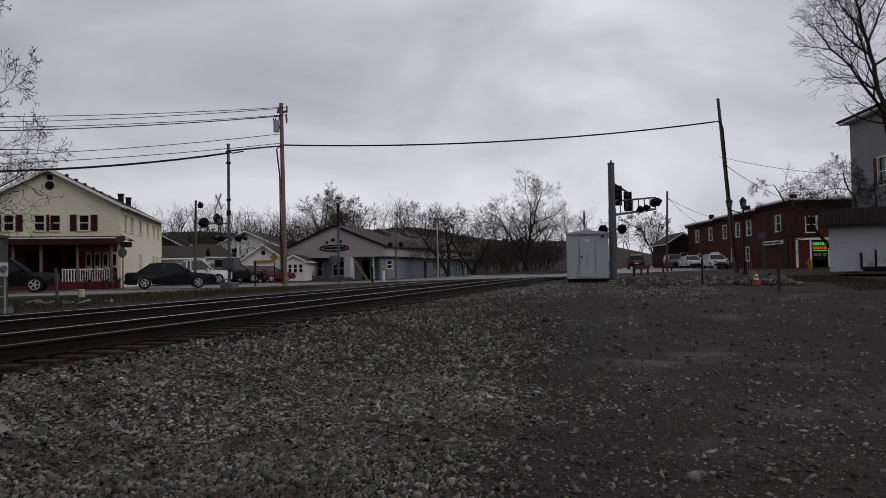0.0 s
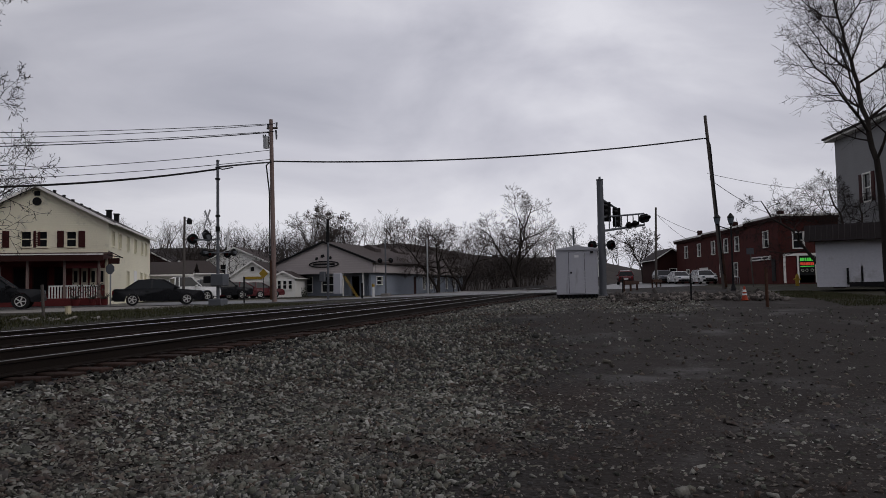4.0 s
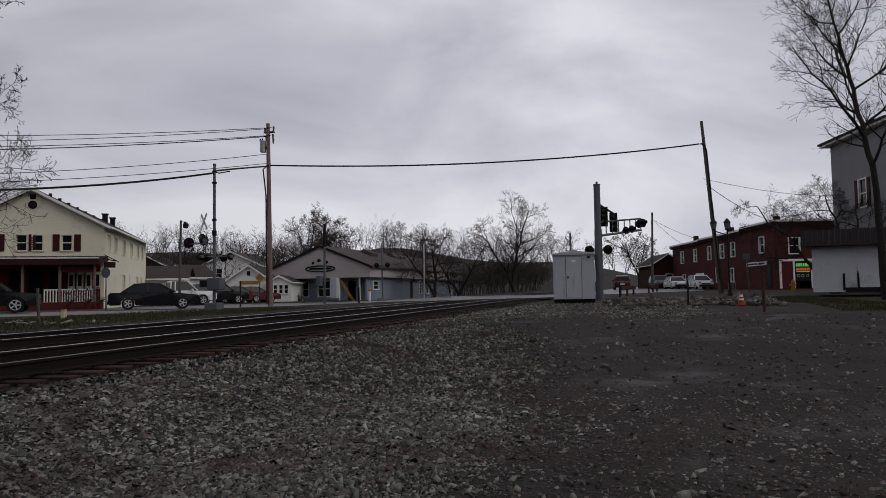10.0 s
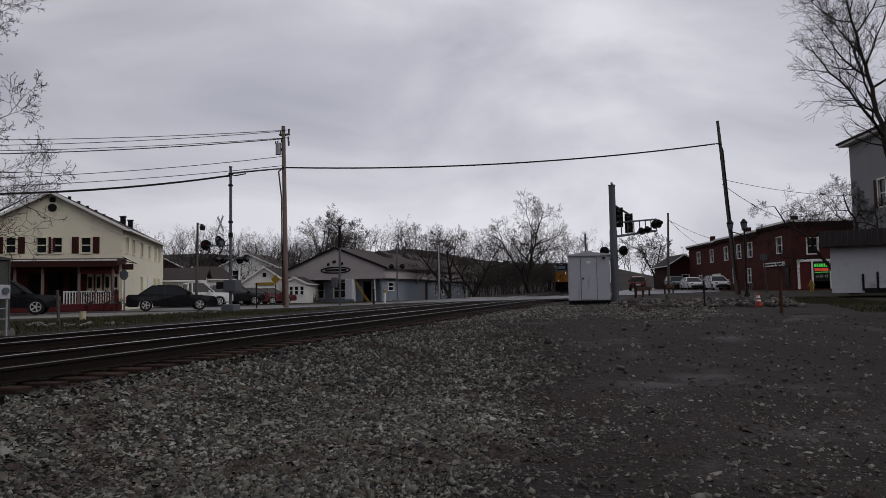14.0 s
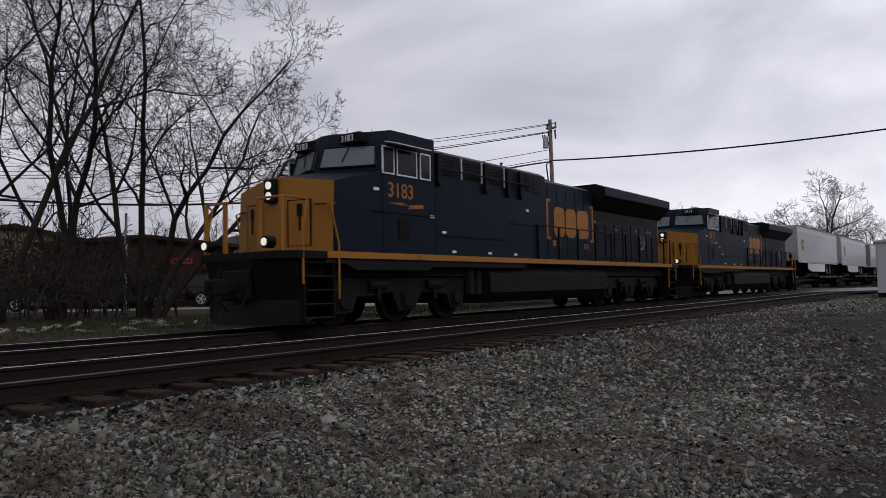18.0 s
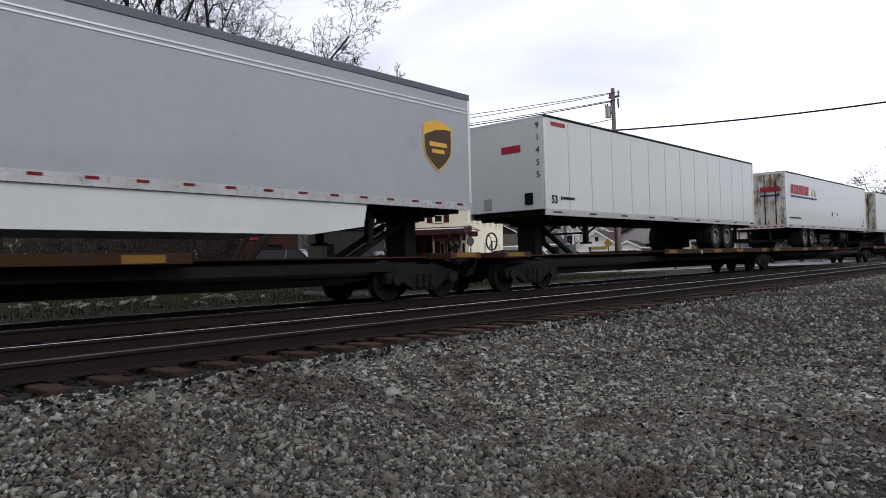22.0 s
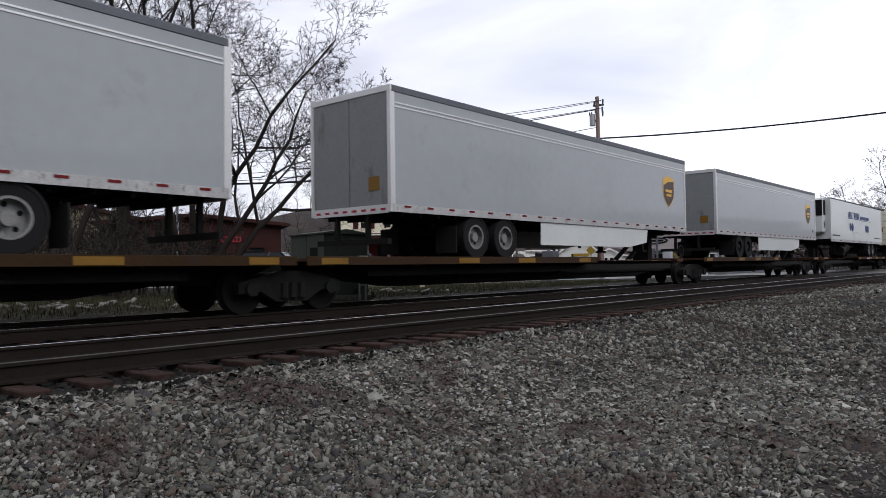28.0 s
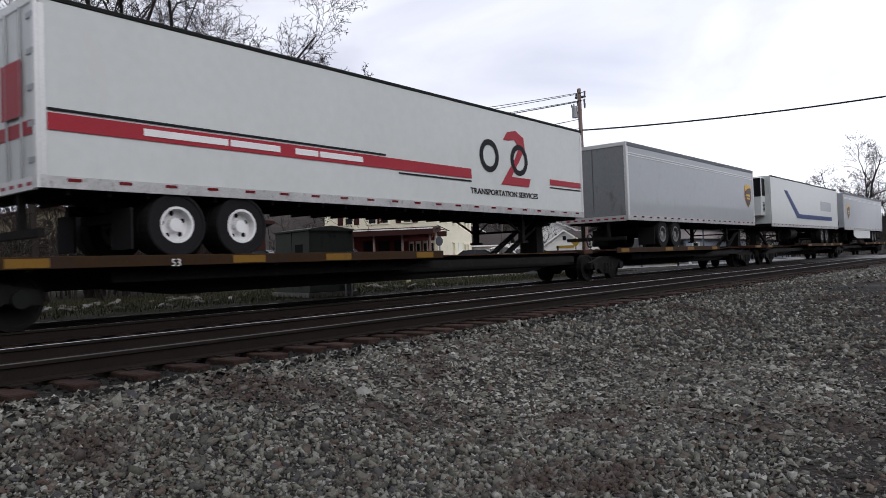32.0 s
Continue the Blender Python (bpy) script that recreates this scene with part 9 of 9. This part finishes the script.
unseen_hill()
woods("thicket", scatter(130, 61, 86, 116, 13.2, 30, 3.0, 5.8), "dark leafless thicket beside the line", 62, 3)
woods("trackside_brush", scatter(60, 63, 96, 150, 11.5, 15, 3.5, 6.5), "dark brush along the far side of the line", 64, 3)
wd = []
q = random.Random(71)
for k in range(300):
    a, d = q.uniform(-0.22, 1.0), q.uniform(150, 235)
    x, y = d * math.cos(a), d * math.sin(a)
    wd.append((x, y, q.uniform(6, 9.5), hill_z(x, y) - 1.4))
woods("far_woods", wd, "leafless woods on the hillside", 72, 2)
wl = []
for k in range(120):
    a, d = q.uniform(0.45, 1.35), q.uniform(75, 120)
    x, y = d * math.cos(a), d * math.sin(a)
    wl.append((x, y, q.uniform(4, 7.5), 0.0))
woods("back_woods", wl, "leafless trees behind the houses", 73, 3)
ww = []
for k in range(150):
    a, d = q.uniform(0.36, 0.66), q.uniform(98, 128)
    x, y = d * math.cos(a), d * math.sin(a)
    ww.append((x, y, q.uniform(6, 9.5), 0.5))
woods("town_woods", ww, "dark leafless woods behind the shops", 76, 3)
woods("brush", scatter(48, 77, 7.5, 14.0, 20.2, 24.5, 1.2, 2.9), "dense red-brown brush round the tree trunks", 78, 2)
woods("scrub", scatter(90, 74, 2, 17, 24, 31, 1.2, 4.2), "leafless scrub under the trees", 75, 2)


# ---- turf, weeds and litter beyond the tracks ----
def tufts(name, n, area, h, material, label, seed):
    rnd = random.Random(seed)
    vs, fs = [], []
    for _ in range(n):
        x, y = rnd.uniform(area[0], area[1]), rnd.uniform(area[2], area[3])
        z = gz(x, y) + 0.0
        a = rnd.uniform(0, 6.28)
        l = rnd.uniform(0.4, 1) * h
        w = 0.012
        o = len(vs)
        vs += [(x - w * math.sin(a), y + w * math.cos(a), z - 0.01), (x + w * math.sin(a), y - w * math.cos(a), z - 0.01), (x + math.cos(a) * l * 0.5, y + math.sin(a) * l * 0.5, z + l)]
        fs.append((o, o + 1, o + 2))
    me = bpy.data.meshes.new(name)
    me.from_pydata(vs, [], fs)
    me.materials.append(M[material])
    tagged(new(name, me), label, "grass", kind="stuff")


tufts("grass_strip", 26000, (-6, 34, 14.3, 21.5), 0.13, "grass", "short dull winter turf beyond the tracks", 81)
tufts("verge_grass", 9000, (24, 40, -9.6, -6.8), 0.10, "grass", "dull verge turf before the pale building", 82)
sh = bmesh.new()
q = random.Random(85)
for _ in range(60):
    x, y = q.uniform(6, 20), q.uniform(15.5, 19.5)
    m = Matrix.Translation((x, y, gz(x, y) + 0.02)) @ pose(0, 0, 0, q.uniform(-20, 20), q.uniform(-20, 20), q.uniform(0, 360))
    box(sh, -q.uniform(0.05, 0.25), q.uniform(0.05, 0.3), -0.04, 0.05, -0.02, 0.03, m)
tagged(part("debris", sh, "concrete"), "pale broken debris under the trees", "debris", kind="stuff")


# ---- ballast and gravel: loose stones ----
def stones(name, spots, sizes, label, seed, material="stone", chips=False):
    """Loose angular stones from a few uneven shapes, turned and sized at random."""
    rng = np.random.default_rng(seed)
    base = np.array([(x, y, z) for x in (-1, 1) for y in (-1, 1) for z in (-1, 1)], float) * 0.66
    tri = np.array([(0, 1, 3), (0, 3, 2), (4, 6, 7), (4, 7, 5), (0, 4, 5), (0, 5, 1), (2, 3, 7), (2, 7, 6), (0, 2, 6), (0, 6, 4), (1, 5, 7), (1, 7, 3)])
    if chips:
        base = np.array([(-0.7, -0.6, -0.5), (0.7, -0.6, -0.5), (0.7, 0.6, -0.5), (-0.7, 0.6, -0.5), (-0.4, 0, 0.6), (0.4, 0, 0.6)])
        tri = np.array([(0, 1, 5), (0, 5, 4), (1, 2, 5), (2, 3, 4), (2, 4, 5), (3, 0, 4)])
    n, nv = len(spots), len(base)
    v = base[None] * (1 + rng.normal(0, 0.16, (n, nv, 1))) + rng.normal(0, 0.16, (n, nv, 3))
    v = v * np.stack([rng.uniform(0.8, 1.6, n), rng.uniform(0.6, 1.1, n), rng.uniform(0.35, 0.75, n)], 1)[:, None]
    qn = rng.normal(size=(n, 4))
    qn[:, 1:3] *= 0.15 if chips else 0.5
    qn /= np.linalg.norm(qn, axis=1, keepdims=True)
    w, x, y, z = qn.T
    rot = np.stack([np.stack([1 - 2 * (y * y + z * z), 2 * (x * y - z * w), 2 * (x * z + y * w)], 1), np.stack([2 * (x * y + z * w), 1 - 2 * (x * x + z * z), 2 * (y * z - x * w)], 1), np.stack([2 * (x * z - y * w), 2 * (y * z + x * w), 1 - 2 * (x * x + y * y)], 1)], 1)
    v = np.einsum("nij,nkj->nki", rot, v) * sizes[:, None, None] + spots[:, None] + (sizes[:, None] * np.array([[0.0, 0.0, 0.25]]))[:, None]
    me = bpy.data.meshes.new(name)
    me.vertices.add(n * nv)
    me.vertices.foreach_set("co", v.astype(np.float32).ravel())
    f = (tri[None] + (np.arange(n) * nv)[:, None, None]).reshape(-1, 3)
    me.loops.add(f.size)
    me.loops.foreach_set("vertex_index", f.ravel().astype(np.int32))
    me.polygons.add(len(f))
    me.polygons.foreach_set("loop_start", np.arange(0, f.size, 3, dtype=np.int32))
    me.update()
    me.materials.append(M[material])
    tagged(new(name, me), label, "gravel", kind="stuff")


def gravel_spots(rng, n, x0, x1, ylo, yhi, keep):
    out = []
    xs, ys = rng.uniform(x0, x1, n), rng.uniform(ylo, yhi, n)
    u = rng.uniform(0, 1, n)
    for x, y, k in zip(xs, ys, u):
        if k < keep(x, y):
            z = gz(x, y)
            if -9 < y < 6.2:
                z += 0.05 * noise.noise((x * 0.5, y * 0.5, 0)) + 0.022 * noise.noise((x * 2.1, y * 2.1, 4))
            out.append((x, y, z))
    return np.array(out)


def lot_cover(x, y):
    """How thickly stones lie: full by the line, thin on the wet dirt of the lot."""
    edge = 0.012 * min(max(x - 7.0, 0.0), 18.0) ** 2
    k = min(max((y - edge + 1.1 * noise.noise((x * 0.45, y * 0.45, 9)) - 0.1) / 2.2, 0.0), 1.0)
    return 0.07 + 0.93 * k * k * (3 - 2 * k)


def fan_spots(rng, n, d0, d1, a0, a1):
    """Spots spread over a sector of the lot, denser near its point."""
    out = []
    ds, an, u = rng.uniform(d0, d1, n), np.radians(rng.uniform(a0, a1, n)), rng.uniform(0, 1, n)
    for d, a, k in zip(ds, an, u):
        x, y = d * math.cos(a), d * math.sin(a)
        if y + bend(x) < 6.32 and k < lot_cover(x, y):
            z = gz(x, y)
            if -9 < y < 6.2:
                z += 0.05 * noise.noise((x * 0.5, y * 0.5, 0)) + 0.022 * noise.noise((x * 2.1, y * 2.1, 4))
            out.append((x, y, z))
    return np.array(out)


rng = np.random.default_rng(5)
near = fan_spots(rng, 118000, 2.6, 10.5, -22, 88)
near_r = np.hypot(near[:, 0], near[:, 1])
near_size = rng.gamma(3.4, 0.0037, len(near)) * (0.8 + 0.04 * near_r) + 0.007
for k, (name, chosen, flat) in enumerate((("ballast_stones", near_r < 6.2, False), ("ballast_chips", near_r >= 6.2, True))):
    stones(name, near[chosen], near_size[chosen] * (1.1 if flat else 1.0), "grey angular ballast stones by the line", 6 + 7 * k, chips=flat)
mid = fan_spots(rng, 60000, 10.5, 24.0, -24, 60)
stones("gravel_stones", mid, rng.gamma(4.5, 0.0042, len(mid)) + 0.008, "grey gravel on the lot", 7)
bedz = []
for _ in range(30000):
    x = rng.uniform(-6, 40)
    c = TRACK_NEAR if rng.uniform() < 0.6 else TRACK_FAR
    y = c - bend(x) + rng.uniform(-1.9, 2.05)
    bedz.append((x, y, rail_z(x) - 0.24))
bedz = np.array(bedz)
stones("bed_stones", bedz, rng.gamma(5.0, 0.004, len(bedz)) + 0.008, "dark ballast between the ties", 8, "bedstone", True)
ridge_ = []
for _ in range(2600):
    x, y = rng.normal(30.0, 1.0), rng.uniform(-6.0, 0.2)
    ridge_.append((x, y, gz(x, y) + 0.10 * math.exp(-((x - 30.0) / 0.8) ** 2) * rng.uniform(0, 1.6)))
ridge_ = np.array(ridge_)
stones("rubble_ridge", ridge_, rng.gamma(6.0, 0.012, len(ridge_)) + 0.02, "low ridge of grey rubble across the lot", 9, "grit")
edge_ = []
for _ in range(14000):
    x, y = rng.uniform(22, 36), rng.uniform(-3.0, 6.0)
    edge_.append((x, y, gz(x, y)))
edge_ = np.array(edge_)
stones("far_gravel", edge_, rng.gamma(6.0, 0.004, len(edge_)) + 0.01, "coarse gravel towards the street", 10, chips=True)
grit = gravel_spots(rng, 80000, -7, 11.0, -8.5, 5.5, lambda x, y: 0.35 + 0.65 * min(1.0, math.exp(-(math.hypot(x, y) - 5.5) / 2.5)) if math.hypot(x, y) > 1.2 else 0.5)
stones("grit", grit, rng.gamma(3.0, 0.0029, len(grit)) + 0.005, "fine grey-brown grit over the wet lot", 12, "grit", True)


def motions():
    """The train runs through at an even speed."""
    for ob, s, length in moving:
        walk(ob, [(t, train_pose(s, length, t)) for t in range(0, 33)])


motions()
